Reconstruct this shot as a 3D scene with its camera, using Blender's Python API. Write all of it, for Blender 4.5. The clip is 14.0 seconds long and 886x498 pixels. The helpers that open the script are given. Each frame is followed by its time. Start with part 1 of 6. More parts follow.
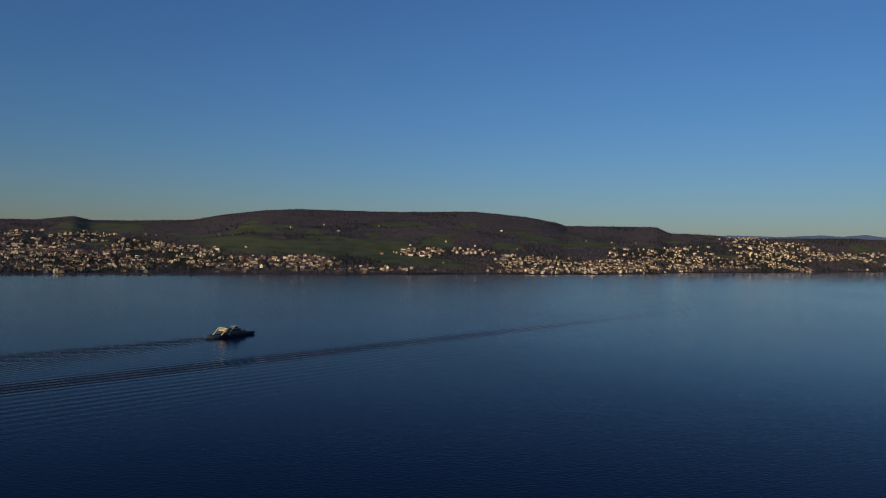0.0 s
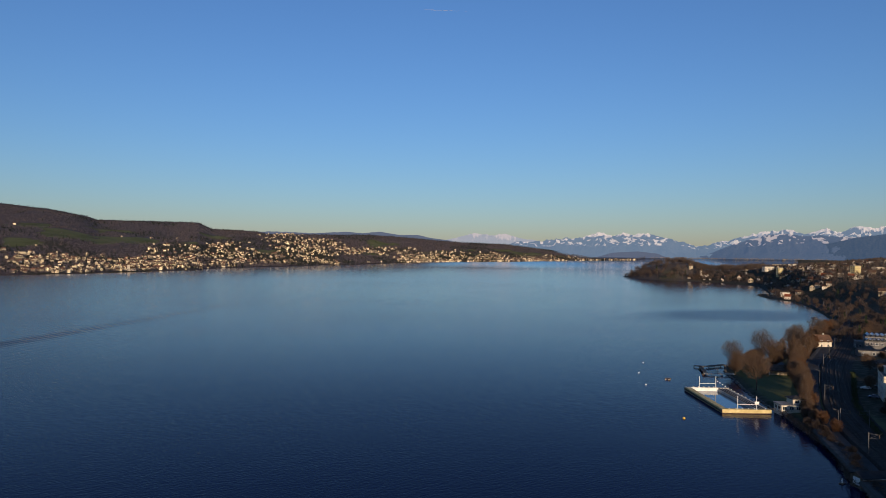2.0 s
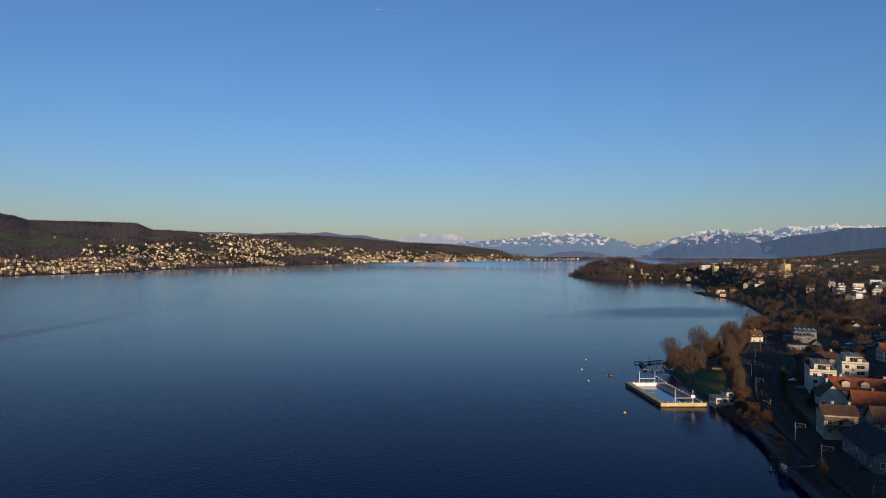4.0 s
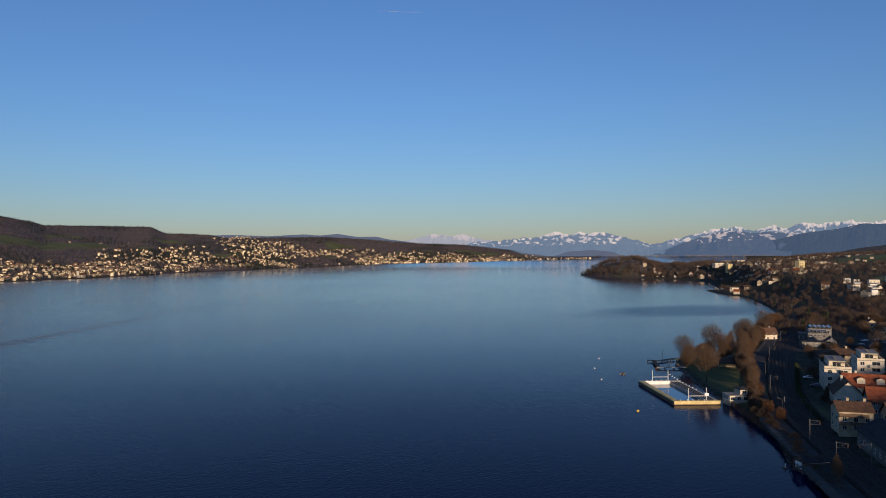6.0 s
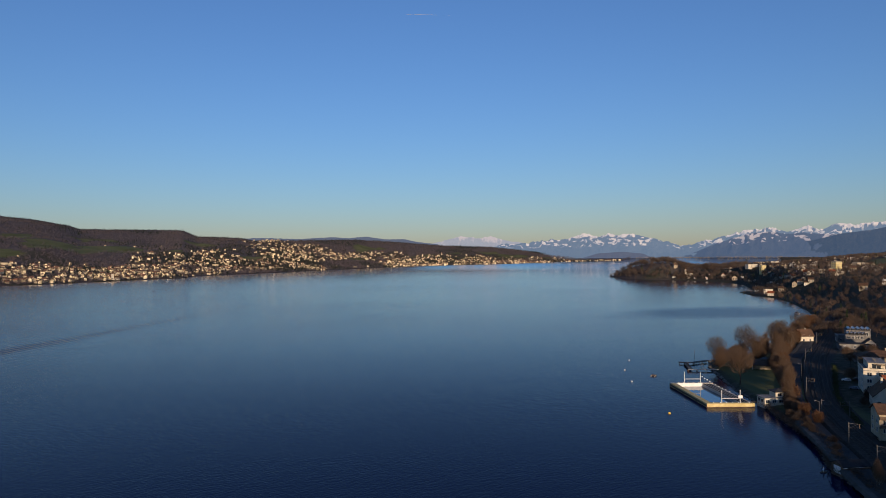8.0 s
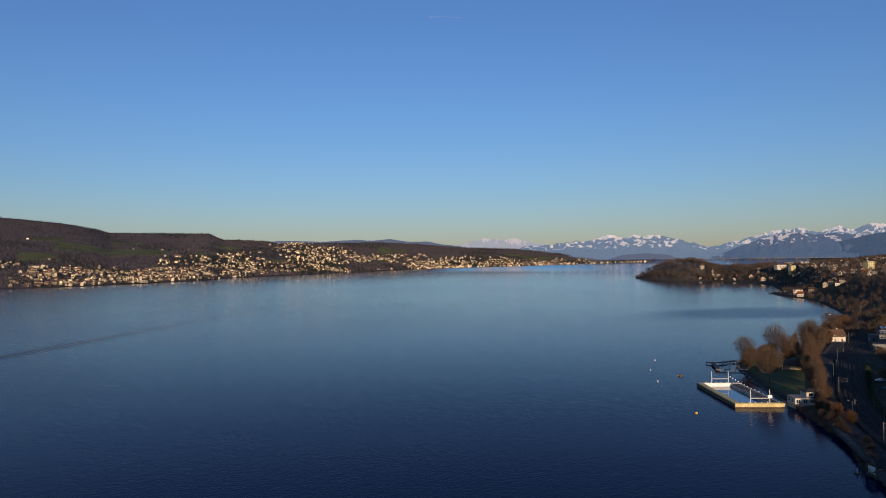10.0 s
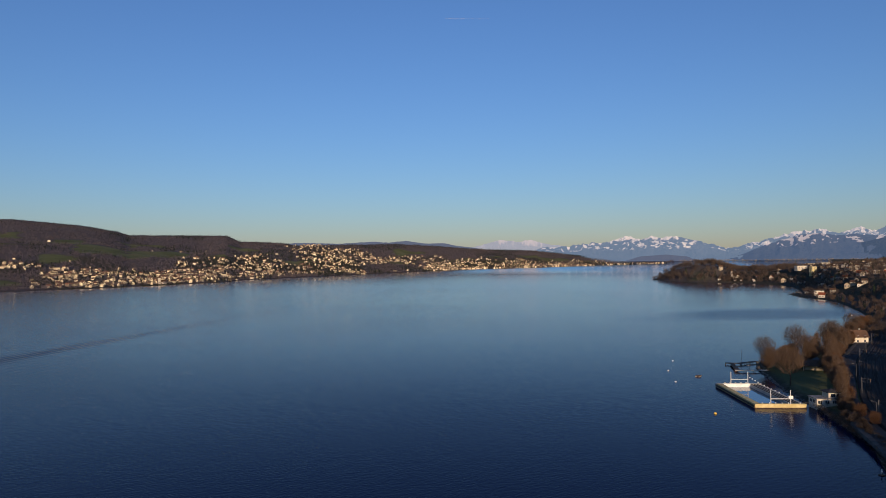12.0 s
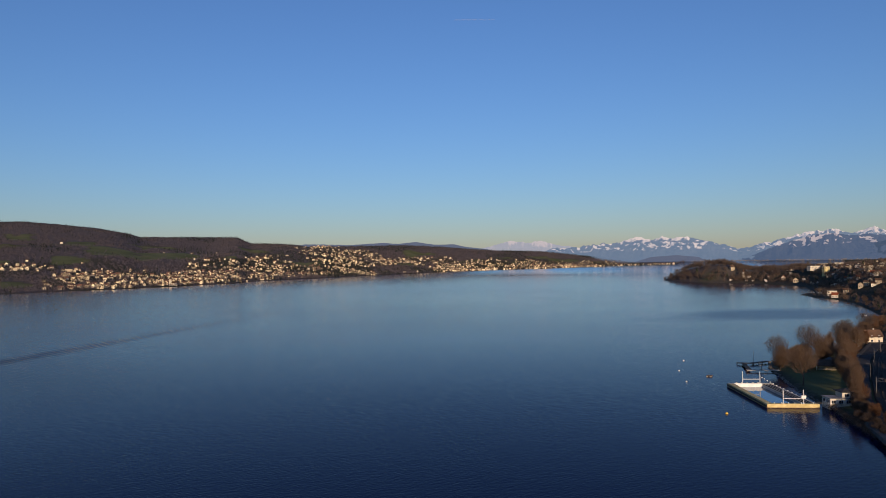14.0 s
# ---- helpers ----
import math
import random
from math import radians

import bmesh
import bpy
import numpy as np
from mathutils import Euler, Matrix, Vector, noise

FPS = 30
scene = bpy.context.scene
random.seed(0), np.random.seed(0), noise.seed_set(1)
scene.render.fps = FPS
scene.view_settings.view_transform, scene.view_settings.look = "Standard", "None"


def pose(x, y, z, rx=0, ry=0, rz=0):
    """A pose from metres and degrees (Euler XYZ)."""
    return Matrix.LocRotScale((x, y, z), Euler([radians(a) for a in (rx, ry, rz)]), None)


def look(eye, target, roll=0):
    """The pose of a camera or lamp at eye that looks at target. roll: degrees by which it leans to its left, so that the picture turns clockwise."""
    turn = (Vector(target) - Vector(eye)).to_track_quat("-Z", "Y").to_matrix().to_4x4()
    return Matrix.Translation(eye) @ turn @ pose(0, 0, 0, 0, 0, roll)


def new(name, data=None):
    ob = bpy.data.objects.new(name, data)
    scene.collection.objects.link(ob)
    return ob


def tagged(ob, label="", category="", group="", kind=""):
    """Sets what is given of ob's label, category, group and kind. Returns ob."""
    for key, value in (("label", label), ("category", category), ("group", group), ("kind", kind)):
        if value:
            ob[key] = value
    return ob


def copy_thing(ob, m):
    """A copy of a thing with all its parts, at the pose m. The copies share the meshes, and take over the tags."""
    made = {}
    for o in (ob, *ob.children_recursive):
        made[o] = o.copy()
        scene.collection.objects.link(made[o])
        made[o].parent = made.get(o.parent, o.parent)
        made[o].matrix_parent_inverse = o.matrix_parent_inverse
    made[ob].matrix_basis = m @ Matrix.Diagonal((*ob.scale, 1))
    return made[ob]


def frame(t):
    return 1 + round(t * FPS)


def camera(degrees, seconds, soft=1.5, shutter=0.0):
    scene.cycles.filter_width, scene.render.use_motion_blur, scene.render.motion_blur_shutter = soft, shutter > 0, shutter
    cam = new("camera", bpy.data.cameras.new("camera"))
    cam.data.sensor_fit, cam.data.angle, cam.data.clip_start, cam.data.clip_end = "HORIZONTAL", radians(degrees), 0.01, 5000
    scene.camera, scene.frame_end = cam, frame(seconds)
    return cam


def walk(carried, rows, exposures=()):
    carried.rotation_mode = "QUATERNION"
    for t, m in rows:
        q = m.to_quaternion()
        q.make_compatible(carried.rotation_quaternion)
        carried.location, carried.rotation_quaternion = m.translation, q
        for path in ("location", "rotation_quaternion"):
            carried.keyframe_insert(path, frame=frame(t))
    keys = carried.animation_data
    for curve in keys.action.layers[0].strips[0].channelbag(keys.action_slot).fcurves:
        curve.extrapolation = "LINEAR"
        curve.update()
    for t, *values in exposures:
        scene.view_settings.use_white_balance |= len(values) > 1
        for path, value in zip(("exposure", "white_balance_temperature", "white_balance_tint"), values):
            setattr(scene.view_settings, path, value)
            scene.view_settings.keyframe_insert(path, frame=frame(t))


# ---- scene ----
cam = camera(65.388, 14.0, soft=0.5)
PATH = [
    (0, pose(0.00, 0.00, 65.03, 89.968, -1.120, 0.000)),
    (0.5, pose(-0.63, -0.60, 64.96, 90.063, -1.008, -12.202)),
    (1, pose(-1.26, -1.19, 64.90, 90.153, -0.893, -23.973)),
    (1.5, pose(-1.88, -1.79, 64.84, 90.165, -0.766, -32.514)),
    (2, pose(-2.46, -2.34, 64.85, 90.192, -0.699, -36.716)),
    (2.5, pose(-2.98, -2.85, 64.93, 90.183, -0.638, -39.133)),
    (3, pose(-3.38, -3.34, 65.00, 90.169, -0.582, -41.086)),
    (5.5, pose(-4.77, -5.06, 64.98, 90.330, -0.044, -40.754)),
    (6, pose(-4.83, -5.21, 64.87, 90.294, 0.142, -40.166)),
    (6.5, pose(-4.72, -5.15, 64.68, 90.334, 0.161, -39.670)),
    (7, pose(-4.47, -4.92, 64.52, 90.413, 0.279, -39.067)),
    (7.5, pose(-4.13, -4.62, 64.26, 90.482, 0.306, -38.435)),
    (8, pose(-3.72, -4.35, 63.89, 90.504, 0.309, -37.842)),
    (10.5, pose(-1.49, -3.01, 61.55, 90.773, 0.532, -35.501)),
    (11, pose(-1.05, -2.73, 61.18, 90.814, 0.512, -35.164)),
    (11.5, pose(-0.64, -2.42, 60.85, 90.870, 0.528, -34.816)),
    (12, pose(-0.20, -2.18, 60.54, 90.896, 0.587, -34.524)),
    (12.5, pose(0.23, -1.99, 60.21, 90.916, 0.683, -34.266)),
    (13, pose(0.64, -1.82, 59.91, 90.931, 0.685, -34.060)),
    (13.5, pose(1.01, -1.57, 59.70, 90.970, 0.732, -33.856)),
    (14, pose(1.38, -1.30, 59.52, 91.010, 0.710, -33.704)),
]
EXPOSURES = [(0.0, -0.7, 6050, 24), (0.5, -0.57, 6150, 24), (1.0, -0.4, 6300, 24), (1.5, -0.2, 6350, 25), (2.0, -0.17, 6420, 27), (8.0, -0.17, 6470, 29), (14.0, -0.17, 6500, 31)]
walk(cam, PATH, EXPOSURES)

# ---- world, sun ----
SUN_AZ, SUN_EL = 213.0, 9.0        # compass degrees clockwise from +y, degrees above the horizon
world = bpy.data.worlds.new("world")
scene.world = world
world.use_nodes = True
wn = world.node_tree.nodes
sky = wn.new("ShaderNodeTexSky")
sky.sky_type = "NISHITA"
sky.sun_disc = False
sky.sun_elevation = radians(SUN_EL)
sky.sun_rotation = radians(SUN_AZ)
sky.altitude = 650
sky.air_density = 1.3
sky.dust_density = 0.45
sky.ozone_density = 5.5
world.node_tree.links.new(sky.outputs["Color"], wn["Background"].inputs["Color"])
wn["Background"].inputs["Strength"].default_value = 0.15

sun_data = bpy.data.lights.new("sun", "SUN")
sun_data.energy = 5.0
sun_data.angle = radians(0.5)
sun_data.color = (1.0, 0.83, 0.52)
sun = new("sun", sun_data)
_sa, _se = radians(SUN_AZ), radians(SUN_EL)
SUN_WAY = Vector((math.sin(_sa) * math.cos(_se), math.cos(_sa) * math.cos(_se), math.sin(_se)))
sun.matrix_world = look(SUN_WAY * 300, (0, 0, 0))


# ---- materials ----
def nodes_of(name):
    m = bpy.data.materials.new(name)
    m.use_nodes = True
    return m, m.node_tree.nodes, m.node_tree.links, m.node_tree.nodes["Principled BSDF"]


def ramp(nodes, stops):
    r = nodes.new("ShaderNodeValToRGB")
    e = r.color_ramp.elements
    while len(e) < len(stops):
        e.new(0.5)
    for el, (p, c) in zip(e, stops):
        el.position, el.color = p, (*c, 1)
    return r


def surface(name, dark, light, scale=1.0, rough=0.8, bump=0.2, metal=0.0, tint=0.0, fine=12.0, spec=0.15):
    """Two scales of noise between two colours, bump, and an optional change of brightness from object to object."""
    m, n, l, b = nodes_of(name)
    tc = n.new("ShaderNodeTexCoord")
    n1, n2 = n.new("ShaderNodeTexNoise"), n.new("ShaderNodeTexNoise")
    n1.inputs["Scale"].default_value, n1.inputs["Detail"].default_value = scale, 5
    n2.inputs["Scale"].default_value, n2.inputs["Detail"].default_value = scale * fine, 3
    mx = n.new("ShaderNodeMath")
    mx.operation = "MULTIPLY_ADD"
    mx.inputs[1].default_value, mx.inputs[2].default_value = 0.35, -0.17
    ad = n.new("ShaderNodeMath")
    ad.operation = "ADD"
    for q in (n1, n2):
        l.new(tc.outputs["Object"], q.inputs["Vector"])
    l.new(n2.outputs["Fac"], mx.inputs[0])
    l.new(n1.outputs["Fac"], ad.inputs[0])
    l.new(mx.outputs[0], ad.inputs[1])
    r = ramp(n, [(0.3, dark), (0.7, light)])
    l.new(ad.outputs[0], r.inputs["Fac"])
    out = r.outputs["Color"]
    if tint:
        oi, hs, mr = n.new("ShaderNodeObjectInfo"), n.new("ShaderNodeHueSaturation"), n.new("ShaderNodeMapRange")
        mr.inputs["To Min"].default_value, mr.inputs["To Max"].default_value = 1 - tint, 1 + tint
        l.new(oi.outputs["Random"], mr.inputs["Value"])
        l.new(mr.outputs["Result"], hs.inputs["Value"])
        l.new(out, hs.inputs["Color"])
        out = hs.outputs["Color"]
    l.new(out, b.inputs["Base Color"])
    b.inputs["Roughness"].default_value = rough
    b.inputs["Metallic"].default_value = metal
    b.inputs["Specular IOR Level"].default_value = spec
    if bump:
        bp = n.new("ShaderNodeBump")
        bp.inputs["Strength"].default_value, bp.inputs["Distance"].default_value = bump, 0.05
        l.new(n2.outputs["Fac"], bp.inputs["Height"])
        l.new(bp.outputs["Normal"], b.inputs["Normal"])
    return m


def island_surface(name, dark, light, rough=0.9, thin=0.0):
    """Colour that changes from piece to piece of one joined mesh; thin: the share of light that passes through leaves and twigs."""
    m, n, l, b = nodes_of(name)
    g = n.new("ShaderNodeNewGeometry")
    r = ramp(n, [(0.0, dark), (1.0, light)])
    l.new(g.outputs["Random Per Island"], r.inputs["Fac"])
    l.new(r.outputs["Color"], b.inputs["Base Color"])
    b.inputs["Roughness"].default_value = rough
    b.inputs["Specular IOR Level"].default_value = 0.15
    if thin:
        tr, mx = n.new("ShaderNodeBsdfTranslucent"), n.new("ShaderNodeMixShader")
        l.new(r.outputs["Color"], tr.inputs["Color"])
        mx.inputs["Fac"].default_value = thin
        l.new(b.outputs["BSDF"], mx.inputs[1])
        l.new(tr.outputs["BSDF"], mx.inputs[2])
        l.new(mx.outputs["Shader"], n["Material Output"].inputs["Surface"])
    return m


M_WHITE = surface("white_render", (0.48, 0.43, 0.33), (0.67, 0.6, 0.47), 0.4, 0.85, 0.1, tint=0.08)
M_CREAM = surface("cream_render", (0.34, 0.275, 0.18), (0.48, 0.4, 0.28), 0.4, 0.85, 0.1, tint=0.12)
M_BRIGHT = surface("fresh_white_render", (0.72, 0.69, 0.6), (0.84, 0.81, 0.72), 0.4, 0.8, 0.05)
M_YELLOWWALL = surface("yellow_render", (0.5, 0.4, 0.16), (0.62, 0.52, 0.26), 0.4, 0.85, 0.1)
M_GREY = surface("grey_render", (0.12, 0.115, 0.105), (0.21, 0.2, 0.185), 0.4, 0.85, 0.1, tint=0.12)
M_TILE = surface("clay_tiles", (0.15, 0.042, 0.02), (0.29, 0.09, 0.042), 0.7, 0.85, 0.5, tint=0.2, fine=20)
M_TILE_BROWN = surface("brown_tiles", (0.06, 0.038, 0.026), (0.13, 0.072, 0.045), 0.7, 0.85, 0.5, tint=0.25, fine=20)
M_SLATE = surface("dark_roofing", (0.022, 0.022, 0.023), (0.048, 0.047, 0.047), 0.6, 0.8, 0.4, tint=0.2, fine=18)
M_GRAVEL = surface("gravel_roofing", (0.16, 0.155, 0.15), (0.3, 0.29, 0.27), 0.8, 0.95, 0.4, fine=25)
M_GLASS = surface("window_glass", (0.015, 0.02, 0.026), (0.04, 0.05, 0.06), 0.5, 0.08, 0.0, spec=0.6)
M_FRAME = surface("window_frame", (0.5, 0.48, 0.45), (0.7, 0.68, 0.65), 1.0, 0.6, 0.0)
M_WOOD = surface("weathered_wood", (0.1, 0.062, 0.04), (0.22, 0.15, 0.1), 1.2, 0.85, 0.4)
M_CONCRETE = surface("concrete", (0.36, 0.33, 0.27), (0.56, 0.52, 0.44), 0.5, 0.9, 0.3)
M_POOLWALL = surface("ochre_concrete", (0.46, 0.36, 0.15), (0.66, 0.54, 0.27), 0.5, 0.9, 0.3)
M_FARWHITE = surface("village_white", (0.45, 0.4, 0.3), (0.66, 0.58, 0.43), 0.3, 0.9, 0.0, tint=0.4)
M_FARCREAM = surface("village_cream", (0.26, 0.2, 0.11), (0.44, 0.36, 0.22), 0.3, 0.9, 0.0, tint=0.4)
M_POOLWHITE = surface("pool_paint", (0.66, 0.66, 0.62), (0.82, 0.82, 0.78), 0.4, 0.6, 0.05)
M_STEEL = surface("galvanised_steel", (0.07, 0.07, 0.07), (0.14, 0.14, 0.137), 1.5, 0.55, 0.05, metal=0.2)
M_ASPHALT = surface("asphalt", (0.03, 0.03, 0.031), (0.055, 0.054, 0.053), 0.25, 0.9, 0.3, fine=40)
M_PAVE = surface("pavement", (0.05, 0.048, 0.045), (0.095, 0.09, 0.083), 0.3, 0.9, 0.2, fine=30)
M_BALLAST = surface("ballast", (0.025, 0.021, 0.018), (0.06, 0.05, 0.042), 1.0, 0.95, 0.7, fine=9)
M_RAIL = surface("rail_steel", (0.03, 0.022, 0.017), (0.06, 0.045, 0.036), 1.0, 0.75, 0.1)
M_SLEEPER = surface("sleeper", (0.05, 0.045, 0.04), (0.1, 0.09, 0.08), 1.0, 0.9, 0.3)
M_BARK = surface("bark", (0.05, 0.037, 0.028), (0.115, 0.085, 0.064), 1.0, 0.95, 0.6)
M_BIRCH = surface("birch_bark", (0.17, 0.155, 0.13), (0.4, 0.37, 0.32), 0.8, 0.9, 0.4)
M_TWIG = island_surface("bare_twigs", (0.11, 0.072, 0.047), (0.23, 0.15, 0.095), thin=0.45)
M_BANKWOODS = island_surface("bank_twigs", (0.06, 0.045, 0.036), (0.17, 0.12, 0.086), thin=0.45)
M_TWIG_GREY = island_surface("grey_twigs", (0.085, 0.065, 0.052), (0.19, 0.145, 0.112), thin=0.45)
M_TWIG_RED = island_surface("russet_twigs", (0.1, 0.052, 0.028), (0.26, 0.135, 0.07), thin=0.45)
M_CONIFER = island_surface("conifer_needles", (0.014, 0.024, 0.012), (0.045, 0.06, 0.028))
# purplish cast in the colour stands in for haze over the far hills
M_WOODS = island_surface("winter_woods", (0.105, 0.085, 0.087), (0.18, 0.147, 0.14), thin=0.4)
M_HEDGE = island_surface("evergreen_leaves", (0.02, 0.03, 0.012), (0.06, 0.075, 0.03))
M_STONE = surface("shore_stones", (0.07, 0.065, 0.055), (0.22, 0.2, 0.17), 0.6, 0.9, 0.6, tint=0.3)
M_YELLOW = surface("yellow_plastic", (0.7, 0.42, 0.06), (0.85, 0.55, 0.1), 2.0, 0.5, 0.0)
M_BUOY = surface("white_plastic", (0.66, 0.64, 0.6), (0.85, 0.83, 0.8), 2.0, 0.5, 0.0)
M_CAR = surface("car_paint", (0.1, 0.12, 0.16), (0.24, 0.27, 0.33), 0.2, 0.25, 0.0, tint=0.7, spec=0.6)
M_CARWHITE = surface("white_car_paint", (0.6, 0.6, 0.6), (0.75, 0.75, 0.75), 0.2, 0.3, 0.0, spec=0.6)
M_RUBBER = surface("rubber", (0.012, 0.012, 0.012), (0.03, 0.03, 0.03), 2.0, 0.9, 0.1)
M_HULL = surface("dark_hull", (0.02, 0.03, 0.035), (0.05, 0.06, 0.065), 0.3, 0.5, 0.1)
M_FERRYWHITE = surface("ferry_paint", (0.68, 0.66, 0.6), (0.8, 0.78, 0.72), 0.3, 0.4, 0.0)
M_FERRYCREAM = surface("ferry_cream", (0.55, 0.47, 0.22), (0.7, 0.62, 0.34), 0.3, 0.4, 0.0)
M_FERRYGREY = surface("ferry_grey", (0.12, 0.125, 0.11), (0.2, 0.2, 0.18), 0.3, 0.5, 0.0)
M_FERRYDECK = surface("ferry_deck", (0.1, 0.11, 0.1), (0.18, 0.19, 0.18), 0.5, 0.8, 0.1)


def ground_material():
    """Meadow, bare soil, woodland floor and town ground, laid out by the sheet's own land-use values."""
    m, n, l, b = nodes_of("ground_cover")
    tc = n.new("ShaderNodeTexCoord")
    big, fine = n.new("ShaderNodeTexNoise"), n.new("ShaderNodeTexNoise")
    big.inputs["Scale"].default_value, big.inputs["Detail"].default_value = 0.012, 8
    fine.inputs["Scale"].default_value, fine.inputs["Detail"].default_value = 0.35, 6
    for q in (big, fine):
        l.new(tc.outputs["Object"], q.inputs["Vector"])
    meadow = ramp(n, [(0.3, (0.072, 0.084, 0.03)), (0.55, (0.115, 0.125, 0.052)), (0.75, (0.145, 0.125, 0.06))])
    wood = ramp(n, [(0.3, (0.075, 0.062, 0.061)), (0.7, (0.13, 0.107, 0.1))])
    town = ramp(n, [(0.3, (0.03, 0.034, 0.018)), (0.5, (0.055, 0.05, 0.032)), (0.7, (0.095, 0.082, 0.066))])
    l.new(big.outputs["Fac"], meadow.inputs["Fac"])
    l.new(fine.outputs["Fac"], wood.inputs["Fac"])
    l.new(fine.outputs["Fac"], town.inputs["Fac"])
    out = town.outputs["Color"]
    for key, src in (("meadow", meadow), ("wood", wood)):
        at = n.new("ShaderNodeAttribute")
        at.attribute_name = key
        mx = n.new("ShaderNodeMix")
        mx.data_type = "RGBA"
        l.new(at.outputs["Fac"], mx.inputs["Factor"])
        l.new(out, mx.inputs["A"])
        l.new(src.outputs["Color"], mx.inputs["B"])
        out = mx.outputs["Result"]
    l.new(out, b.inputs["Base Color"])
    b.inputs["Roughness"].default_value = 0.95
    b.inputs["Specular IOR Level"].default_value = 0.1
    bp = n.new("ShaderNodeBump")
    bp.inputs["Strength"].default_value, bp.inputs["Distance"].default_value = 0.5, 0.4
    l.new(fine.outputs["Fac"], bp.inputs["Height"])
    l.new(bp.outputs["Normal"], b.inputs["Normal"])
    return m


def water_material():
    """Lake water: ripples at two scales, calmer and rougher patches, and the long trains of waves behind the ferry."""
    m, n, l, b = nodes_of("lake_water")

    def math_node(op, a, c=None, d=None):
        q = n.new("ShaderNodeMath")
        q.operation = op
        for i, v in enumerate((a, c, d)):
            if v is None:
                continue
            if isinstance(v, (int, float)):
                q.inputs[i].default_value = v
            else:
                l.new(v, q.inputs[i])
        return q.outputs[0]

    tc = n.new("ShaderNodeTexCoord")
    sep = n.new("ShaderNodeSeparateXYZ")
    l.new(tc.outputs["Object"], sep.inputs[0])
    px, py = sep.outputs["X"], sep.outputs["Y"]
    mp = n.new("ShaderNodeMapping")
    mp.inputs["Rotation"].default_value = (0, 0, radians(43))
    mp.inputs["Scale"].default_value = (0.8, 2.0, 1.0)
    l.new(tc.outputs["Object"], mp.inputs["Vector"])
    rip, swell, patch = (n.new("ShaderNodeTexNoise") for _ in range(3))
    rip.inputs["Scale"].default_value, rip.inputs["Detail"].default_value = 0.5, 3
    swell.inputs["Scale"].default_value, swell.inputs["Detail"].default_value = 0.13, 3
    patch.inputs["Scale"].default_value, patch.inputs["Detail"].default_value = 0.004, 4
    l.new(mp.outputs[0], rip.inputs["Vector"])
    l.new(mp.outputs[0], swell.inputs["Vector"])
    l.new(tc.outputs["Object"], patch.inputs["Vector"])
    pr = ramp(n, [(0.36, (0.75, 0.75, 0.75)), (0.62, (1, 1, 1))])
    l.new(patch.outputs["Fac"], pr.inputs["Fac"])
    height = math_node("ADD", math_node("MULTIPLY", rip.outputs["Fac"], 0.095), math_node("MULTIPLY", swell.outputs["Fac"], 0.04))
    height = math_node("MULTIPLY", height, pr.outputs["Color"])

    def wake(x0, y0, az, length, wide, wave, high, fade):
        """Waves along a line from (x0, y0) to the compass bearing az."""
        sx, sy = math.sin(radians(az)), math.cos(radians(az))
        dx, dy = math_node("SUBTRACT", px, x0), math_node("SUBTRACT", py, y0)
        u = math_node("ADD", math_node("MULTIPLY", dx, sx), math_node("MULTIPLY", dy, sy))
        v = math_node("ADD", math_node("MULTIPLY", dx, sy), math_node("MULTIPLY", dy, -sx))
        w = math_node("MULTIPLY_ADD", math_node("ABSOLUTE", u), fade, wide)
        e = math_node("POWER", 2.718, math_node("MULTIPLY", math_node("POWER", math_node("DIVIDE", v, w), 2.0), -1.0))
        on = math_node("MULTIPLY", math_node("GREATER_THAN", u, 0.0), math_node("SUBTRACT", 1.0, math_node("MINIMUM", math_node("DIVIDE", u, length), 1.0)))
        on = math_node("MAXIMUM", on, 0.0)
        s = math_node("SINE", math_node("MULTIPLY", v, 6.283 / wave))
        return math_node("MULTIPLY", math_node("MULTIPLY", math_node("MULTIPLY", s, e), on), high)

    for args in WAKES:
        height = math_node("ADD", height, wake(*args))
    far = math_node("ADD", math_node("MULTIPLY", px, px), math_node("MULTIPLY", py, py))
    # ripples fade with distance from below the camera, to brighten far water
    calm = math_node("DIVIDE", 1.0, math_node("ADD", 1.0, math_node("POWER", math_node("DIVIDE", far, 1500.0 ** 2), 1.5)))
    height = math_node("MULTIPLY", height, calm)
    bp = n.new("ShaderNodeBump")
    bp.inputs["Strength"].default_value, bp.inputs["Distance"].default_value = 1.0, 1.0
    l.new(height, bp.inputs["Height"])
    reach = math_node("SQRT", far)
    mid_reach = math_node("MINIMUM", math_node("MAXIMUM", math_node("MULTIPLY_ADD", reach, 1 / 1100.0, -0.4), 0.0), 1.0)
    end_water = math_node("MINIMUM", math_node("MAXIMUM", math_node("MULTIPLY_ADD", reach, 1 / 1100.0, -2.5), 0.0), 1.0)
    # normals tilted towards the origin below the camera, so far water mirrors more sky
    lean = math_node("DIVIDE", math_node("MULTIPLY_ADD", end_water, 0.055, math_node("MULTIPLY", mid_reach, 0.017)), math_node("MAXIMUM", reach, 1.0))
    face = n.new("ShaderNodeCombineXYZ")
    l.new(math_node("MULTIPLY", math_node("MULTIPLY", px, lean), -1.0), face.inputs["X"])
    l.new(math_node("MULTIPLY", math_node("MULTIPLY", py, lean), -1.0), face.inputs["Y"])
    face.inputs["Z"].default_value = 1.0
    unit = n.new("ShaderNodeVectorMath")
    unit.operation = "NORMALIZE"
    l.new(face.outputs["Vector"], unit.inputs[0])
    l.new(unit.outputs["Vector"], bp.inputs["Normal"])
    l.new(bp.outputs["Normal"], b.inputs["Normal"])
    b.inputs["Base Color"].default_value = (0.0034, 0.0085, 0.041, 1)
    rr = n.new("ShaderNodeMapRange")
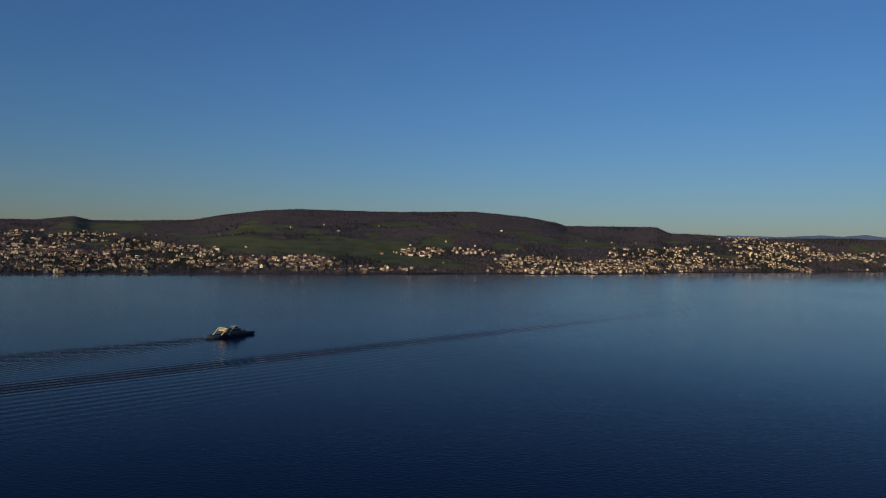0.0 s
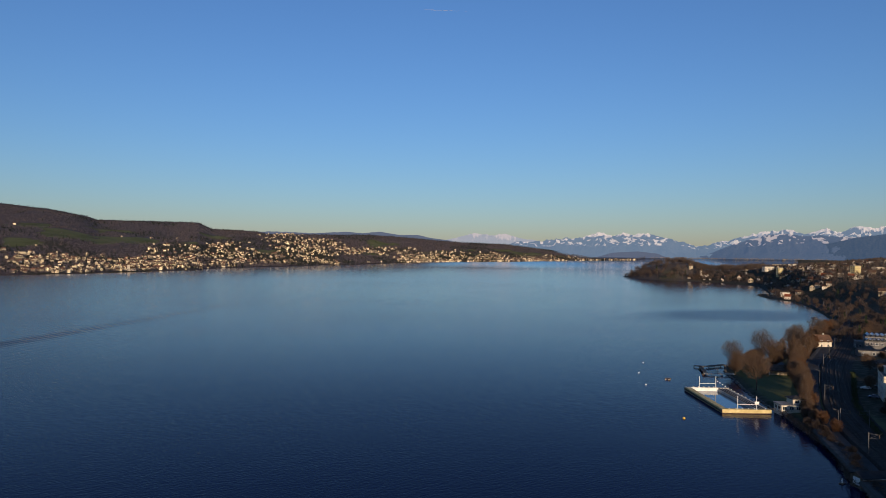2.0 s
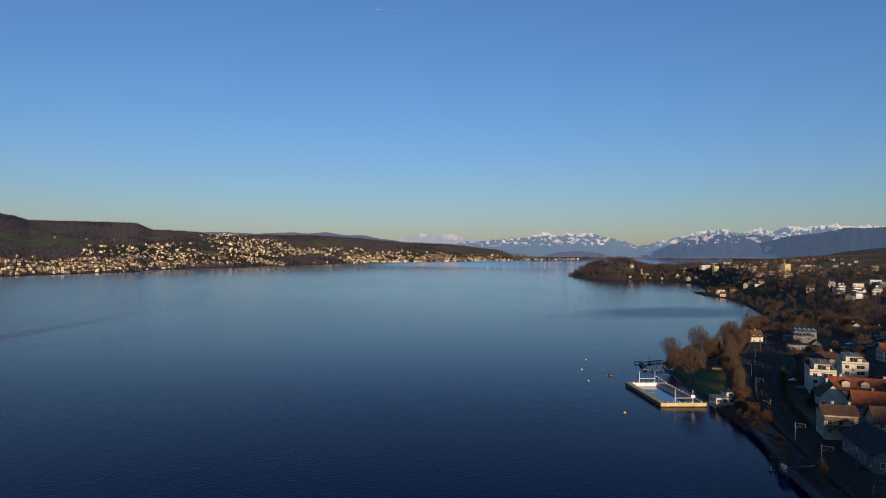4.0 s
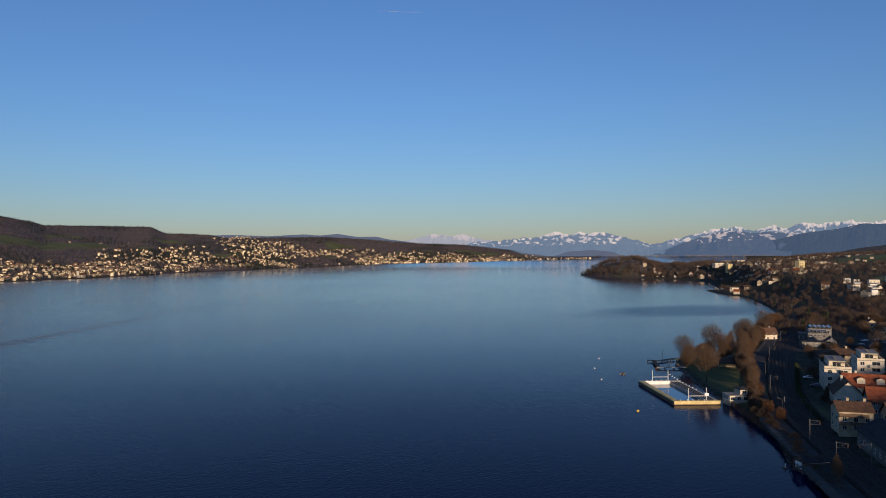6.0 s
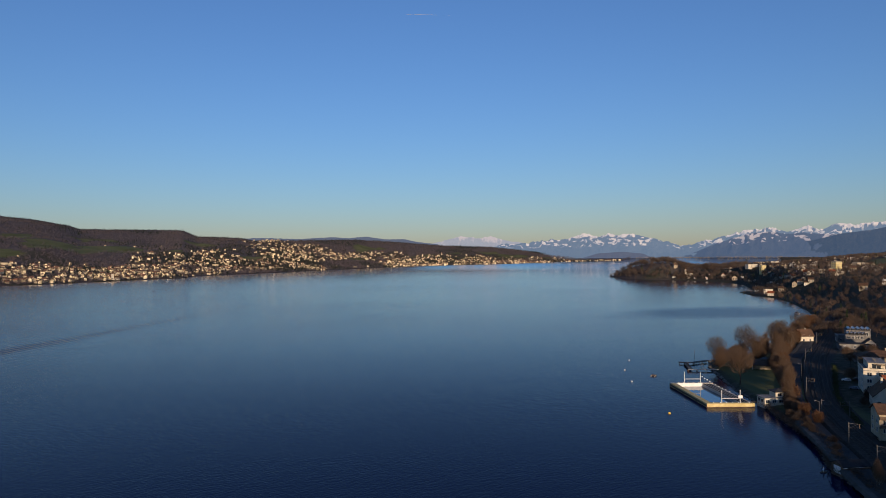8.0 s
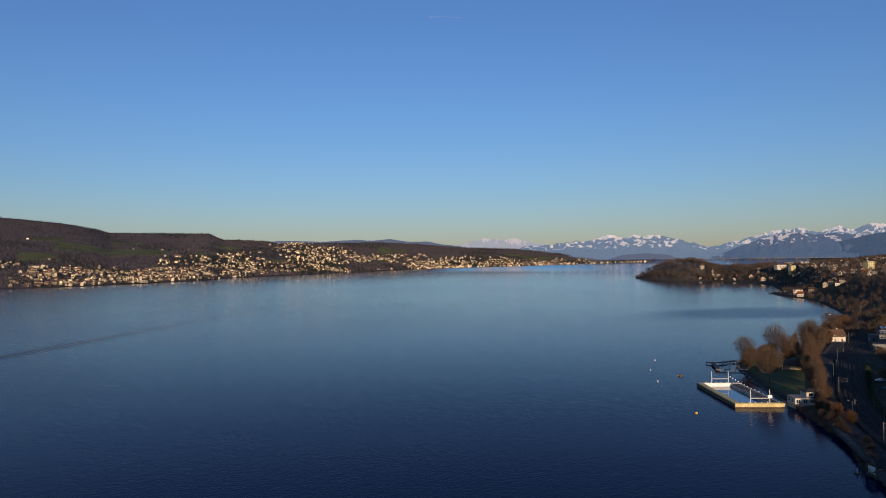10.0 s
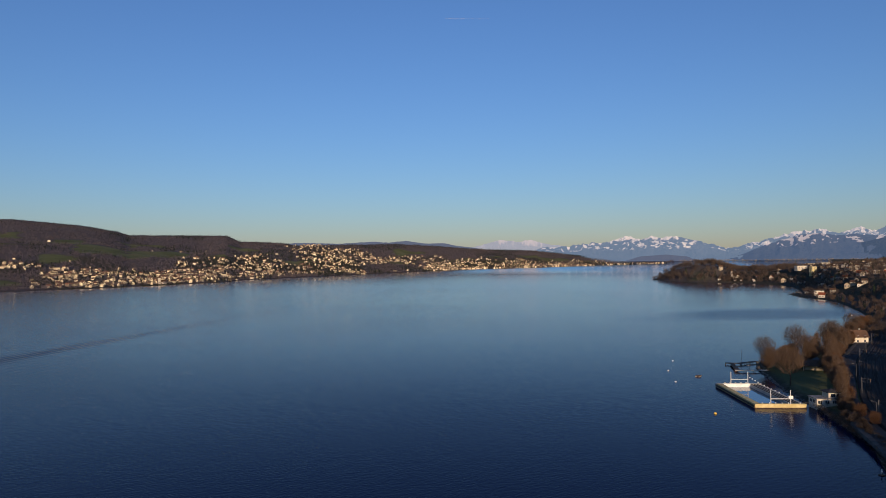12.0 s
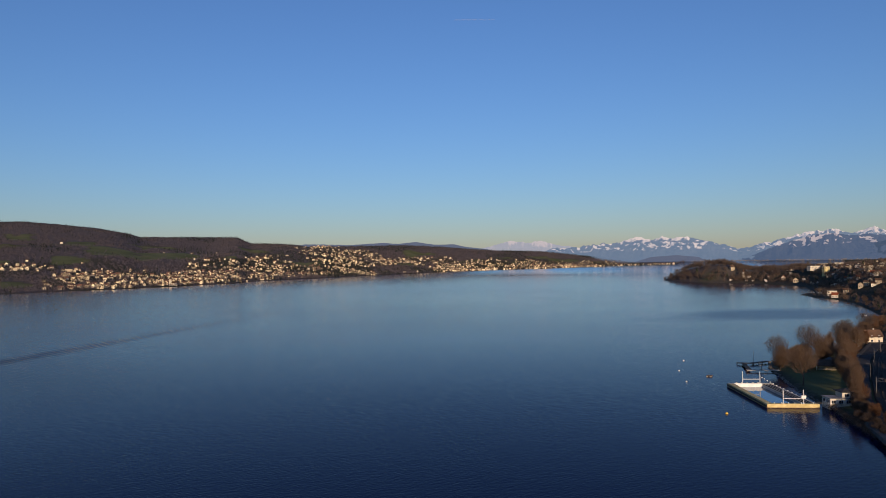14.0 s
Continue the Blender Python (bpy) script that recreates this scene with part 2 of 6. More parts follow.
    rr.inputs["To Min"].default_value, rr.inputs["To Max"].default_value = 0.05, 0.09
    l.new(patch.outputs["Fac"], rr.inputs["Value"])
    rough = rr.outputs["Result"]
    for cx, cy, az, half_l, half_w, add in BREEZES:
        sx, sy = math.sin(radians(az)), math.cos(radians(az))
        dx, dy = math_node("SUBTRACT", px, cx), math_node("SUBTRACT", py, cy)
        u = math_node("DIVIDE", math_node("ADD", math_node("MULTIPLY", dx, sx), math_node("MULTIPLY", dy, sy)), half_l)
        v = math_node("DIVIDE", math_node("ADD", math_node("MULTIPLY", dx, sy), math_node("MULTIPLY", dy, -sx)), half_w)
        d = math_node("ADD", math_node("MULTIPLY", u, u), math_node("MULTIPLY", v, v))
        d = math_node("ADD", d, math_node("MULTIPLY_ADD", patch.outputs["Fac"], 2.4, -1.2))
        on = math_node("MULTIPLY", math_node("SUBTRACT", 1.0, math_node("MINIMUM", math_node("MAXIMUM", d, 0.0), 1.0)), add)
        rough = math_node("ADD", rough, on)
    # roughness and IOR change with distance, so near water looks dark and far bright
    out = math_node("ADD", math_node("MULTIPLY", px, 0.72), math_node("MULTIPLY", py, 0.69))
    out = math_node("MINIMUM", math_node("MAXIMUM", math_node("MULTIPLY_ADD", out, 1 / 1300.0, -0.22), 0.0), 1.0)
    l.new(math_node("MULTIPLY_ADD", end_water, -0.05, math_node("MULTIPLY_ADD", mid_reach, 0.01, math_node("MULTIPLY_ADD", out, 0.03, rough))), b.inputs["Roughness"])
    l.new(math_node("MULTIPLY_ADD", math_node("ADD", math_node("MULTIPLY", end_water, 2.5), mid_reach), 0.12, math_node("MULTIPLY_ADD", out, 0.24, 1.1)), b.inputs["IOR"])
    return m


# start x, y, bearing, length, half width, wave length, height, widening per metre
WAKES = [(-161, 473, 220.5, 500, 7, 4.0, 0.1, 0.08),
         (-161, 473, 208, 420, 14, 5.0, 0.09, 0.1),
         (-330, 156, 44, 1300, 13, 6.5, 0.21, 0.0),
         (-285, 138, 44, 700, 34, 8.0, 0.045, 0.0)]
# centre x, y, bearing, half length, half width, added roughness: a patch ruffled by the breeze, then far water blurred
# to soften its reflections
BREEZES = [(677.3, 407.8, 100, 185, 75, 0.16), (3400, 2350, 55, 1500, 800, 0.08)]
M_GROUND = ground_material()
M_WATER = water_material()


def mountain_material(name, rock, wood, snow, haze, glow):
    """Far mountains: woods below, rock above, and snow where the range's own snow cover lies, with blue haze put in as
    emission.
    """
    m, n, l, b = nodes_of(name)
    tc = n.new("ShaderNodeTexCoord")
    ns = n.new("ShaderNodeTexNoise")
    ns.inputs["Scale"].default_value, ns.inputs["Detail"].default_value = 0.12, 8
    ns.inputs["Roughness"].default_value = 0.65
    l.new(tc.outputs["Object"], ns.inputs["Vector"])
    at = n.new("ShaderNodeAttribute")
    at.attribute_name = "snow"
    ad = n.new("ShaderNodeMath")
    ad.operation = "MULTIPLY_ADD"
    ad.inputs[1].default_value = 0.5
    l.new(ns.outputs["Fac"], ad.inputs[0])
    l.new(at.outputs["Fac"], ad.inputs[2])
    st = ramp(n, [(0.62, (0, 0, 0)), (0.98, (1, 1, 1))])
    l.new(ad.outputs[0], st.inputs["Fac"])
    rk = ramp(n, [(0.35, wood), (0.65, rock)])
    l.new(ns.outputs["Fac"], rk.inputs["Fac"])
    mx = n.new("ShaderNodeMix")
    mx.data_type = "RGBA"
    l.new(st.outputs["Color"], mx.inputs["Factor"])
    l.new(rk.outputs["Color"], mx.inputs["A"])
    mx.inputs["B"].default_value = (*snow, 1)
    l.new(mx.outputs["Result"], b.inputs["Base Color"])
    crag = n.new("ShaderNodeTexNoise")
    crag.inputs["Scale"].default_value, crag.inputs["Detail"].default_value = 0.05, 9
    crag.inputs["Roughness"].default_value = 0.7
    l.new(tc.outputs["Object"], crag.inputs["Vector"])
    bp = n.new("ShaderNodeBump")
    bp.inputs["Strength"].default_value, bp.inputs["Distance"].default_value = 1.0, 22.0
    l.new(crag.outputs["Fac"], bp.inputs["Height"])
    l.new(bp.outputs["Normal"], b.inputs["Normal"])
    b.inputs["Roughness"].default_value = 0.9
    b.inputs["Specular IOR Level"].default_value = 0.0
    # painted haze: an even blue glow laid over the whole range
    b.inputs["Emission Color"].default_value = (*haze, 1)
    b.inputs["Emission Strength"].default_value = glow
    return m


# ---- numbers of the land ----
def hash_lattice(ix, iy, seed):
    h = np.sin(ix * 127.1 + iy * 311.7 + seed * 74.7) * 43758.5453
    return h - np.floor(h)


def vnoise(x, y, seed=0):
    x, y = np.asarray(x, float), np.asarray(y, float)
    ix, iy = np.floor(x), np.floor(y)
    fx, fy = x - ix, y - iy
    fx, fy = fx * fx * (3 - 2 * fx), fy * fy * (3 - 2 * fy)
    a, b = hash_lattice(ix, iy, seed), hash_lattice(ix + 1, iy, seed)
    c, d = hash_lattice(ix, iy + 1, seed), hash_lattice(ix + 1, iy + 1, seed)
    return (a * (1 - fx) + b * fx) * (1 - fy) + (c * (1 - fx) + d * fx) * fy


def fbm(x, y, seed=0, octaves=4):
    t, amp, tot = 0.0, 1.0, 0.0
    for k in range(octaves):
        t = t + amp * vnoise(np.asarray(x) * 2 ** k, np.asarray(y) * 2 ** k, seed + k)
        tot += amp
        amp *= 0.5
    return t / tot


def smooth(a, b, x):
    t = np.clip((np.asarray(x, float) - a) / (b - a), 0, 1)
    return t * t * (3 - 2 * t)


EYE_Z = 65.0


def water_z(r):
    """The lake is level as far as 2800 m; past that the far water is drawn in, so that its end lies within sight."""
    q = np.clip((np.asarray(r, float) - 2800) / 1650, 0, 0.995)
    d = 2800 - 1650 * np.log(1 - q)
    return np.where(np.asarray(r) > 2800, EYE_Z - EYE_Z * np.asarray(r, float) / np.maximum(d, 1), 0.0)


# the shore on the camera's side, from behind the camera to the end of the lake, then closed round the land
SHORE = [(-3000, -1900), (-900, -640), (-300, -290), (-60, -150), (60, -60), (130, 5), (188, 64), (199, 75), (206, 81),
         (214, 89), (235, 99), (248, 112), (267, 130), (280, 143), (290, 154), (303, 168), (332, 193), (352, 210), (370, 221),
         (396, 224), (430, 222), (480, 240), (560, 268), (640, 290), (699, 306), (773, 346), (829, 381), (914, 436), (968, 479),
         (1012, 540), (1082, 598), (1110, 585), (1200, 640), (1334, 722), (1410, 790), (1462, 884), (1470, 951), (1452, 1036),
         (1490, 1150), (1556, 1250), (1620, 1265), (1740, 1190), (1840, 1080), (2000, 960), (2600, 1270), (3600, 1760), (4500, 2190),
         (5600, 2700), (5600, -3200), (-3000, -3200)]
# the opposite shore: bearing and distance fitted to the camera's view, before drawing in
FAR_SHORE = [(-180, 1600), (-60, 1600), (-33, 1547), (-21.6, 1549), (-8.5, 1567), (4.1, 1810), (8.3, 1869), (12.2, 1985), (17.1, 2169),
             (18.2, 2349), (23.6, 2655), (27, 2960), (31, 3350), (35.7, 4070), (41.8, 4650), (46.5, 5605), (51, 6603), (52.5, 7200), (53.2, 12000), (180, 12000)]
# skyline of the opposite hills: bearing and degrees above eye level
CREST = [(-180, 1.5), (-60, 1.6), (-32.7, 1.58), (-30.5, 1.63), (-28.2, 1.96), (-27.1, 1.72), (-24.4, 1.77), (-20, 1.97), (-17.5, 2.49), (-14.5, 2.91),
         (-11.8, 3.09), (-4, 3.07), (2.6, 3.22), (6.8, 2.85), (9.3, 2.4), (10, 2.15), (17.1, 2.14), (18.2, 1.66), (19.5, 1.64), (21.3, 1.55), (22.6, 1.33),
         (30.7, 1.4), (34.3, 1.17), (37.1, 0.92), (41.8, 0.74), (45.1, 0.35), (47.9, 0.0), (51.1, -0.26), (52.5, -0.45), (53.5, -0.25), (180, -0.1)]

# skyline of the near bank and of the headland: bearing and degrees above eye level
NEAR_SKY = [(50, -1.8), (51.3, -1.76), (51.6, -1.62), (52, -1.15), (52.9, -0.86), (53.8, -0.67), (54.9, -0.47), (56, -0.46), (56.7, -0.72), (57.8, -0.97), (59.9, -0.98),
            (62, -0.73), (64, -0.57), (65.8, -0.41), (67.1, -0.27), (69, -0.08), (70.8, -0.01), (73.8, 0.14), (80, 0.3)]


# meadows and built-up ground of the opposite shore: bearing, degrees against eye level, half breadth, half height
MEADOWS = [(-16, -0.1, 4.5, 0.55), (-10, 0.0, 4.5, 0.75), (-5, -0.2, 3, 0.9), (-2.5, -0.9, 3, 0.5), (-26.5, 1.1, 3.2, 0.45), (-27, -0.1, 2.2, 0.15),
           (-2, 1.7, 2.2, 0.2), (11.9, 0.5, 2.2, 0.35), (6, 1.5, 1.5, 0.18), (1.2, -1.45, 2.2, 0.3), (31.5, 0.7, 1.2, 0.12)]
VILLAGES = [(-32, -0.6, 4, 1.2), (-28.5, -1.3, 3, 0.9), (-27.5, 0.3, 2.5, 0.3), (-24, -1.5, 3, 0.5), (-23, -0.3, 2.5, 0.5), (-19, -1.1, 2.5, 0.7), (-16, -1.55, 4.5, 0.5),
            (-10.8, -1.35, 1.8, 0.55), (-17, -0.75, 2.5, 0.2), (-6, -1.8, 3, 0.2), (-2, -0.3, 2.0, 0.4), (2.5, -0.25, 2.3, 0.3), (7, -1.2, 3, 0.75), (12, -1.25, 4, 0.65),
            (15.5, 0.15, 1.5, 0.2), (17, -0.75, 3.5, 0.85), (19, 0, 2, 0.35), (23, 1.1, 1.6, 0.4), (25.5, 0.6, 2.5, 0.3), (27, 0, 4, 0.5), (24, -0.7, 4, 0.4), (31, 0.1, 3, 0.35)]


def blobs(rows, az, up):
    """1 in the middle of the patches, 0 outside them."""
    best = np.zeros(np.shape(az))
    for a, e, ha, he in rows:
        best = np.maximum(best, 1 - smooth(0.55, 1.3, np.hypot((az - a) / ha, (up - e) / he)))
    return best


def shrink(d):
    d = np.asarray(d, float)
    return np.where(d > 2800, 2800 + 1650 * (1 - np.exp(-(d - 2800) / 1650)), d)


def table(rows, x):
    return np.interp(x, [a for a, _ in rows], [b for _, b in rows])


def shore_distance(x, y):
    """Metres inland of the near shore (negative over the lake)."""
    x, y = np.asarray(x, float), np.asarray(y, float)
    best = np.full(x.shape, 1e9)
    inside = np.zeros(x.shape, bool)
    for (x0, y0), (x1, y1) in zip(SHORE, SHORE[1:] + SHORE[:1]):
        ex, ey = x1 - x0, y1 - y0
        t = np.clip(((x - x0) * ex + (y - y0) * ey) / (ex * ex + ey * ey), 0, 1)
        best = np.minimum(best, (x - x0 - t * ex) ** 2 + (y - y0 - t * ey) ** 2)
        if y0 != y1:
            cross = ((y0 > y) != (y1 > y)) & (x < (x1 - x0) * (y - y0) / (y1 - y0) + x0)
            inside ^= cross
    s = np.sqrt(best)
    return np.where(inside, s, -s)


def land(x, y):
    """Height of the ground sheet and its land use (meadow, woods) at places given in metres."""
    x, y = np.asarray(x, float), np.asarray(y, float)
    r, az = np.hypot(x, y), np.degrees(np.arctan2(x, y))
    wz = water_z(r)
    s = shore_distance(x, y)
    # near side
    u = x * 0.951 + y * 0.309
    near = np.interp(s, [-60, -6, 0, 3, 25, 60, 130, 400, 1000, 3000], [-5, -2, 0.0, 1.3, 2.3, 4, 8, 30, 52, 60])
    far_in = smooth(25, 90, s)
    near = near + far_in * (10 * smooth(650, 735, u) + 16 * smooth(800, 1250, u)) * (1 - smooth(1500, 2100, u))
    near = near + 36 * np.exp(-((x - 1600) ** 2 + (y - 1095) ** 2) / 130.0 ** 2) * smooth(0, 50, s)
    near = near + 14 * np.exp(-((x - 1760) ** 2 + (y - 760) ** 2) / 260.0 ** 2) * smooth(0, 80, s)
    near = near + 15 * np.exp(-((x - 1760) ** 2 + (y - 560) ** 2) / 290.0 ** 2)
    # unseen ridge behind the camera, put there to shade the near bank
    q = (x - 300) * 0.4067 - (y - 135) * 0.9135
    a = (x - 300) * 0.9135 + (y - 135) * 0.4067
    ridge = (SHADE_RIDGE_H - 0.03 * np.clip(a + 677, 0, 600)) * np.exp(-((q - 440) / 150.0) ** 2) * (1 - smooth(420, 760, a))
    near = np.where(s > 60, np.maximum(near, ridge * smooth(60, 200, s)), near)
    near = near + (fbm(x / 90, y / 90, 3) - 0.5) * 5 * smooth(100, 300, s)
    cap = EYE_Z + np.tan(np.radians(table(NEAR_SKY, az))) * r - 9.0 - wz
    near = np.where((r > 1000) & (s > 0) & (az > 50) & (az < 80), np.minimum(near, np.maximum(cap, 0.8)), near)
    # opposite side
    rs = shrink(table(FAR_SHORE, az))
    rc = np.minimum(rs + np.interp(az, [15, 20, 50], [2250, 1300, 500]), 4780)
    rc = np.maximum(rc, rs + 60)
    k = np.clip((r - rs) / (rc - rs), -1, 1.15)
    top = EYE_Z + np.tan(np.radians(table(CREST, az))) * rc - 7.5
    base = water_z(rs) + 1.0
    kk = np.clip(k, 0, 1)
    rise = kk ** 1.3
    far = base + (top - base) * rise
    bumps = (fbm(x / 420, y / 420, 11, 5) - 0.5) * 90 + (fbm(x / 150, y / 150, 21, 3) - 0.5) * 22
    far = far + bumps * (kk * (1 - kk) * 2.2) * np.clip((top - base) / 200, 0.05, 1)
    far = np.where(k > 1, far - (k - 1) * 60, far)
    z = np.where(s > -60, near + wz, -5.0 + wz)
    on_far = (r > rs) & (s < 0)
    z = np.where(on_far, far, z)
    # land use
    f1, f2 = fbm(x / 330, y / 330, 31, 4), fbm(x / 120, y / 120, 41, 3)
    up = np.degrees(np.arctan2(base + (top - base) * rise - EYE_Z, r))
    wob_a, wob_e = (fbm(x / 160, y / 160, 61, 4) - 0.5) * 3.0, (fbm(x / 130, y / 130, 67, 4) - 0.5) * 0.9
    open_far = blobs(MEADOWS, az + wob_a, up + wob_e)
    town_far = blobs(VILLAGES, az + wob_a, up + wob_e * 0.7)
    strip = smooth(32, 35, az) * (1 - smooth(0.34, 0.62, kk + (f2 - 0.5) * 0.5))
    town_far = np.maximum(town_far, strip)
    glade = smooth(0.57, 0.64, fbm(az / 2.6, kk * 11, 51, 3)) * smooth(0.25, 0.4, kk) * (1 - smooth(0.72, 0.86, kk)) * 0.8
    meadow_far = smooth(0.3, 0.55, np.maximum(open_far, glade) * (1 - 0.8 * town_far))
    wood_far = np.clip((1 - smooth(0.2, 0.5, np.maximum(open_far, glade))) * (1 - smooth(0.15, 0.4, town_far)) * smooth(0.3, 0.46, f1 + 0.35 * kk), 0, 1)
    wood_near = smooth(0.5, 0.62, f2) * smooth(150, 300, s) * 0.8
    wood_near = np.maximum(wood_near, np.exp(-((x - 1580) ** 2 + (y - 1095) ** 2) / 150.0 ** 2))
    wood_near = np.maximum(wood_near, smooth(600, 660, u) * (1 - smooth(725, 760, u)) * smooth(25, 50, s))
    park = smooth(262, 285, x) * (1 - smooth(410, 440, x)) * (1 - smooth(26, 34, s)) * smooth(2, 5, s)
    slope = np.exp(-((x - 1484) ** 2 + (y - 1048) ** 2) / 22.0 ** 2)
    ragged = (f2 - 0.5) * 1.6
    for a0, ha, r0, hr in ((72.6, 2.9, 1490, 190), (74.2, 2.2, 1045, 42), (76, 3, 760, 60)):
        slope = np.maximum(slope, (smooth(0.25, 0.5, np.exp(-((az - a0) / ha) ** 2 - ((r - r0) / hr) ** 2) + ragged * 0.25)) * (s > 60))
    wood_near = wood_near * (1 - slope)
    meadow = np.where(on_far, meadow_far, np.maximum(park, slope))
    wood = np.where(on_far, wood_far, wood_near)
    return z, meadow, wood, s, k


def town_cover(x, y):
    """How closely the far shore is built over, from 0 to 1."""
    az = np.degrees(np.arctan2(x, y))
    r = np.hypot(x, y)
    rs = shrink(table(FAR_SHORE, az))
    rc = np.maximum(np.minimum(rs + np.interp(az, [15, 20, 50], [2250, 1300, 500]), 4780), rs + 60)
    kk = np.clip((r - rs) / (rc - rs), 0, 1)
    top, base = EYE_Z + np.tan(np.radians(table(CREST, az))) * rc - 7.5, water_z(rs) + 1.0
    up = np.degrees(np.arctan2(base + (top - base) * kk ** 1.3 - EYE_Z, r))
    wob_a, wob_e = (fbm(x / 160, y / 160, 61, 4) - 0.5) * 3.0, (fbm(x / 130, y / 130, 67, 4) - 0.5) * 0.9
    strip = smooth(32, 35, az) * (1 - smooth(0.34, 0.62, kk + (fbm(x / 120, y / 120, 41, 3) - 0.5) * 0.5))
    return np.maximum(blobs(VILLAGES, az + wob_a, up + wob_e * 0.7), strip)



SHADE_RIDGE_H = 126.5


def ground_at(x, y):
    return float(land(np.array([x]), np.array([y]))[0][0])


# ---- making things ----
def mesh_np(name, verts, faces, material, smooth_shade=False):
    """A mesh from arrays of corners and of faces with equally many corners."""
    verts, faces = np.asarray(verts, np.float32), np.asarray(faces, np.int32)
    me = bpy.data.meshes.new(name)
    me.vertices.add(len(verts))
    me.vertices.foreach_set("co", verts.ravel())
    me.loops.add(faces.size)
    me.loops.foreach_set("vertex_index", faces.ravel())
    me.polygons.add(len(faces))
    me.polygons.foreach_set("loop_start", np.arange(len(faces), dtype=np.int32) * faces.shape[1])
    me.polygons.foreach_set("loop_total", np.full(len(faces), faces.shape[1], np.int32))
    me.polygons.foreach_set("use_smooth", np.full(len(faces), smooth_shade))
    me.materials.append(material)
    me.update()
    me.validate()
    return me


def mesh_bm(name, bm, material):
    me = bpy.data.meshes.new(name)
    bmesh.ops.recalc_face_normals(bm, faces=bm.faces)
    bm.to_mesh(me)
    bm.free()
    me.materials.append(material)
    return me


def part(name, bm, material, parent, label=""):
    ob = new(name, mesh_bm(name, bm, material) if isinstance(bm, bmesh.types.BMesh) else bm)
    ob.parent = parent
    return tagged(ob, label)


def thing(name, m, label, category, group="", kind=""):
    ob = new(name)
    ob.empty_display_size = 0.3
    ob.matrix_basis = m
    return tagged(ob, label, category, group, kind)


def box(bm, x0, x1, y0, y1, z0, z1, bevel=0.0):
    v = [bm.verts.new((x, y, z)) for z in (z0, z1) for x, y in ((x0, y0), (x1, y0), (x1, y1), (x0, y1))]
    for f in ((3, 2, 1, 0), (4, 5, 6, 7), (0, 1, 5, 4), (1, 2, 6, 5), (2, 3, 7, 6), (3, 0, 4, 7)):
        bm.faces.new([v[i] for i in f])
    if bevel:
        es = list({e for w in v for e in w.link_edges})
        bmesh.ops.bevel(bm, geom=es, offset=bevel, segments=1, affect="EDGES")
    return v


def boxes(*rows, bevel=0.0):
    bm = bmesh.new()
    for r in rows:
        box(bm, *r, bevel=bevel)
    return bm


def tube(bm, p, q, r0, r1=None, sides=8):
    """A tapered rod from p to q."""
    p, q = Vector(p), Vector(q)
    r1 = r0 if r1 is None else r1
    turn = (q - p).to_track_quat("Z", "Y").to_matrix()
    rings = []
    for c, r in ((p, r0), (q, r1)):
        rings.append([bm.verts.new(c + turn @ Vector((r * math.cos(2 * math.pi * i / sides), r * math.sin(2 * math.pi * i / sides), 0))) for i in range(sides)])
    for i in range(sides):
        bm.faces.new((rings[0][i], rings[0][(i + 1) % sides], rings[1][(i + 1) % sides], rings[1][i]))
    bm.faces.new(rings[0][::-1])
    bm.faces.new(rings[1])


def tubes(*rows, sides=8):
    bm = bmesh.new()
    for r in rows:
        tube(bm, *r, sides=sides)
    return bm

# ---- ground, water, mountains ----
def polar_grid(azs, rs):
    A, R = np.meshgrid(np.radians(azs), rs, indexing="ij")
    x, y = (R * np.sin(A)).ravel(), (R * np.cos(A)).ravel()
    na, nr = len(azs), len(rs)
    i, j = np.meshgrid(np.arange(na - 1), np.arange(nr - 1), indexing="ij")
    a = (i * nr + j).ravel()
    return x, y, np.stack([a, a + 1, a + nr + 1, a + nr], 1)


def ground_sheet():
    azs = np.concatenate([np.arange(-180, -36, 4.0), np.arange(-36, 80, 0.25), np.arange(80, 180.1, 4.0)])
    rs = np.concatenate([[0.5, 20, 60, 100], np.exp(np.arange(math.log(130), math.log(4890), 0.011)), [4890]])
    x, y, f = polar_grid(azs, rs)
    z, meadow, wood, s, k = land(x, y)
    me = mesh_np("ground", np.stack([x, y, z], 1), f, M_GROUND, True)
    for key, v in (("meadow", meadow), ("wood", wood)):
        at = me.attributes.new(key, "FLOAT", "POINT")
        at.data.foreach_set("value", v.astype(np.float32))
    return tagged(new("ground", me), "lake bed, banks and wooded hills with winter meadows", "ground", kind="structure")


def water_sheet():
    azs = np.arange(-180, 180.1, 1.0)
    rs = np.concatenate([[0.01], np.arange(100, 2801, 150), np.linspace(2850, 4880, 60)])
    x, y, f = polar_grid(azs, rs)
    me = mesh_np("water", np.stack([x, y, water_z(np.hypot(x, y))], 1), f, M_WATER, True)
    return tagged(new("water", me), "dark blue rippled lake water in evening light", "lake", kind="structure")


ground_sheet()
water_sheet()


def ridged(x, y, seed, octaves=5):
    """Noise with sharp crests and wide gullies, from 0 to 1."""
    t, amp, tot = 0.0, 1.0, 0.0
    for k in range(octaves):
        t = t + amp * (1 - np.abs(2 * vnoise(x * 2 ** k, y * 2 ** k, seed + k * 3) - 1)) ** 1.5
        tot += amp
        amp *= 0.52
    return t / tot


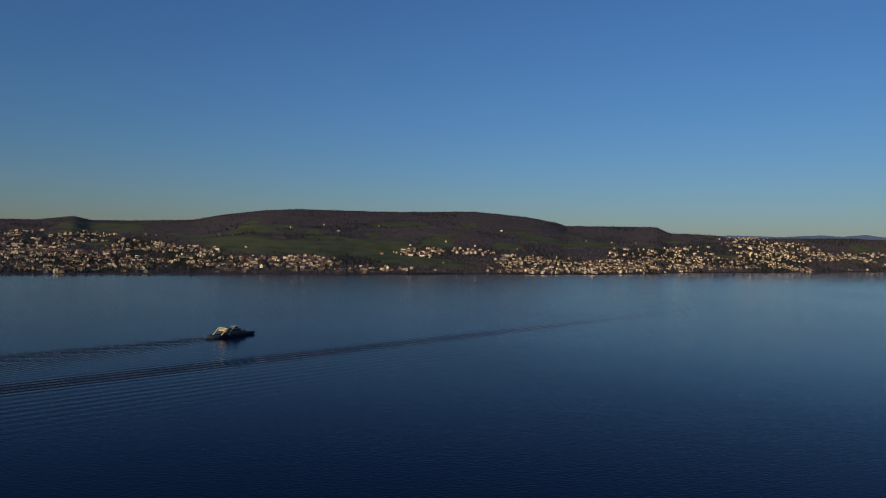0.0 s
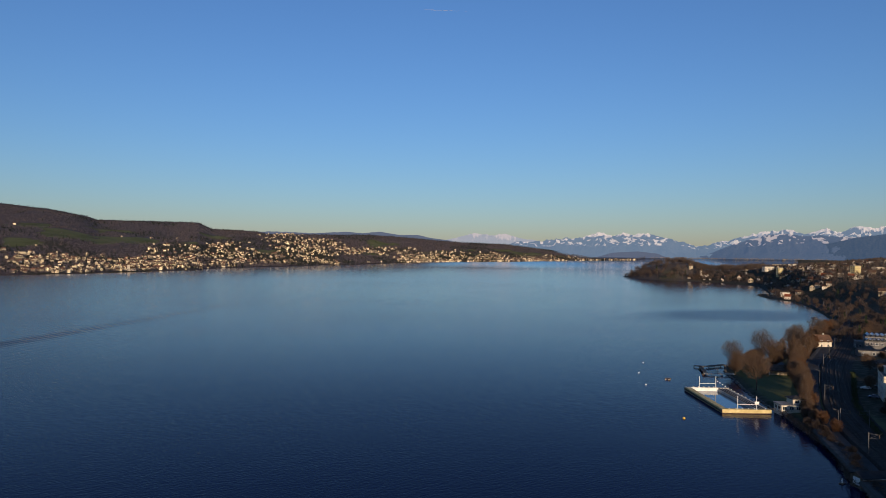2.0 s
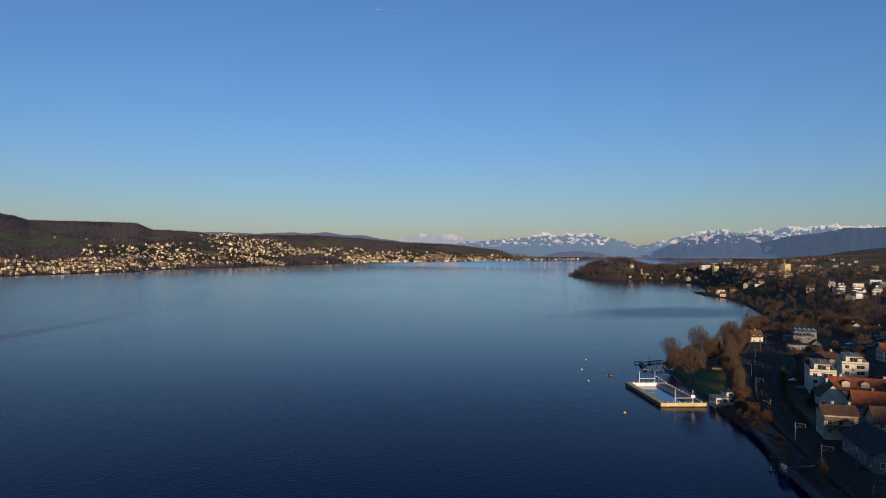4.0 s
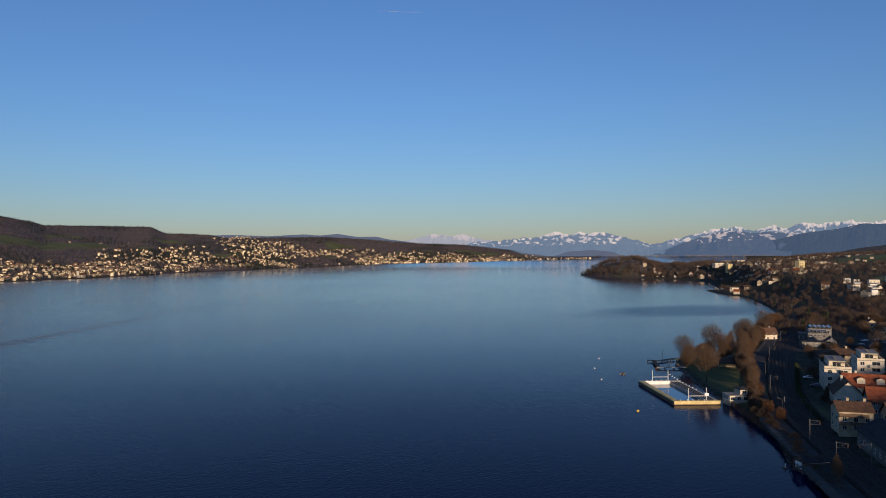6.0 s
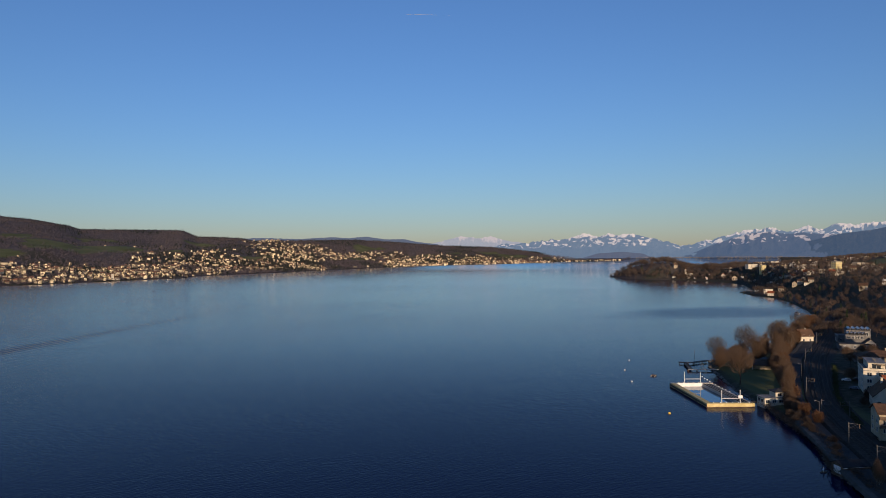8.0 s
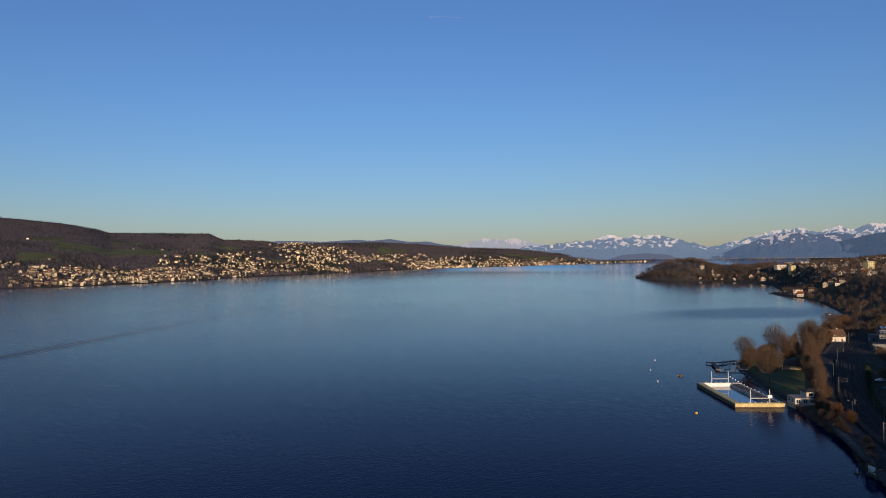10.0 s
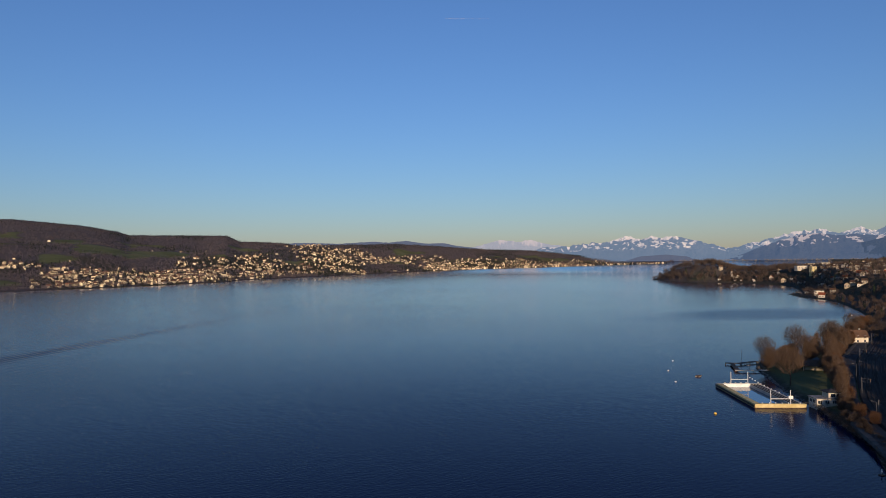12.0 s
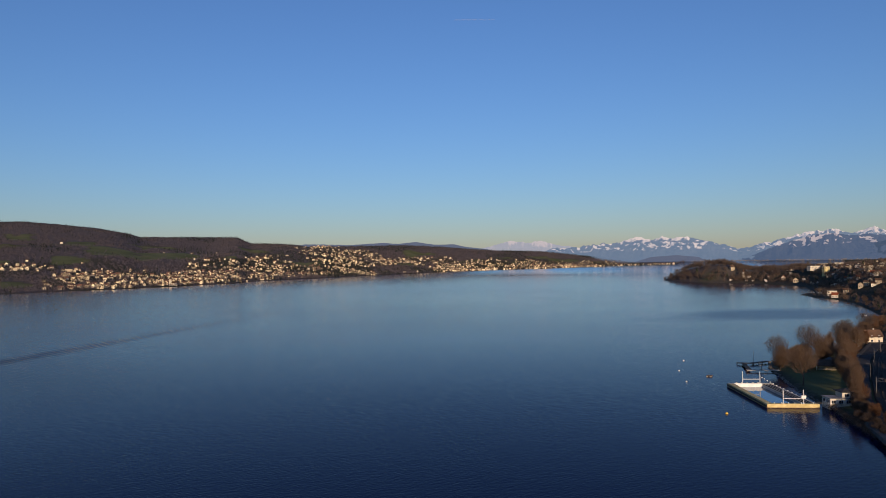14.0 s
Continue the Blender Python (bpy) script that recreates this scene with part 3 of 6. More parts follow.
def mountain_range(name, rows, snowline, crest, foot, low, material, seed, label, spur=95.0, carve=0.6, jag=0.12, patches=0.0):
    """A range that climbs from its foot to a ragged skyline given as bearing and degrees above eye level, cut by gullies between spurs.
    snowline: bearing and the degrees above eye level past which snow lies."""
    azs = np.arange(rows[0][0], rows[-1][0], 0.045)
    vs = np.linspace(0, 1, 84)
    A, V = np.meshgrid(azs, vs, indexing="ij")
    R = foot + (crest - foot) * V
    run, deep = np.radians(A) * 4800, R - foot
    run = run + 70 * (fbm(run / 170, deep / 170, seed + 1, 3) - 0.5)
    cutting = ridged(run / spur, deep / (spur * 2.4) + seed, seed + 9)
    el = table(rows, azs) + (ridged(np.radians(azs) * 4800 / 40, azs * 0 + seed, seed, 4) - 0.5) * jag
    top = EYE_Z + np.tan(np.radians(el))[:, None] * crest
    bottom = EYE_Z + math.tan(radians(low)) * foot
    Z = bottom + (top - bottom) * V ** 0.85 * (1 - carve * (1 - cutting) * (1 - V ** 5) * np.minimum(V * 3, 1))
    up = np.degrees(np.arctan((Z - EYE_Z) / R))
    cover = (up - table(snowline, A)) / 0.55 + (cutting - 0.55) * 1.5 + (fbm(run / 18, deep / 24, seed + 4, 5) - 0.5) * 1.7
    fields = smooth(0.6, 0.68, fbm(run / 26, deep / 14, seed + 21, 3)) * smooth(-0.75, -0.35, up - table(snowline, A)) * patches
    snow = np.clip(np.maximum(cover, fields), 0, 1)
    a = np.radians(A)
    verts = np.stack([R * np.sin(a), R * np.cos(a), Z], 2).reshape(-1, 3)
    n, k = A.shape
    i, j = np.meshgrid(np.arange(n - 1), np.arange(k - 1), indexing="ij")
    q = (i * k + j).ravel()
    me = mesh_np(name, verts, np.stack([q, q + 1, q + k + 1, q + k], 1), material, True)
    me.attributes.new("snow", "FLOAT", "POINT").data.foreach_set("value", snow.ravel().astype(np.float32))
    return tagged(new(name, me), label, "mountains", kind="structure")


EAST_ALPS = [(34.5, 0.6), (36.2, 0.9), (37.1, 0.95), (38.3, 1.31), (39.2, 1.56), (40.6, 1.38), (41.8, 1.49), (43.2, 1.17), (44.6, 0.9), (47, 0.5)]
ALPS = [(40.5, 0.4), (42.5, 0.85), (44.6, 0.95), (46.5, 1.16), (48.1, 1.26), (49, 1.55), (49.4, 1.69), (50.4, 1.46), (51.3, 1.65), (52.2, 1.52), (53, 1.66),
        (53.8, 1.48), (54.7, 1.3), (55.8, 0.95), (56.9, 0.59), (57.3, 0.64), (58.4, 0.96), (59.5, 1.15), (60.7, 1.55), (62, 1.81), (63, 1.9), (63.6, 1.81),
        (64.4, 1.63), (65.2, 1.89), (65.8, 2.06), (66.5, 1.72), (66.8, 1.84), (67.8, 2.17), (68.8, 2.04), (69.7, 2.11), (70.7, 2.27), (71.8, 2.06),
        (72.8, 2.16), (73.8, 2.07), (80, 2.1)]
SPUR = [(56.4, -0.4), (57.2, -0.1), (58.2, 0.2), (59.5, 0.78), (60.5, 1.12), (61.9, 1.5), (63.2, 1.62), (64.2, 1.45), (65.5, 1.5), (67, 1.35), (69, 1.2), (72, 0.8)]
FOOTHILLS = [(60.2, -0.68), (61, -0.35), (62, -0.03), (64, 0.45), (65.9, 0.9), (67.8, 1.38), (69.7, 1.6), (71.1, 1.9), (71.6, 2.02), (72.5, 1.93), (73.8, 2.0), (80, 2.1)]
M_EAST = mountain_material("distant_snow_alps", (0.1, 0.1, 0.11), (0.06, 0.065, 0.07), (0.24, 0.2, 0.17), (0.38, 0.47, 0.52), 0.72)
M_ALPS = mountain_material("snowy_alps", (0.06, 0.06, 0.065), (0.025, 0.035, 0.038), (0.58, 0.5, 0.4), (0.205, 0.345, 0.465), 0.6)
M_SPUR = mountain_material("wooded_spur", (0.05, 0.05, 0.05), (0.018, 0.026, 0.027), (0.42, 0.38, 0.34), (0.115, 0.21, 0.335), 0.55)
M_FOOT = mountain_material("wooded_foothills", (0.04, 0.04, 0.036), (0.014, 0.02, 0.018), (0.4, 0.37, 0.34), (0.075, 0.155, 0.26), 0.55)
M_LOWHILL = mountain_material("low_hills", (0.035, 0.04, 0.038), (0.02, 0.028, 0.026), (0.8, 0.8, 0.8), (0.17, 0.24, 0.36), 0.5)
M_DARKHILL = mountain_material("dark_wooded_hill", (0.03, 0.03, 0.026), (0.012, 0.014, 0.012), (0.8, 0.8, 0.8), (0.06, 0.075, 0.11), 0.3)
NO_SNOW = [(0, 9), (90, 9)]
mountain_range("backdrop_east_alps", EAST_ALPS, [(34, 1.05), (47, 1.05)], 4930, 4840, -0.3, M_EAST, 31, "pale far snow peaks with painted-on haze", 60, 0.5, 0.16, 0.5)
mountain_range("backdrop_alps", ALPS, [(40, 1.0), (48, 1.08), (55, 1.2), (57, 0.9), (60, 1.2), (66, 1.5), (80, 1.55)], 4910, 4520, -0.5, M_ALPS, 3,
               "snow-capped alps with painted-on blue evening haze", 105, 0.75, 0.24, 1.0)
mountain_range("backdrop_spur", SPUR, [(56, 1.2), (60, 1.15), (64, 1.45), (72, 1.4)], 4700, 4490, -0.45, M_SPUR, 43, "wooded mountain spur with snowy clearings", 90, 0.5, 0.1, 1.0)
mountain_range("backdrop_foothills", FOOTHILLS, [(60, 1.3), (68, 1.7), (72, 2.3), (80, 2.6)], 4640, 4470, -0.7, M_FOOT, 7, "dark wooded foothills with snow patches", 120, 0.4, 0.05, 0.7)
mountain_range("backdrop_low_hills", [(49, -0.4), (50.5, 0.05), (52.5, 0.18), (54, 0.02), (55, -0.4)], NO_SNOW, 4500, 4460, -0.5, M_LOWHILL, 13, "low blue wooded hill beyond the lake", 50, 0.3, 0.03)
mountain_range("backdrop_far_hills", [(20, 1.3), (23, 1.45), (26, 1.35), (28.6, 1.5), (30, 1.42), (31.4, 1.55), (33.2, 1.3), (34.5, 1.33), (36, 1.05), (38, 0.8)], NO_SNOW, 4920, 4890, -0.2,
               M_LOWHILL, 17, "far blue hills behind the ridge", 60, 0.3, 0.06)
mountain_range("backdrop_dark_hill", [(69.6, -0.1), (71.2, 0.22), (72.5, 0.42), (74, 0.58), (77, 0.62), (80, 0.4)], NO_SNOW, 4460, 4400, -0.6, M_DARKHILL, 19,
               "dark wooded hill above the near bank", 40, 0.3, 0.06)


# ---- woods ----
M_FARFIR = island_surface("ridge_conifers", (0.012, 0.017, 0.013), (0.03, 0.036, 0.026))
M_HEADWOODS = island_surface("headland_twigs", (0.085, 0.064, 0.053), (0.2, 0.145, 0.105), thin=0.45)
def tree_cloud(seed, slivers, wide, tall, piece, conifer=False):
    """Corners of one far tree: a thin trunk and a ragged crown of loose slivers, one triangle each."""
    rng = np.random.default_rng(seed)
    T = []
    T.append([(-0.25, 0, 0), (0.25, 0, 0), (0, 0.1, tall * 0.7)])
    T.append([(0, -0.25, 0), (0, 0.25, 0), (0.1, 0, tall * 0.7)])
    for _ in range(slivers):
        if conifer:
            h = rng.uniform(0.12, 1.0)
            rad = wide * 0.5 * (1 - h) * rng.uniform(0.5, 1.1) + 0.1
        else:
            h = rng.uniform(0.22, 1.0)
            rad = wide * 0.5 * math.sqrt(max(0.03, 1 - ((h - 0.58) / 0.46) ** 2)) * rng.uniform(0.35, 1.12)
        a = rng.uniform(0, 2 * math.pi)
        c = np.array([rad * math.cos(a), rad * math.sin(a), h * tall])
        way = np.array([math.cos(a), math.sin(a), rng.uniform(0.0, 0.9) if not conifer else rng.uniform(-0.6, 0.2)]) + rng.normal(size=3) * 0.6
        way /= np.linalg.norm(way)
        side = np.cross(way, rng.normal(size=3))
        side /= np.linalg.norm(side)
        L, w = piece * rng.uniform(0.7, 1.5), piece * rng.uniform(0.25, 0.5)
        T.append([c - way * L * 0.5 - side * w, c - way * L * 0.5 + side * w, c + way * L * 0.6])
    return np.array(T).reshape(-1, 3)


def scatter(name, templates, places, sizes, material, label, category):
    """Many far trees in one mesh."""
    rng = np.random.default_rng(5)
    V = []
    for (x, y, z), sz in zip(places, sizes):
        t = templates[rng.integers(len(templates))]
        a = rng.uniform(0, 6.283)
        c, s = math.cos(a) * sz, math.sin(a) * sz
        v = np.empty_like(t)
        v[:, 0] = t[:, 0] * c - t[:, 1] * s + x
        v[:, 1] = t[:, 0] * s + t[:, 1] * c + y
        v[:, 2] = t[:, 2] * sz * rng.uniform(0.85, 1.2) + z - 0.3
        V.append(v)
    V = np.concatenate(V)
    me = mesh_np(name, V, np.arange(len(V)).reshape(-1, 3), material)
    return tagged(new(name, me), label, category, kind="stuff")


def far_woods():
    rng = np.random.default_rng(17)
    n = 72000
    az = rng.uniform(-36, 53, n)
    rs = shrink(table(FAR_SHORE, az))
    rc = np.minimum(rs + np.interp(az, [15, 20, 50], [2250, 1300, 500]), 4780)
    k = np.concatenate([rng.uniform(0.0, 1.0, n - 9900), rng.uniform(0.9, 1.0, 9000), rng.uniform(0.0, 0.02, 900)])
    r = rs + 4 + k * (rc - rs)
    x, y = r * np.sin(np.radians(az)), r * np.cos(np.radians(az))
    z, meadow, wood, s, kk = land(x, y)
    chance = np.maximum(wood * 0.95, np.where(meadow > 0.5, 0.03, 0.75))
    chance = np.where(k > 0.93, 0.95, np.where(k < 0.02, 0.6, chance))
    keep = (rng.uniform(size=n) < chance) & (s < -60)
    x, y, z, k = x[keep], y[keep], z[keep], k[keep]
    dark = rng.uniform(size=len(x)) < np.where(k > 0.93, 0.55, 0.12) + 0.6 * (vnoise(x / 210, y / 210, 88) > 0.6)
    P = np.stack([x, y, z], 1)
    size = rng.uniform(0.6, 1.1, len(x)) * np.where(k > 0.93, 0.48, np.where(k > 0.5, 0.75, 0.8))
    leafless = [tree_cloud(i, 20, 12, 11.5, 2.2) for i in range(5)]
    fir = [tree_cloud(i + 50, 10, 9, 11.5, 3.2, i < 2) for i in range(4)]
    scatter("woods", leafless, P[~dark], size[~dark], M_WOODS, "brown leafless winter woods on the far hills", "woods")
    scatter("conifer_woods", fir, P[dark], size[dark], M_FARFIR, "dark green conifers among the far woods", "woods")


def twig_cloud(seed, twigs, wide, tall, length, thick):
    """Corners of one bare tree some way off: a forked trunk and a dome of fine twigs that fan upwards and outwards."""
    rng = np.random.default_rng(seed)
    T = []
    for _ in range(5):
        a, lean = rng.uniform(0, 6.283), rng.uniform(0.05, 0.32) * wide
        tip = np.array([math.cos(a) * lean, math.sin(a) * lean, tall * rng.uniform(0.55, 0.85)])
        side = np.array([-math.sin(a), math.cos(a), 0]) * 0.2
        T.append([-side, side, tip])
    lobes = [(rng.uniform(0, 6.283), rng.uniform(0.15, 0.3) * wide, rng.uniform(0.5, 0.8) * tall, rng.uniform(0.2, 0.34)) for _ in range(5)]
    for _ in range(twigs):
        a0, off, hz, size = lobes[rng.integers(5)]
        d = rng.normal(size=3)
        d = d / np.linalg.norm(d) * rng.uniform(0.2, 1) ** 0.5
        c = np.array([math.cos(a0) * off + d[0] * wide * size, math.sin(a0) * off + d[1] * wide * size, hz + d[2] * tall * size * 0.9])
        c[2] = min(max(c[2], tall * 0.12), tall)
        way = np.array([c[0] / wide * 1.2, c[1] / wide * 1.2, 0.9]) + rng.normal(size=3) * 0.45
        way /= np.linalg.norm(way)
        side = np.cross(way, rng.normal(size=3))
        side /= np.linalg.norm(side)
        L, w = length * rng.uniform(0.6, 1.4), thick * rng.uniform(0.6, 1.4)
        T.append([c - way * L * 0.5 - side * w, c - way * L * 0.5 + side * w, c + way * L * 0.6])
    return np.array(T).reshape(-1, 3)


def near_woods():
    rng = np.random.default_rng(23)
    n = 30000
    az = np.concatenate([rng.uniform(51, 79, n - 3500), rng.uniform(64.5, 79, 3500)])
    r = np.concatenate([rng.uniform(560, 3300, n - 3500), rng.uniform(3000, 4300, 3500)])
    x, y = r * np.sin(np.radians(az)), r * np.cos(np.radians(az))
    z, meadow, wood, s, kk = land(x, y)
    au = np.exp(-((x - 1570) ** 2 + (y - 1090) ** 2) / 190.0 ** 2) * (1 - np.exp(-((x - 1484) ** 2 + (y - 1048) ** 2) / 22.0 ** 2))
    chance = np.maximum(wood * 0.5, np.minimum(au * 1.6, 1)) + 0.34 * (1 - meadow)
    chance = np.where((s > 1) & (s < 9) & (r > 640), 0.9, chance)
    chance = np.where((r > 1150) & (s > 14), chance + 0.3 * (1 - meadow), chance)
    chance = np.where(r > 1900, np.maximum(chance, 0.4), chance)
    chance = np.where((meadow > 0.5) & (s > 60), 0.012, chance)
    keep = (rng.uniform(size=n) < chance) & (s > 1)
    x, y, z, s, au = x[keep], y[keep], z[keep], s[keep], au[keep]
    P = np.stack([x, y, z], 1)
    size = rng.uniform(0.45, 0.95, len(x)) * np.where(au > 0.25, 1.55, 0.9)
    size = np.where(s < 9, size * 0.7, size)
    pick = rng.uniform(size=len(x))
    red = (pick < np.where(au > 0.2, 0.6, 0.15)) | ((s < 9) & (pick < 0.6))
    dark = pick > np.where(au > 0.2, 0.99, 0.965)
    rest = ~(red | dark)
    fine = [twig_cloud(i + 80, 330, 10, 12.5, 1.6, 0.085) for i in range(6)]
    bushy = [twig_cloud(i + 110, 125, 12, 12, 2.0, 0.18) for i in range(8)]
    fir = [tree_cloud(i + 90, 110, 6, 15, 1.4, True) for i in range(4)]
    away = np.hypot(x, y) > 1080
    sparse = [twig_cloud(i + 140, 13, 12, 11, 3.6, 0.5) for i in range(8)]
    beyond = np.hypot(x, y) > 1950
    scatter("headland_woods", bushy, P[away & ~dark & ~beyond], size[away & ~dark & ~beyond], M_HEADWOODS, "brown bare trees on the headland and the hillside behind it", "woods")
    scatter("skyline_woods", sparse, P[beyond & ~dark], size[beyond & ~dark], M_HEADWOODS, "brown bare trees on the ridge behind the headland", "woods")
    rest, red = rest & ~away, red & ~away
    scatter("bank_woods", fine, P[rest], size[rest], M_BANKWOODS, "grey-brown bare trees on the near hillside and headland", "woods")
    scatter("russet_woods", fine, P[red], size[red], M_TWIG, "russet bare trees along the bank and headland", "woods")
    scatter("hillside_conifers", fir, P[dark], size[dark], M_CONIFER, "dark conifers on the near hillside", "woods")


far_woods()
near_woods()

# ---- houses ----
def gable_walls(L, W, h, rise):
    """Four walls with two gables, hollow below the roof."""
    bm = bmesh.new()
    a, b = L / 2, W / 2
    lo = [bm.verts.new(p) for p in ((-a, -b, -3), (a, -b, -3), (a, b, -3), (-a, b, -3))]
    hi = [bm.verts.new(p) for p in ((-a, -b, h), (a, -b, h), (a, b, h), (-a, b, h))]
    r0, r1 = bm.verts.new((-a, 0, h + rise)), bm.verts.new((a, 0, h + rise))
    bm.faces.new(lo[::-1])
    bm.faces.new((lo[0], lo[1], hi[1], hi[0]))
    bm.faces.new((lo[2], lo[3], hi[3], hi[2]))
    bm.faces.new((lo[1], lo[2], hi[2], r1, hi[1]))
    bm.faces.new((lo[3], lo[0], hi[0], r0, hi[3]))
    bm.faces.new((hi[0], hi[1], r1, r0))
    bm.faces.new((hi[2], hi[3], r0, r1))
    return bm


def gable_roof(L, W, h, rise, over=0.6, thick=0.25):
    bm = bmesh.new()
    a = L / 2 + over
    slope = rise / (W / 2)
    b = W / 2 + over
    zl, zt = h - over * slope + 0.02, h + rise + 0.02
    for sgn in (-1, 1):
        lo = [(-a, sgn * b, zl), (a, sgn * b, zl), (a, 0, zt), (-a, 0, zt)]
        v0 = [bm.verts.new(p) for p in lo]
        v1 = [bm.verts.new((p[0], p[1], p[2] + thick)) for p in lo]
        bm.faces.new(v0)
        bm.faces.new(v1)
        for i in range(4):
            bm.faces.new((v0[i], v0[(i + 1) % 4], v1[(i + 1) % 4], v1[i]))
    return bm


def hip_roof(L, W, h, rise, over=0.6):
    bm = bmesh.new()
    a, b = L / 2 + over, W / 2 + over
    c = max(0.1, L / 2 - W / 2)
    lo = [bm.verts.new(p) for p in ((-a, -b, h), (a, -b, h), (a, b, h), (-a, b, h))]
    mid = [bm.verts.new((v.co.x, v.co.y, h + 0.2)) for v in lo]
    t0, t1 = bm.verts.new((-c, 0, h + rise)), bm.verts.new((c, 0, h + rise))
    bm.faces.new(lo[::-1])
    for i in range(4):
        bm.faces.new((lo[i], lo[(i + 1) % 4], mid[(i + 1) % 4], mid[i]))
    bm.faces.new((mid[0], mid[1], t1, t0))
    bm.faces.new((mid[2], mid[3], t0, t1))
    bm.faces.new((mid[1], mid[2], t1))
    bm.faces.new((mid[3], mid[0], t0))
    return bm


WINDOW_MESH, PANE_MESH = {}, {}


def window(parent, x, y, z, face, w=1.2, h=1.4):
    """A framed window with its pane, proud of the wall; face: degrees to which the wall looks, 0 is -y."""
    key = (w, h)
    if key not in WINDOW_MESH:
        bm = boxes((-w / 2 - 0.1, -w / 2, -0.07, 0.05, 0, h), (w / 2, w / 2 + 0.1, -0.07, 0.05, 0, h), (-w / 2 - 0.1, w / 2 + 0.1, -0.07, 0.05, h, h + 0.1),
                   (-w / 2 - 0.15, w / 2 + 0.15, -0.15, 0.05, -0.12, 0), (-0.04, 0.04, -0.06, 0.05, 0, h))
        WINDOW_MESH[key] = mesh_bm("window", bm, M_FRAME)
        PANE_MESH[key] = mesh_bm("pane", boxes((-w / 2, w / 2, -0.03, 0.05, 0, h)), M_GLASS)
    ob = new("window", WINDOW_MESH[key])
    ob.parent = parent
    ob.matrix_basis = pose(x, y, z, 0, 0, face)
    pane = new("pane", PANE_MESH[key])
    pane.parent = ob
    return ob


def facade(parent, L, W, storeys, floor_h, sides, gap=3.0, w=1.2, h=1.4, first=0.9):
    """Rows of windows on the sides named: f (-y), b (+y), l (-x), r (+x)."""
    for side in sides:
        run = L if side in "fb" else W
        n = max(1, int((run - 1.0) / gap))
        for k in range(storeys):
            for i in range(n):
                c = (i - (n - 1) / 2) * run / n
                z = first + k * floor_h
                if side == "f":
                    window(parent, c, -W / 2, z, 0, w, h)
                elif side == "b":
                    window(parent, c, W / 2, z, 180, w, h)
                elif side == "l":
                    window(parent, -L / 2, c, z, -90, w, h)
                else:
                    window(parent, L / 2, c, z, 90, w, h)


def house(x, y, rz, L, W, h, rise, wall, roof, label, sides="fl", storeys=2, kind_of="gable", name="house", group="", z=None, chimneys=1, over=0.6, gap=3.0, floor_h=2.8):
    base = ground_at(x, y) if z is None else z
    ob = thing(name, pose(x, y, base, 0, 0, rz), label, "house", group)
    if kind_of == "gable":
        part("wall", gable_walls(L, W, h, rise), wall, ob)
        part("roof", gable_roof(L, W, h, rise, over), roof, ob)
    elif kind_of == "hip":
        part("wall", boxes((-L / 2, L / 2, -W / 2, W / 2, -3, h)), wall, ob)
        part("roof", hip_roof(L, W, h, rise, over), roof, ob)
    else:
        part("wall", boxes((-L / 2, L / 2, -W / 2, W / 2, -3, h)), wall, ob)
        part("roof", boxes((-L / 2 - 0.15, L / 2 + 0.15, -W / 2 - 0.15, W / 2 + 0.15, h + 0.003, h + 0.35), bevel=0.04), roof, ob)
    facade(ob, L, W, storeys, floor_h, sides, gap)
    for i in range(chimneys):
        cx = (i - (chimneys - 1) / 2) * L * 0.5 + L * 0.15
        part("chimney", boxes((cx - 0.4, cx + 0.4, W * 0.08, W * 0.08 + 0.8, h + rise * 0.5, h + rise + 1.0), (cx - 0.5, cx + 0.5, W * 0.08 - 0.1, W * 0.08 + 0.9, h + rise + 1.0, h + rise + 1.15)), wall, ob)
    return ob


def small_house(L, W, h, rise, wall, roof, label, kind_of="gable", windows=False):
    """A house of the far villages, to be copied."""
    ob = thing("house", pose(0, 0, 0), label, "house")
    if kind_of == "flat":
        part("wall", boxes((-L / 2, L / 2, -W / 2, W / 2, -3, h)), wall, ob)
        part("roof", boxes((-L / 2 - 0.2, L / 2 + 0.2, -W / 2 - 0.2, W / 2 + 0.2, h + 0.003, h + 0.4)), roof, ob)
    else:
        bm = gable_walls(L, W, h, rise)
        for v in bm.verts:
            if v.co.z < 0:
                v.co.z = -3
        part("wall", bm, wall, ob)
        part("roof", gable_roof(L, W, h, rise), roof, ob)
    if windows:
        facade(ob, L, W, max(1, int(h / 2.8)), 2.8, "fl", 3.6, 1.5, 1.5)
    return ob


# ---- villages ----
def village_templates(windows, group):
    white, cream = (M_WHITE, M_CREAM) if windows else (M_FARWHITE, M_FARCREAM)
    rows = [((10, 8, 5.5, 3.4, white, M_TILE_BROWN), "white rendered village house with a brown tiled roof", "gable"),
            ((11, 9, 6.5, 3.6, cream, M_TILE_BROWN), "cream village house with a brown tiled roof", "gable"),
            ((9, 7.5, 5, 3.6, white, M_TILE), "white village house with a red clay roof", "gable"),
            ((15, 10, 8, 0, white, M_GRAVEL), "white flat-roofed apartment house", "flat"),
            ((12, 9, 6.5, 3.4, M_GREY, M_SLATE), "grey village house with a dark roof", "gable"),
            ((19, 11, 9, 0, cream, M_GRAVEL), "cream flat-roofed apartment block", "flat")]
    return [tagged(small_house(*a, label, k, windows), group=group) for a, label, k in rows]


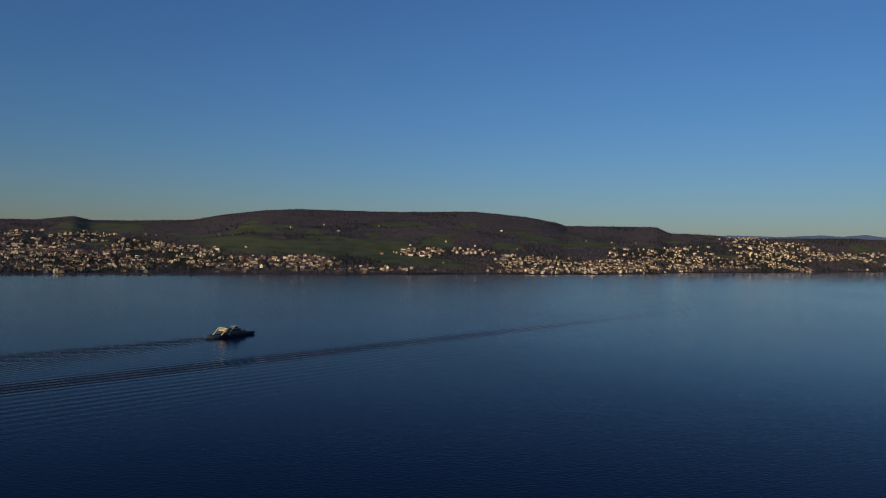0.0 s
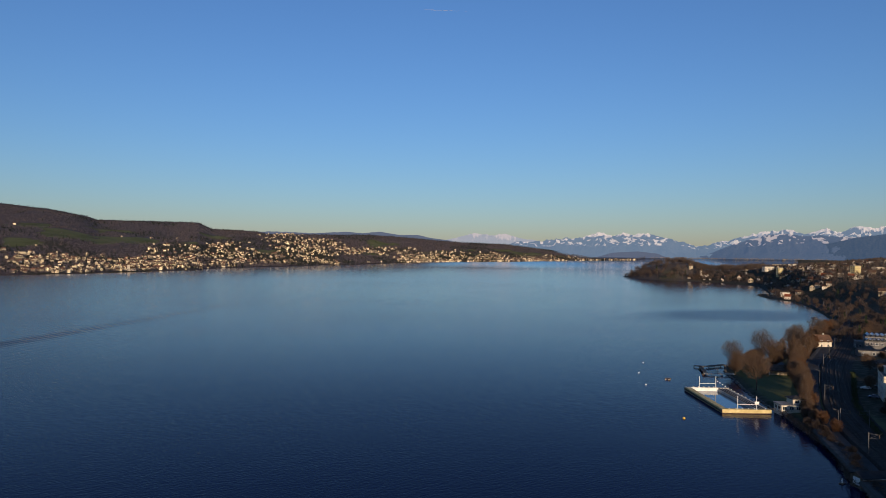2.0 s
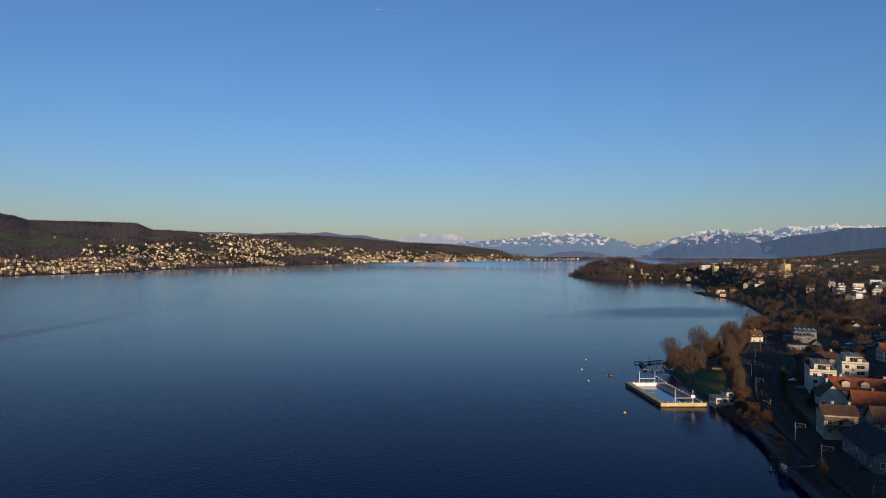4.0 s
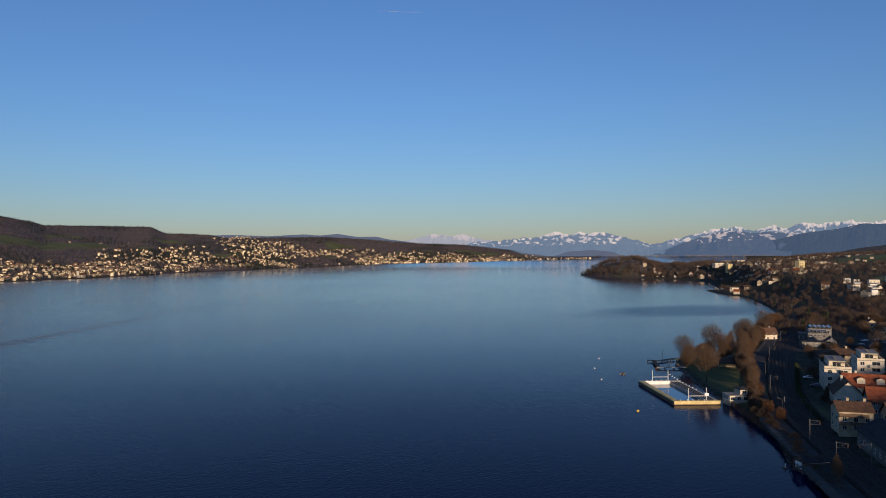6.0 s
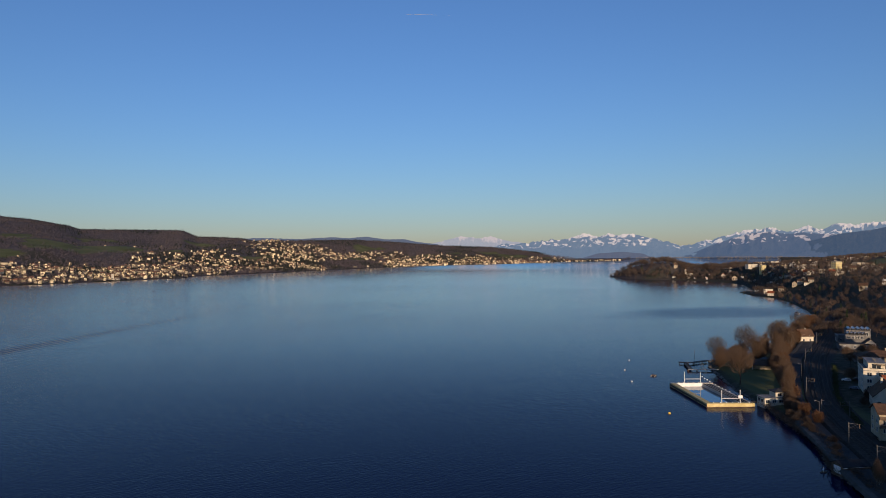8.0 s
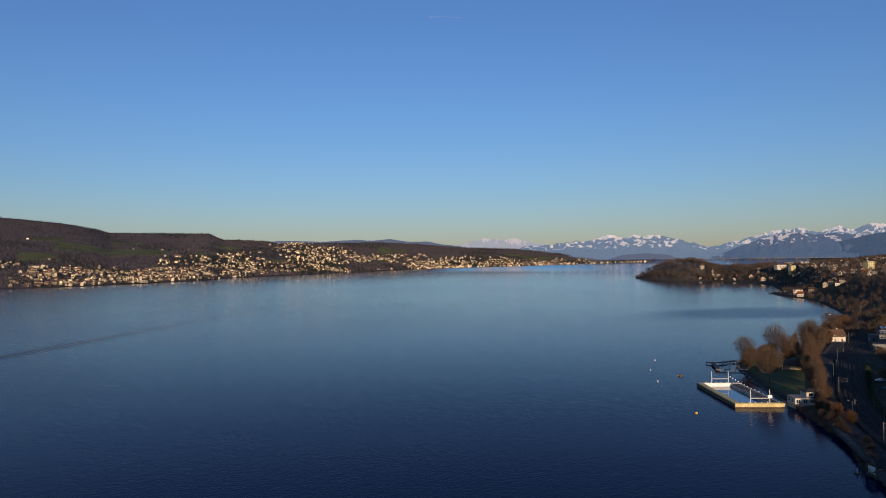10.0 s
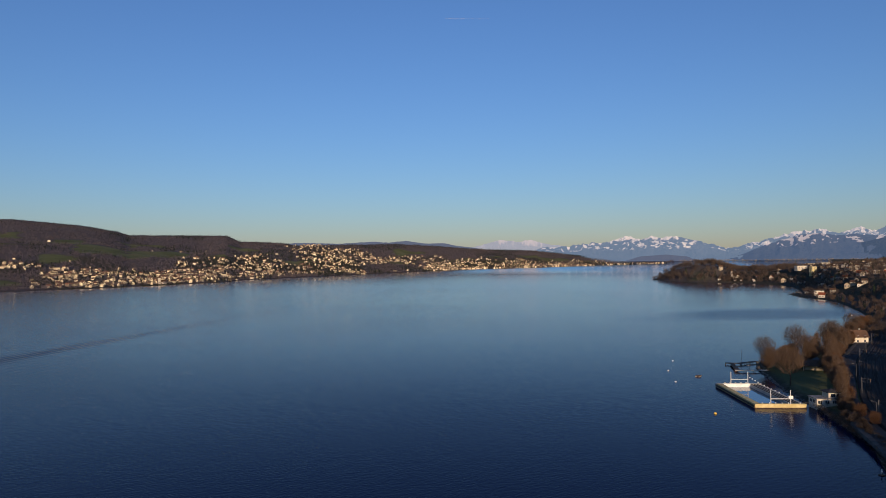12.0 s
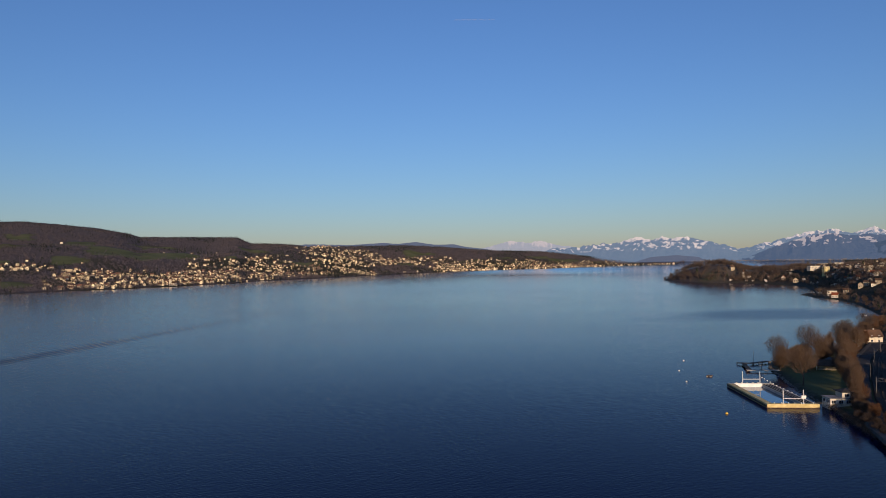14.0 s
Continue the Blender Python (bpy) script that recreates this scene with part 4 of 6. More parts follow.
def far_village():
    rng = np.random.default_rng(31)
    n = 26000
    az = rng.uniform(-35, 52.3, n)
    rs = shrink(table(FAR_SHORE, az))
    rc = np.minimum(rs + np.interp(az, [15, 20, 50], [2250, 1300, 500]), 4780)
    k = np.where(rng.uniform(size=n) < 0.12, rng.uniform(0.0, 0.05, n), rng.uniform(0, 1, n) ** 1.5)
    r = rs + 9 + k * (rc - rs)
    x, y = r * np.sin(np.radians(az)), r * np.cos(np.radians(az))
    z, meadow, wood, s, kk = land(x, y)
    chance = town_cover(x, y) * (0.12 + 0.8 * smooth(0.4, 0.55, fbm(x / 70, y / 70, 77, 3))) + 0.005 * (k < 0.7)
    ok = (rng.uniform(size=n) < chance * np.interp(az, [-35, 20, 34, 52], [0.9, 0.95, 0.8, 0.6])) & (s < -60)
    idx = np.nonzero(ok)[0]
    taken, cells = [], {}
    for i in idx:
        c = (int(x[i] // 15), int(y[i] // 15))
        if c in cells:
            continue
        cells[c] = 1
        taken.append(i)
    taken = [i for i in taken if k[i] > 0.004]
    taken.sort(key=lambda i: r[i])
    near_set = taken[:75]
    temp = village_templates(False, "houses of the opposite villages")
    used = set()
    for i in near_set:
        t = len(used) if len(used) < 6 else int(rng.choice(6, p=[0.34, 0.26, 0.13, 0.07, 0.15, 0.05]))
        if k[i] < 0.03 and len(used) == 6:
            t = int(rng.choice([1, 2, 4]))
        m = pose(x[i], y[i], z[i], 0, 0, float(az[i]) * -1 + rng.choice([0, 90]) + rng.normal() * 14)
        if t not in used:
            used.add(t)
            temp[t].matrix_basis = m
        else:
            f = rng.uniform(0.75, 1.15)
            copy_thing(temp[t], m).scale = (f, f, f)
    rest = taken[75:]
    dims = [(10, 8, 5.5, 3.4), (11, 9, 6.5, 3.6), (9, 7.5, 5, 3.6), (15, 10, 8, 0.3), (12, 9, 6.5, 3.4), (19, 11, 9, 0.3)]
    WV, RV = [], []
    for i in rest:
        L, W, h, rise = dims[int(rng.choice(6, p=[0.34, 0.26, 0.13, 0.07, 0.15, 0.05]))]
        a = radians(float(az[i]) * -1 + rng.choice([0, 90]) + rng.normal() * 14)
        c, sn = math.cos(a), math.sin(a)
        def at(px, py, pz):
            return (x[i] + px * c - py * sn, y[i] + px * sn + py * c, z[i] + pz)
        f = rng.uniform(0.5, 1.0)
        h, rise = h * f, rise * f
        p, q, o = L / 2 * f, W / 2 * f, 0.5
        WV.append([at(-p, -q, -3), at(p, -q, -3), at(p, -q, h), at(-p, -q, h)])
        WV.append([at(p, q, -3), at(-p, q, -3), at(-p, q, h), at(p, q, h)])
        WV.append([at(p, -q, -3), at(p, q, -3), at(p, 0, h + rise), at(p, -q, h)])
        WV.append([at(p, q, -3), at(p, q, h), at(p, 0, h + rise), at(p, 0, h)])
        WV.append([at(-p, q, -3), at(-p, -q, -3), at(-p, -q, h), at(-p, 0, h + rise)])
        WV.append([at(-p, q, -3), at(-p, 0, h + rise), at(-p, 0, h + rise * 0.5), at(-p, q, h)])
        RV.append([at(-p - o, -q - o, h - 0.2), at(p + o, -q - o, h - 0.2), at(p + o, 0, h + rise + 0.2), at(-p - o, 0, h + rise + 0.2)])
        RV.append([at(p + o, q + o, h - 0.2), at(-p - o, q + o, h - 0.2), at(-p - o, 0, h + rise + 0.2), at(p + o, 0, h + rise + 0.2)])
    for nm, rows, mat, lab in (("distant_house_walls", WV, M_FARWALL, "pale walls of the distant villages"), ("distant_house_roofs", RV, M_FARROOF, "brown roofs of the distant villages")):
        V = np.array(rows).reshape(-1, 3)
        ob = new(nm, mesh_np(nm, V, np.arange(len(V)).reshape(-1, 4), mat))
        tagged(ob, lab, "houses", kind="stuff")


M_FARWALL = island_surface("village_walls", (0.14, 0.115, 0.075), (0.95, 0.8, 0.52))
M_FARROOF = island_surface("village_roofs", (0.06, 0.045, 0.04), (0.24, 0.12, 0.08))
far_village()


M_FARTOWN = island_surface("town_walls", (0.1, 0.09, 0.08), (0.3, 0.27, 0.23))


def lake_end_town():
    """The pale town along the far end of the lake."""
    rng = np.random.default_rng(57)
    V = []
    for _ in range(360):
        az = rng.uniform(53.5, 66)
        r = 4455 + rng.uniform(0, 12)
        w, h = rng.uniform(2, 6), rng.uniform(0.8, 2.2)
        a = radians(az)
        tx, ty = math.cos(a), -math.sin(a)
        x, y, z = r * math.sin(a), r * math.cos(a), float(water_z(r)) - 0.5 + rng.uniform(0, 1) ** 2 * 6
        ox, oy = math.sin(a) * 8, math.cos(a) * 8
        p = [(x - tx * w / 2, y - ty * w / 2), (x + tx * w / 2, y + ty * w / 2)]
        V.append([(*p[0], z), (*p[1], z), (*p[1], z + h), (*p[0], z + h)])
        V.append([(*p[0], z + h), (*p[1], z + h), (p[1][0] + ox, p[1][1] + oy, z + h + 1), (p[0][0] + ox, p[0][1] + oy, z + h + 1)])
    V = np.array(V).reshape(-1, 3)
    ob = new("distant_town", mesh_np("distant_town", V, np.arange(len(V)).reshape(-1, 4), M_FARTOWN))
    tagged(ob, "pale distant town along the end of the lake", "town", kind="stuff")


lake_end_town()


def bank_village():
    """Houses on the near hillside and on the neck of the headland."""
    rng = np.random.default_rng(41)
    temp = village_templates(True, "houses of the near hillside")
    spots = []
    cells = {}
    def put(n, cx, cy, sx, sy, gap=18):
        for _ in range(n):
            px, py = cx + rng.normal() * sx, cy + rng.normal() * sy
            c = (int(px // gap), int(py // gap))
            if c in cells:
                continue
            cells[c] = 1
            spots.append((px, py))
    put(55, 1560, 790, 95, 60, 15)
    put(45, 1450, 660, 90, 55, 15)
    put(26, 1800, 880, 120, 60)
    put(34, 1250, 530, 80, 45, 14)
    put(22, 1650, 690, 90, 45)
    put(10, 1100, 470, 60, 25)
    put(10, 900, 292, 50, 28, 15)
    put(14, 960, 270, 40, 20)
    put(34, 1330, 610, 75, 40, 14)
    put(18, 1120, 480, 55, 30, 14)
    put(8, 1200, 365, 40, 15)
    put(5, 1400, 470, 30, 8)
    put(5, 1240, 372, 25, 6)
    put(14, 2300, 1000, 160, 60)
    put(9, 1700, 575, 70, 14, 16)
    put(6, 1590, 620, 30, 10, 16)
    spots += [(1481, 985), (1487, 948), (1484, 930), (1476, 893), (1492, 905), (1622, 1080), (1118, 560), (1095, 515)]
    xs, ys = np.array(spots).T
    z, meadow, wood, s, kk = land(xs, ys)
    used = set()
    for i in range(len(xs)):
        if s[i] < 7:
            continue
        flat = 850 < xs[i] < 1030 and ys[i] < 330
        t = int(rng.choice([3, 3, 5, 0]) if flat else rng.choice(6, p=[0.2, 0.36, 0.12, 0.06, 0.16, 0.1]))
        if i >= len(xs) - 8:
            t = int(rng.choice([0, 2]))
        m = pose(xs[i], ys[i], z[i], 0, 0, -66 + rng.choice([0, 90]) + rng.normal() * 12)
        if t not in used:
            used.add(t)
            temp[t].matrix_basis = m
        else:
            sc = rng.uniform(0.5, 0.85) * (0.8 if xs[i] > 1380 else 1.0)
            copy_thing(temp[t], m).scale = (sc, sc, sc)


bank_village()
house(1131, 465, -24, 11, 9, 17, 0, M_YELLOWWALL, M_GRAVEL, "tall yellow apartment block on the hillside", "fl", 6, "flat", "apartment_block", chimneys=0)
house(1280, 492, -20, 15, 10, 9, 0, M_CREAM, M_GRAVEL, "cream flat-roofed apartment block on the hillside", "fl", 3, "flat", "apartment_block", chimneys=0)
house(1312, 500, -20, 18, 9, 6.5, 0, M_WHITE, M_GRAVEL, "long white apartment block on the hillside", "fl", 3, "flat", "apartment_block", chimneys=0)
house(1445, 744, -28, 11, 9, 17, 0, M_YELLOWWALL, M_GRAVEL, "tall yellow apartment block on the neck of the headland", "fl", 6, "flat", "apartment_block", chimneys=0)
house(1499, 796, -28, 27, 11, 8, 0, M_WHITE, M_GRAVEL, "long white apartment block near the headland", "fl", 2, "flat", "apartment_block", chimneys=0)
house(1518, 1006, -30, 9, 8, 7, 4, M_CREAM, M_TILE_BROWN, "cream manor house with steep brown roof on the headland", "fl", 3, name="manor_house")
_row = random.Random(12)
for _line, _n in (((884, 300, 930, 314), 5), ((868, 280, 915, 292), 6), ((838, 266, 872, 276), 4), ((880, 262, 925, 272), 6), ((955, 335, 985, 345), 3)):
    for _i in range(_n):
        _k = _i / (_n - 1)
        house(_line[0] + (_line[2] - _line[0]) * _k, _line[1] + (_line[3] - _line[1]) * _k, -66 + _row.uniform(-4, 4), _row.uniform(6, 8), _row.uniform(8, 13), _row.uniform(3.6, 5.6), 0,
              M_BRIGHT, M_GRAVEL, "bright white terraced house on the slope", "l", 2, "flat", "terraced_house", "white terraced houses", chimneys=0, gap=4.0)


def church(x, y, rz, nave, height, label):
    """A nave with a square tower and a pointed spire."""
    ob = thing("church", pose(x, y, ground_at(x, y), 0, 0, rz), label, "church")
    part("nave", gable_walls(nave, nave * 0.5, height * 0.26, height * 0.16), M_WHITE, ob)
    part("roof", gable_roof(nave, nave * 0.5, height * 0.26, height * 0.16), M_TILE_BROWN, ob)
    a = height * 0.09
    x0 = -nave / 2 - a
    part("tower", boxes((x0 - a, x0 + a, -a, a, -2, height * 0.62)), M_WHITE, ob)
    bm = bmesh.new()
    ring = [bm.verts.new((x0 + sx * (a + 0.3), sy * (a + 0.3), height * 0.62 + 0.004)) for sx, sy in ((-1, -1), (1, -1), (1, 1), (-1, 1))]
    tip = bm.verts.new((x0, 0, height))
    bm.faces.new(ring[::-1])
    for i in range(4):
        bm.faces.new((ring[i], ring[(i + 1) % 4], tip))
    part("spire", bm, M_TILE_BROWN, ob)
    for k in range(4):
        window(ob, -nave * 0.3 + k * nave * 0.2, -nave * 0.25, 2.0, 0, 1.0, 3.0)
    return ob


church(1503, 957, -30, 15, 24, "small white church with a pointed tower on the headland")
church(436, 1975, 10, 15, 27, "white village church with a pointed steeple by the water")

# ---- railway and road along the shore ----
RAIL_LINE = [(120, -6), (160, 27), (190, 51), (210, 67), (232, 82.5), (254, 99.6), (276, 114), (300, 128.5), (330, 143), (362, 158), (405, 177), (460, 197),
             (517, 218), (600, 247), (660, 268), (720, 292), (790, 335), (850, 375), (920, 418), (1000, 462)]


def resample(line, step):
    out = [Vector(line[0])]
    left = step
    for a, b in zip(line, line[1:]):
        a, b = Vector(a), Vector(b)
        d = (b - a).length
        t = left
        while t <= d:
            out.append(a + (b - a) * (t / d))
            t += step
        left = t - d
    return out


def offset_line(pts, off):
    """Shift to the lake side (left of the line's way) by off metres."""
    out = []
    for i, p in enumerate(pts):
        t = (pts[min(i + 1, len(pts) - 1)] - pts[max(i - 1, 0)]).normalized()
        out.append(Vector((p.x - t.y * off, p.y + t.x * off)))
    return out


CENTRE = resample(RAIL_LINE, 4.0)
for _ in range(6):
    CENTRE = [CENTRE[0]] + [(a + b * 2 + c) / 4 for a, b, c in zip(CENTRE, CENTRE[1:], CENTRE[2:])] + [CENTRE[-1]]
_cx, _cy = np.array([p.x for p in CENTRE]), np.array([p.y for p in CENTRE])
LINE_Z = land(_cx, _cy)[0]
for _ in range(30):
    LINE_Z[1:-1] = (LINE_Z[:-2] + LINE_Z[1:-1] * 2 + LINE_Z[2:]) / 4
LINE_Z = np.maximum(LINE_Z, 2.2)


def ribbon(name, pts, zs, half, thick, material):
    """A strip with depth that follows the line."""
    bm = bmesh.new()
    rows = []
    for i, p in enumerate(pts):
        t = (pts[min(i + 1, len(pts) - 1)] - pts[max(i - 1, 0)]).normalized()
        nx, ny = -t.y, t.x
        rows.append([bm.verts.new((p.x + nx * o, p.y + ny * o, zs[i] + dz)) for o, dz in ((-half - thick * 0.6, -thick), (-half, 0), (half, 0), (half + thick * 0.6, -thick))])
    for a, b in zip(rows, rows[1:]):
        for k in range(3):
            bm.faces.new((a[k], b[k], b[k + 1], a[k + 1]))
    return mesh_bm(name, bm, material)


railway = thing("railway", pose(0, 0, 0), "double railway track on dark ballast along the shore", "railway", kind="structure")
part("ballast_bed", ribbon("ballast_bed", CENTRE, LINE_Z + 0.55, 5.2, 1.2, M_BALLAST), None, railway)
for off in (-5.4, -1.9, 1.9):
    pts = offset_line(CENTRE, off)
    sl = slice(0, len(pts)) if off > -5 else slice(40, 100)
    if off < -5:
        part("siding_bed", ribbon("siding_bed", offset_line(CENTRE, -6.6)[sl], (LINE_Z + 0.5)[sl], 2.4, 1.2, M_BALLAST), None, railway)
    for g in (-0.75, 0.75):
        part("rail", ribbon("rail", offset_line(CENTRE, off + g)[sl], (LINE_Z + 0.82)[sl], 0.05, 0.16, M_RAIL), None, railway)
    SL = mesh_bm("sleeper", boxes((-1.3, 1.3, -0.13, 0.13, 0.0, 0.13)), M_SLEEPER) if off == -5.4 else SL
    fine_pts = offset_line(resample([tuple(p) for p in CENTRE[30:75]], 2.4), off)
    if off > -5:
        for i, p in enumerate(fine_pts[:-1]):
            t = fine_pts[i + 1] - p
            sob = new("sleeper", SL)
            sob.parent = railway
            k = min(len(LINE_Z) - 1, 30 + int(i * 2.4 / 4))
            sob.matrix_basis = pose(p.x, p.y, float(LINE_Z[k]) + 0.54, 0, 0, math.degrees(math.atan2(t.y, t.x)) + 90)

ROAD_PTS = offset_line(CENTRE, 9.5)
ROAD_Z = np.maximum(LINE_Z - 0.2, 2.0) + 0.45
road = tagged(new("road", ribbon("road", ROAD_PTS, ROAD_Z, 2.9, 0.9, M_ASPHALT)), "dark asphalt lakeside road", "road", kind="structure")
walkway = tagged(new("pavement", ribbon("pavement", offset_line(CENTRE, 13.4)[:125], (ROAD_Z + 0.1)[:125], 0.9, 0.9, M_PAVE)), "pale grey footpath beside the lakeside road", "pavement", kind="structure")
STREET = [(505, 140), (496, 158), (520, 172), (580, 190), (640, 206), (700, 225)]
_st = resample(STREET, 5)
_sz = land(np.array([p.x for p in _st]), np.array([p.y for p in _st]))[0] + 0.35
tagged(new("road", ribbon("road", _st, _sz, 3.6, 0.8, M_ASPHALT)), "asphalt side street climbing the slope", "road", kind="structure")
LOT = [(470, 155), (500, 152), (530, 150), (570, 150)]
_lt = resample(LOT, 5)
_lz = np.array([max(land(np.array([p.x - 4, p.x, p.x + 4]), np.array([p.y - 9, p.y, p.y + 9]))[0]) + 0.25 for p in _lt])
for _ in range(10):
    _lz[1:-1] = (_lz[:-2] + _lz[1:-1] * 2 + _lz[2:]) / 4
tagged(new("car_park", ribbon("car_park", _lt, _lz, 10, 1.5, M_ASPHALT)), "asphalt car park above the railway", "car park", kind="structure")


def catenary_mast(height, arm):
    ob = thing("catenary_mast", pose(0, 0, 0), "galvanised steel railway catenary mast with bracket arm", "mast", "catenary masts")
    part("foundation", boxes((-0.4, 0.4, -0.4, 0.4, -0.6, 0.25), bevel=0.04), M_CONCRETE, ob)
    part("post", boxes((-0.12, -0.08, -0.12, 0.12, 0.2, height), (0.08, 0.12, -0.12, 0.12, 0.2, height), (-0.08, 0.08, -0.03, 0.03, 0.2, height)), M_STEEL, ob)
    part("bracket_arm", tubes(((0, 0, height - 0.4), (0, -arm, height - 0.6), 0.055), ((0, 0, height - 2.0), (0, -arm * 0.8, height - 0.6), 0.045), ((0, 0, height - 1.9), (0, -arm * 0.9, height - 1.8), 0.04), sides=6), M_STEEL, ob)
    part("insulator", tubes(((0, -arm * 0.9, height - 1.9), (0, -arm * 0.9, height - 0.6), 0.11), sides=6), M_WOOD, ob)
    return ob


_mast = None
_lake_side = offset_line(CENTRE, 4.6)
_rows = [min(range(len(CENTRE)), key=lambda i: (_lake_side[i] - Vector(q)).length) for q in ((186, 52), (214.8, 72.6), (240.2, 90.2), (268.4, 109.5), (309.3, 135.9))]
_rows += list(range(_rows[-1] + 12, 225, 12))
for i in _rows:
    for side in ((4.6, -4.6) if i in (_rows[1], _rows[3]) else (4.6,)):
        p = offset_line(CENTRE, side)[i]
        t = CENTRE[i + 1] - CENTRE[i]
        a = math.degrees(math.atan2(t.y, t.x)) + (0 if side > 0 else 180)
        m = pose(p.x, p.y, float(LINE_Z[i]) + 0.1, 0, 0, a)
        if _mast is None:
            _mast = catenary_mast(7.0, 3.4)
            _mast.matrix_basis = m
        else:
            copy_thing(_mast, m)
wires = thing("catenary_wire", pose(0, 0, 0), "thin dark overhead railway wires", "wire")
for off in (1.9, -1.9):
    pts = offset_line(CENTRE, off)[20:150]
    bm = bmesh.new()
    for k in range(len(pts) - 1):
        for hgt in (5.2, 6.3):
            tube(bm, (pts[k].x, pts[k].y, LINE_Z[k + 20] + 0.8 + hgt), (pts[k + 1].x, pts[k + 1].y, LINE_Z[k + 21] + 0.8 + hgt), 0.018, sides=3)
    part("wire", bm, M_RUBBER, wires)


# ---- trees ----
def bare_tree_meshes(seed, h, spread, twigs, trunk_mat, twig_mat, low=0.25, targets=200, twig_len=1.4, twig_w=0.055, squeeze=1.0):
    """A leafless tree: every branch grows to the nearest older one inside an egg-shaped crown; fine twigs sit on the ends."""
    rng = np.random.default_rng(seed)
    mid, rz_, rx_ = h * (low + 1) / 2, h * (1 - low) / 2, spread / 2
    nodes, parent = [np.array([0, 0, -0.4])], [-1]
    steps = 6
    for i in range(1, steps + 1):
        nodes.append(np.array([rng.normal() * 0.1, rng.normal() * 0.1, h * (low + 0.28) * i / steps]))
        parent.append(len(nodes) - 2)
    T = []
    while len(T) < targets:
        d = rng.normal(size=3)
        d = d / np.linalg.norm(d) * rng.uniform(0, 1) ** 0.36
        wob = 0.82 + 0.3 * math.sin(3 * math.atan2(d[1], d[0]) + seed) * 0.6 + rng.uniform(-0.1, 0.1)
        p = np.array([d[0] * rx_ * wob, d[1] * rx_ * wob, mid + d[2] * rz_])
        p[:2] *= 1 - (1 - squeeze) * max(0, (p[2] - mid) / rz_)
        T.append(p)
    T.sort(key=lambda p: p[0] ** 2 + p[1] ** 2 + ((p[2] - h * (low + 0.1)) * 0.8) ** 2)
    for p in T:
        A = np.array(nodes)
        cost = np.linalg.norm(A - p, axis=1) + np.maximum(0, A[:, 2] - p[2] + 0.15 * np.hypot(p[0], p[1])) * 1.2 + (A[:, 2] < h * low * 0.75) * 99 + 0.42 * np.linalg.norm(A - np.array([0, 0, h * low]), axis=1)
        k = int(np.argmin(cost))
        m = nodes[k] * 0.5 + p * 0.5 + rng.normal(size=3) * 0.04 * np.linalg.norm(p - nodes[k])
        nodes.append(m)
        parent.append(k)
        nodes.append(p)
        parent.append(len(nodes) - 2)
    load = np.ones(len(nodes))
    for i in range(len(nodes) - 1, 0, -1):
        load[parent[i]] += load[i]
    rad = h * 0.016 * (load / load[0]) ** 0.55 + 0.01
    bm = bmesh.new()
    for i in range(1, len(nodes)):
        k = parent[i]
        r0 = rad[i] * 1.15 if k else rad[i]
        tube(bm, nodes[k], nodes[i], r0, rad[i], 6 if rad[i] > 0.1 else 3)
    ends = np.arange(steps + 1, len(nodes))
    N, P = np.array(nodes), np.array(parent)
    pick = ends[rng.integers(len(ends), size=twigs)]
    b, e = N[P[pick]], N[pick]
    c = b + (e - b) * rng.uniform(0.2, 1.05, (twigs, 1))
    free = rng.normal(size=(twigs, 3))
    free = free / np.linalg.norm(free, axis=1, keepdims=True) * rng.uniform(0.02, 1, (twigs, 1)) ** 0.5
    turn, tilt = np.arctan2(free[:, 1], free[:, 0]), np.arctan2(free[:, 2], np.hypot(free[:, 0], free[:, 1]))
    lobes = 0.84 + 0.13 * np.sin(3 * turn + seed) * np.cos(2.5 * tilt) + 0.1 * np.sin(7 * turn + 5 * tilt + seed * 2) + rng.uniform(-0.16, 0.1, twigs)
    free = np.stack([free[:, 0] * rx_ * lobes, free[:, 1] * rx_ * lobes, mid + free[:, 2] * rz_ * (0.5 + 0.5 * lobes)], 1)
    free[:, :2] *= (1 - (1 - squeeze) * np.maximum(0, (free[:, 2] - mid) / rz_))[:, None]
    loose = rng.uniform(size=twigs) < (0.62 if h > 10 else 0.35)
    c[loose] = free[loose]
    b, e = np.where(loose[:, None], c, b), np.where(loose[:, None], c + 0.01, e)
    out = c - np.array([0, 0, h * low])
    d = (e - b) / np.maximum(np.linalg.norm(e - b, axis=1, keepdims=True), 0.01) * 0.5 + out / np.linalg.norm(out, axis=1, keepdims=True) + rng.normal(size=(twigs, 3)) * 0.4
    d /= np.linalg.norm(d, axis=1, keepdims=True)
    sd = np.cross(d, rng.normal(size=(twigs, 3)))
    sd /= np.linalg.norm(sd, axis=1, keepdims=True)
    L, w = twig_len * rng.uniform(0.5, 1.3, (twigs, 1)), twig_w * rng.uniform(0.6, 1.4, (twigs, 1))
    V = np.stack([c - sd * w * 0.5, c + sd * w * 0.5, c + d * L], 1).reshape(-1, 3)
    return mesh_bm("trunk", bm, trunk_mat), mesh_np("crown", V, np.arange(len(V)).reshape(-1, 3), twig_mat)


def bare_tree(meshes, label, name="bare_tree"):
    ob = thing(name, pose(0, 0, 0), label, "tree")
    part("trunk", meshes[0], None, ob)
    part("crown", meshes[1], None, ob)
    return ob


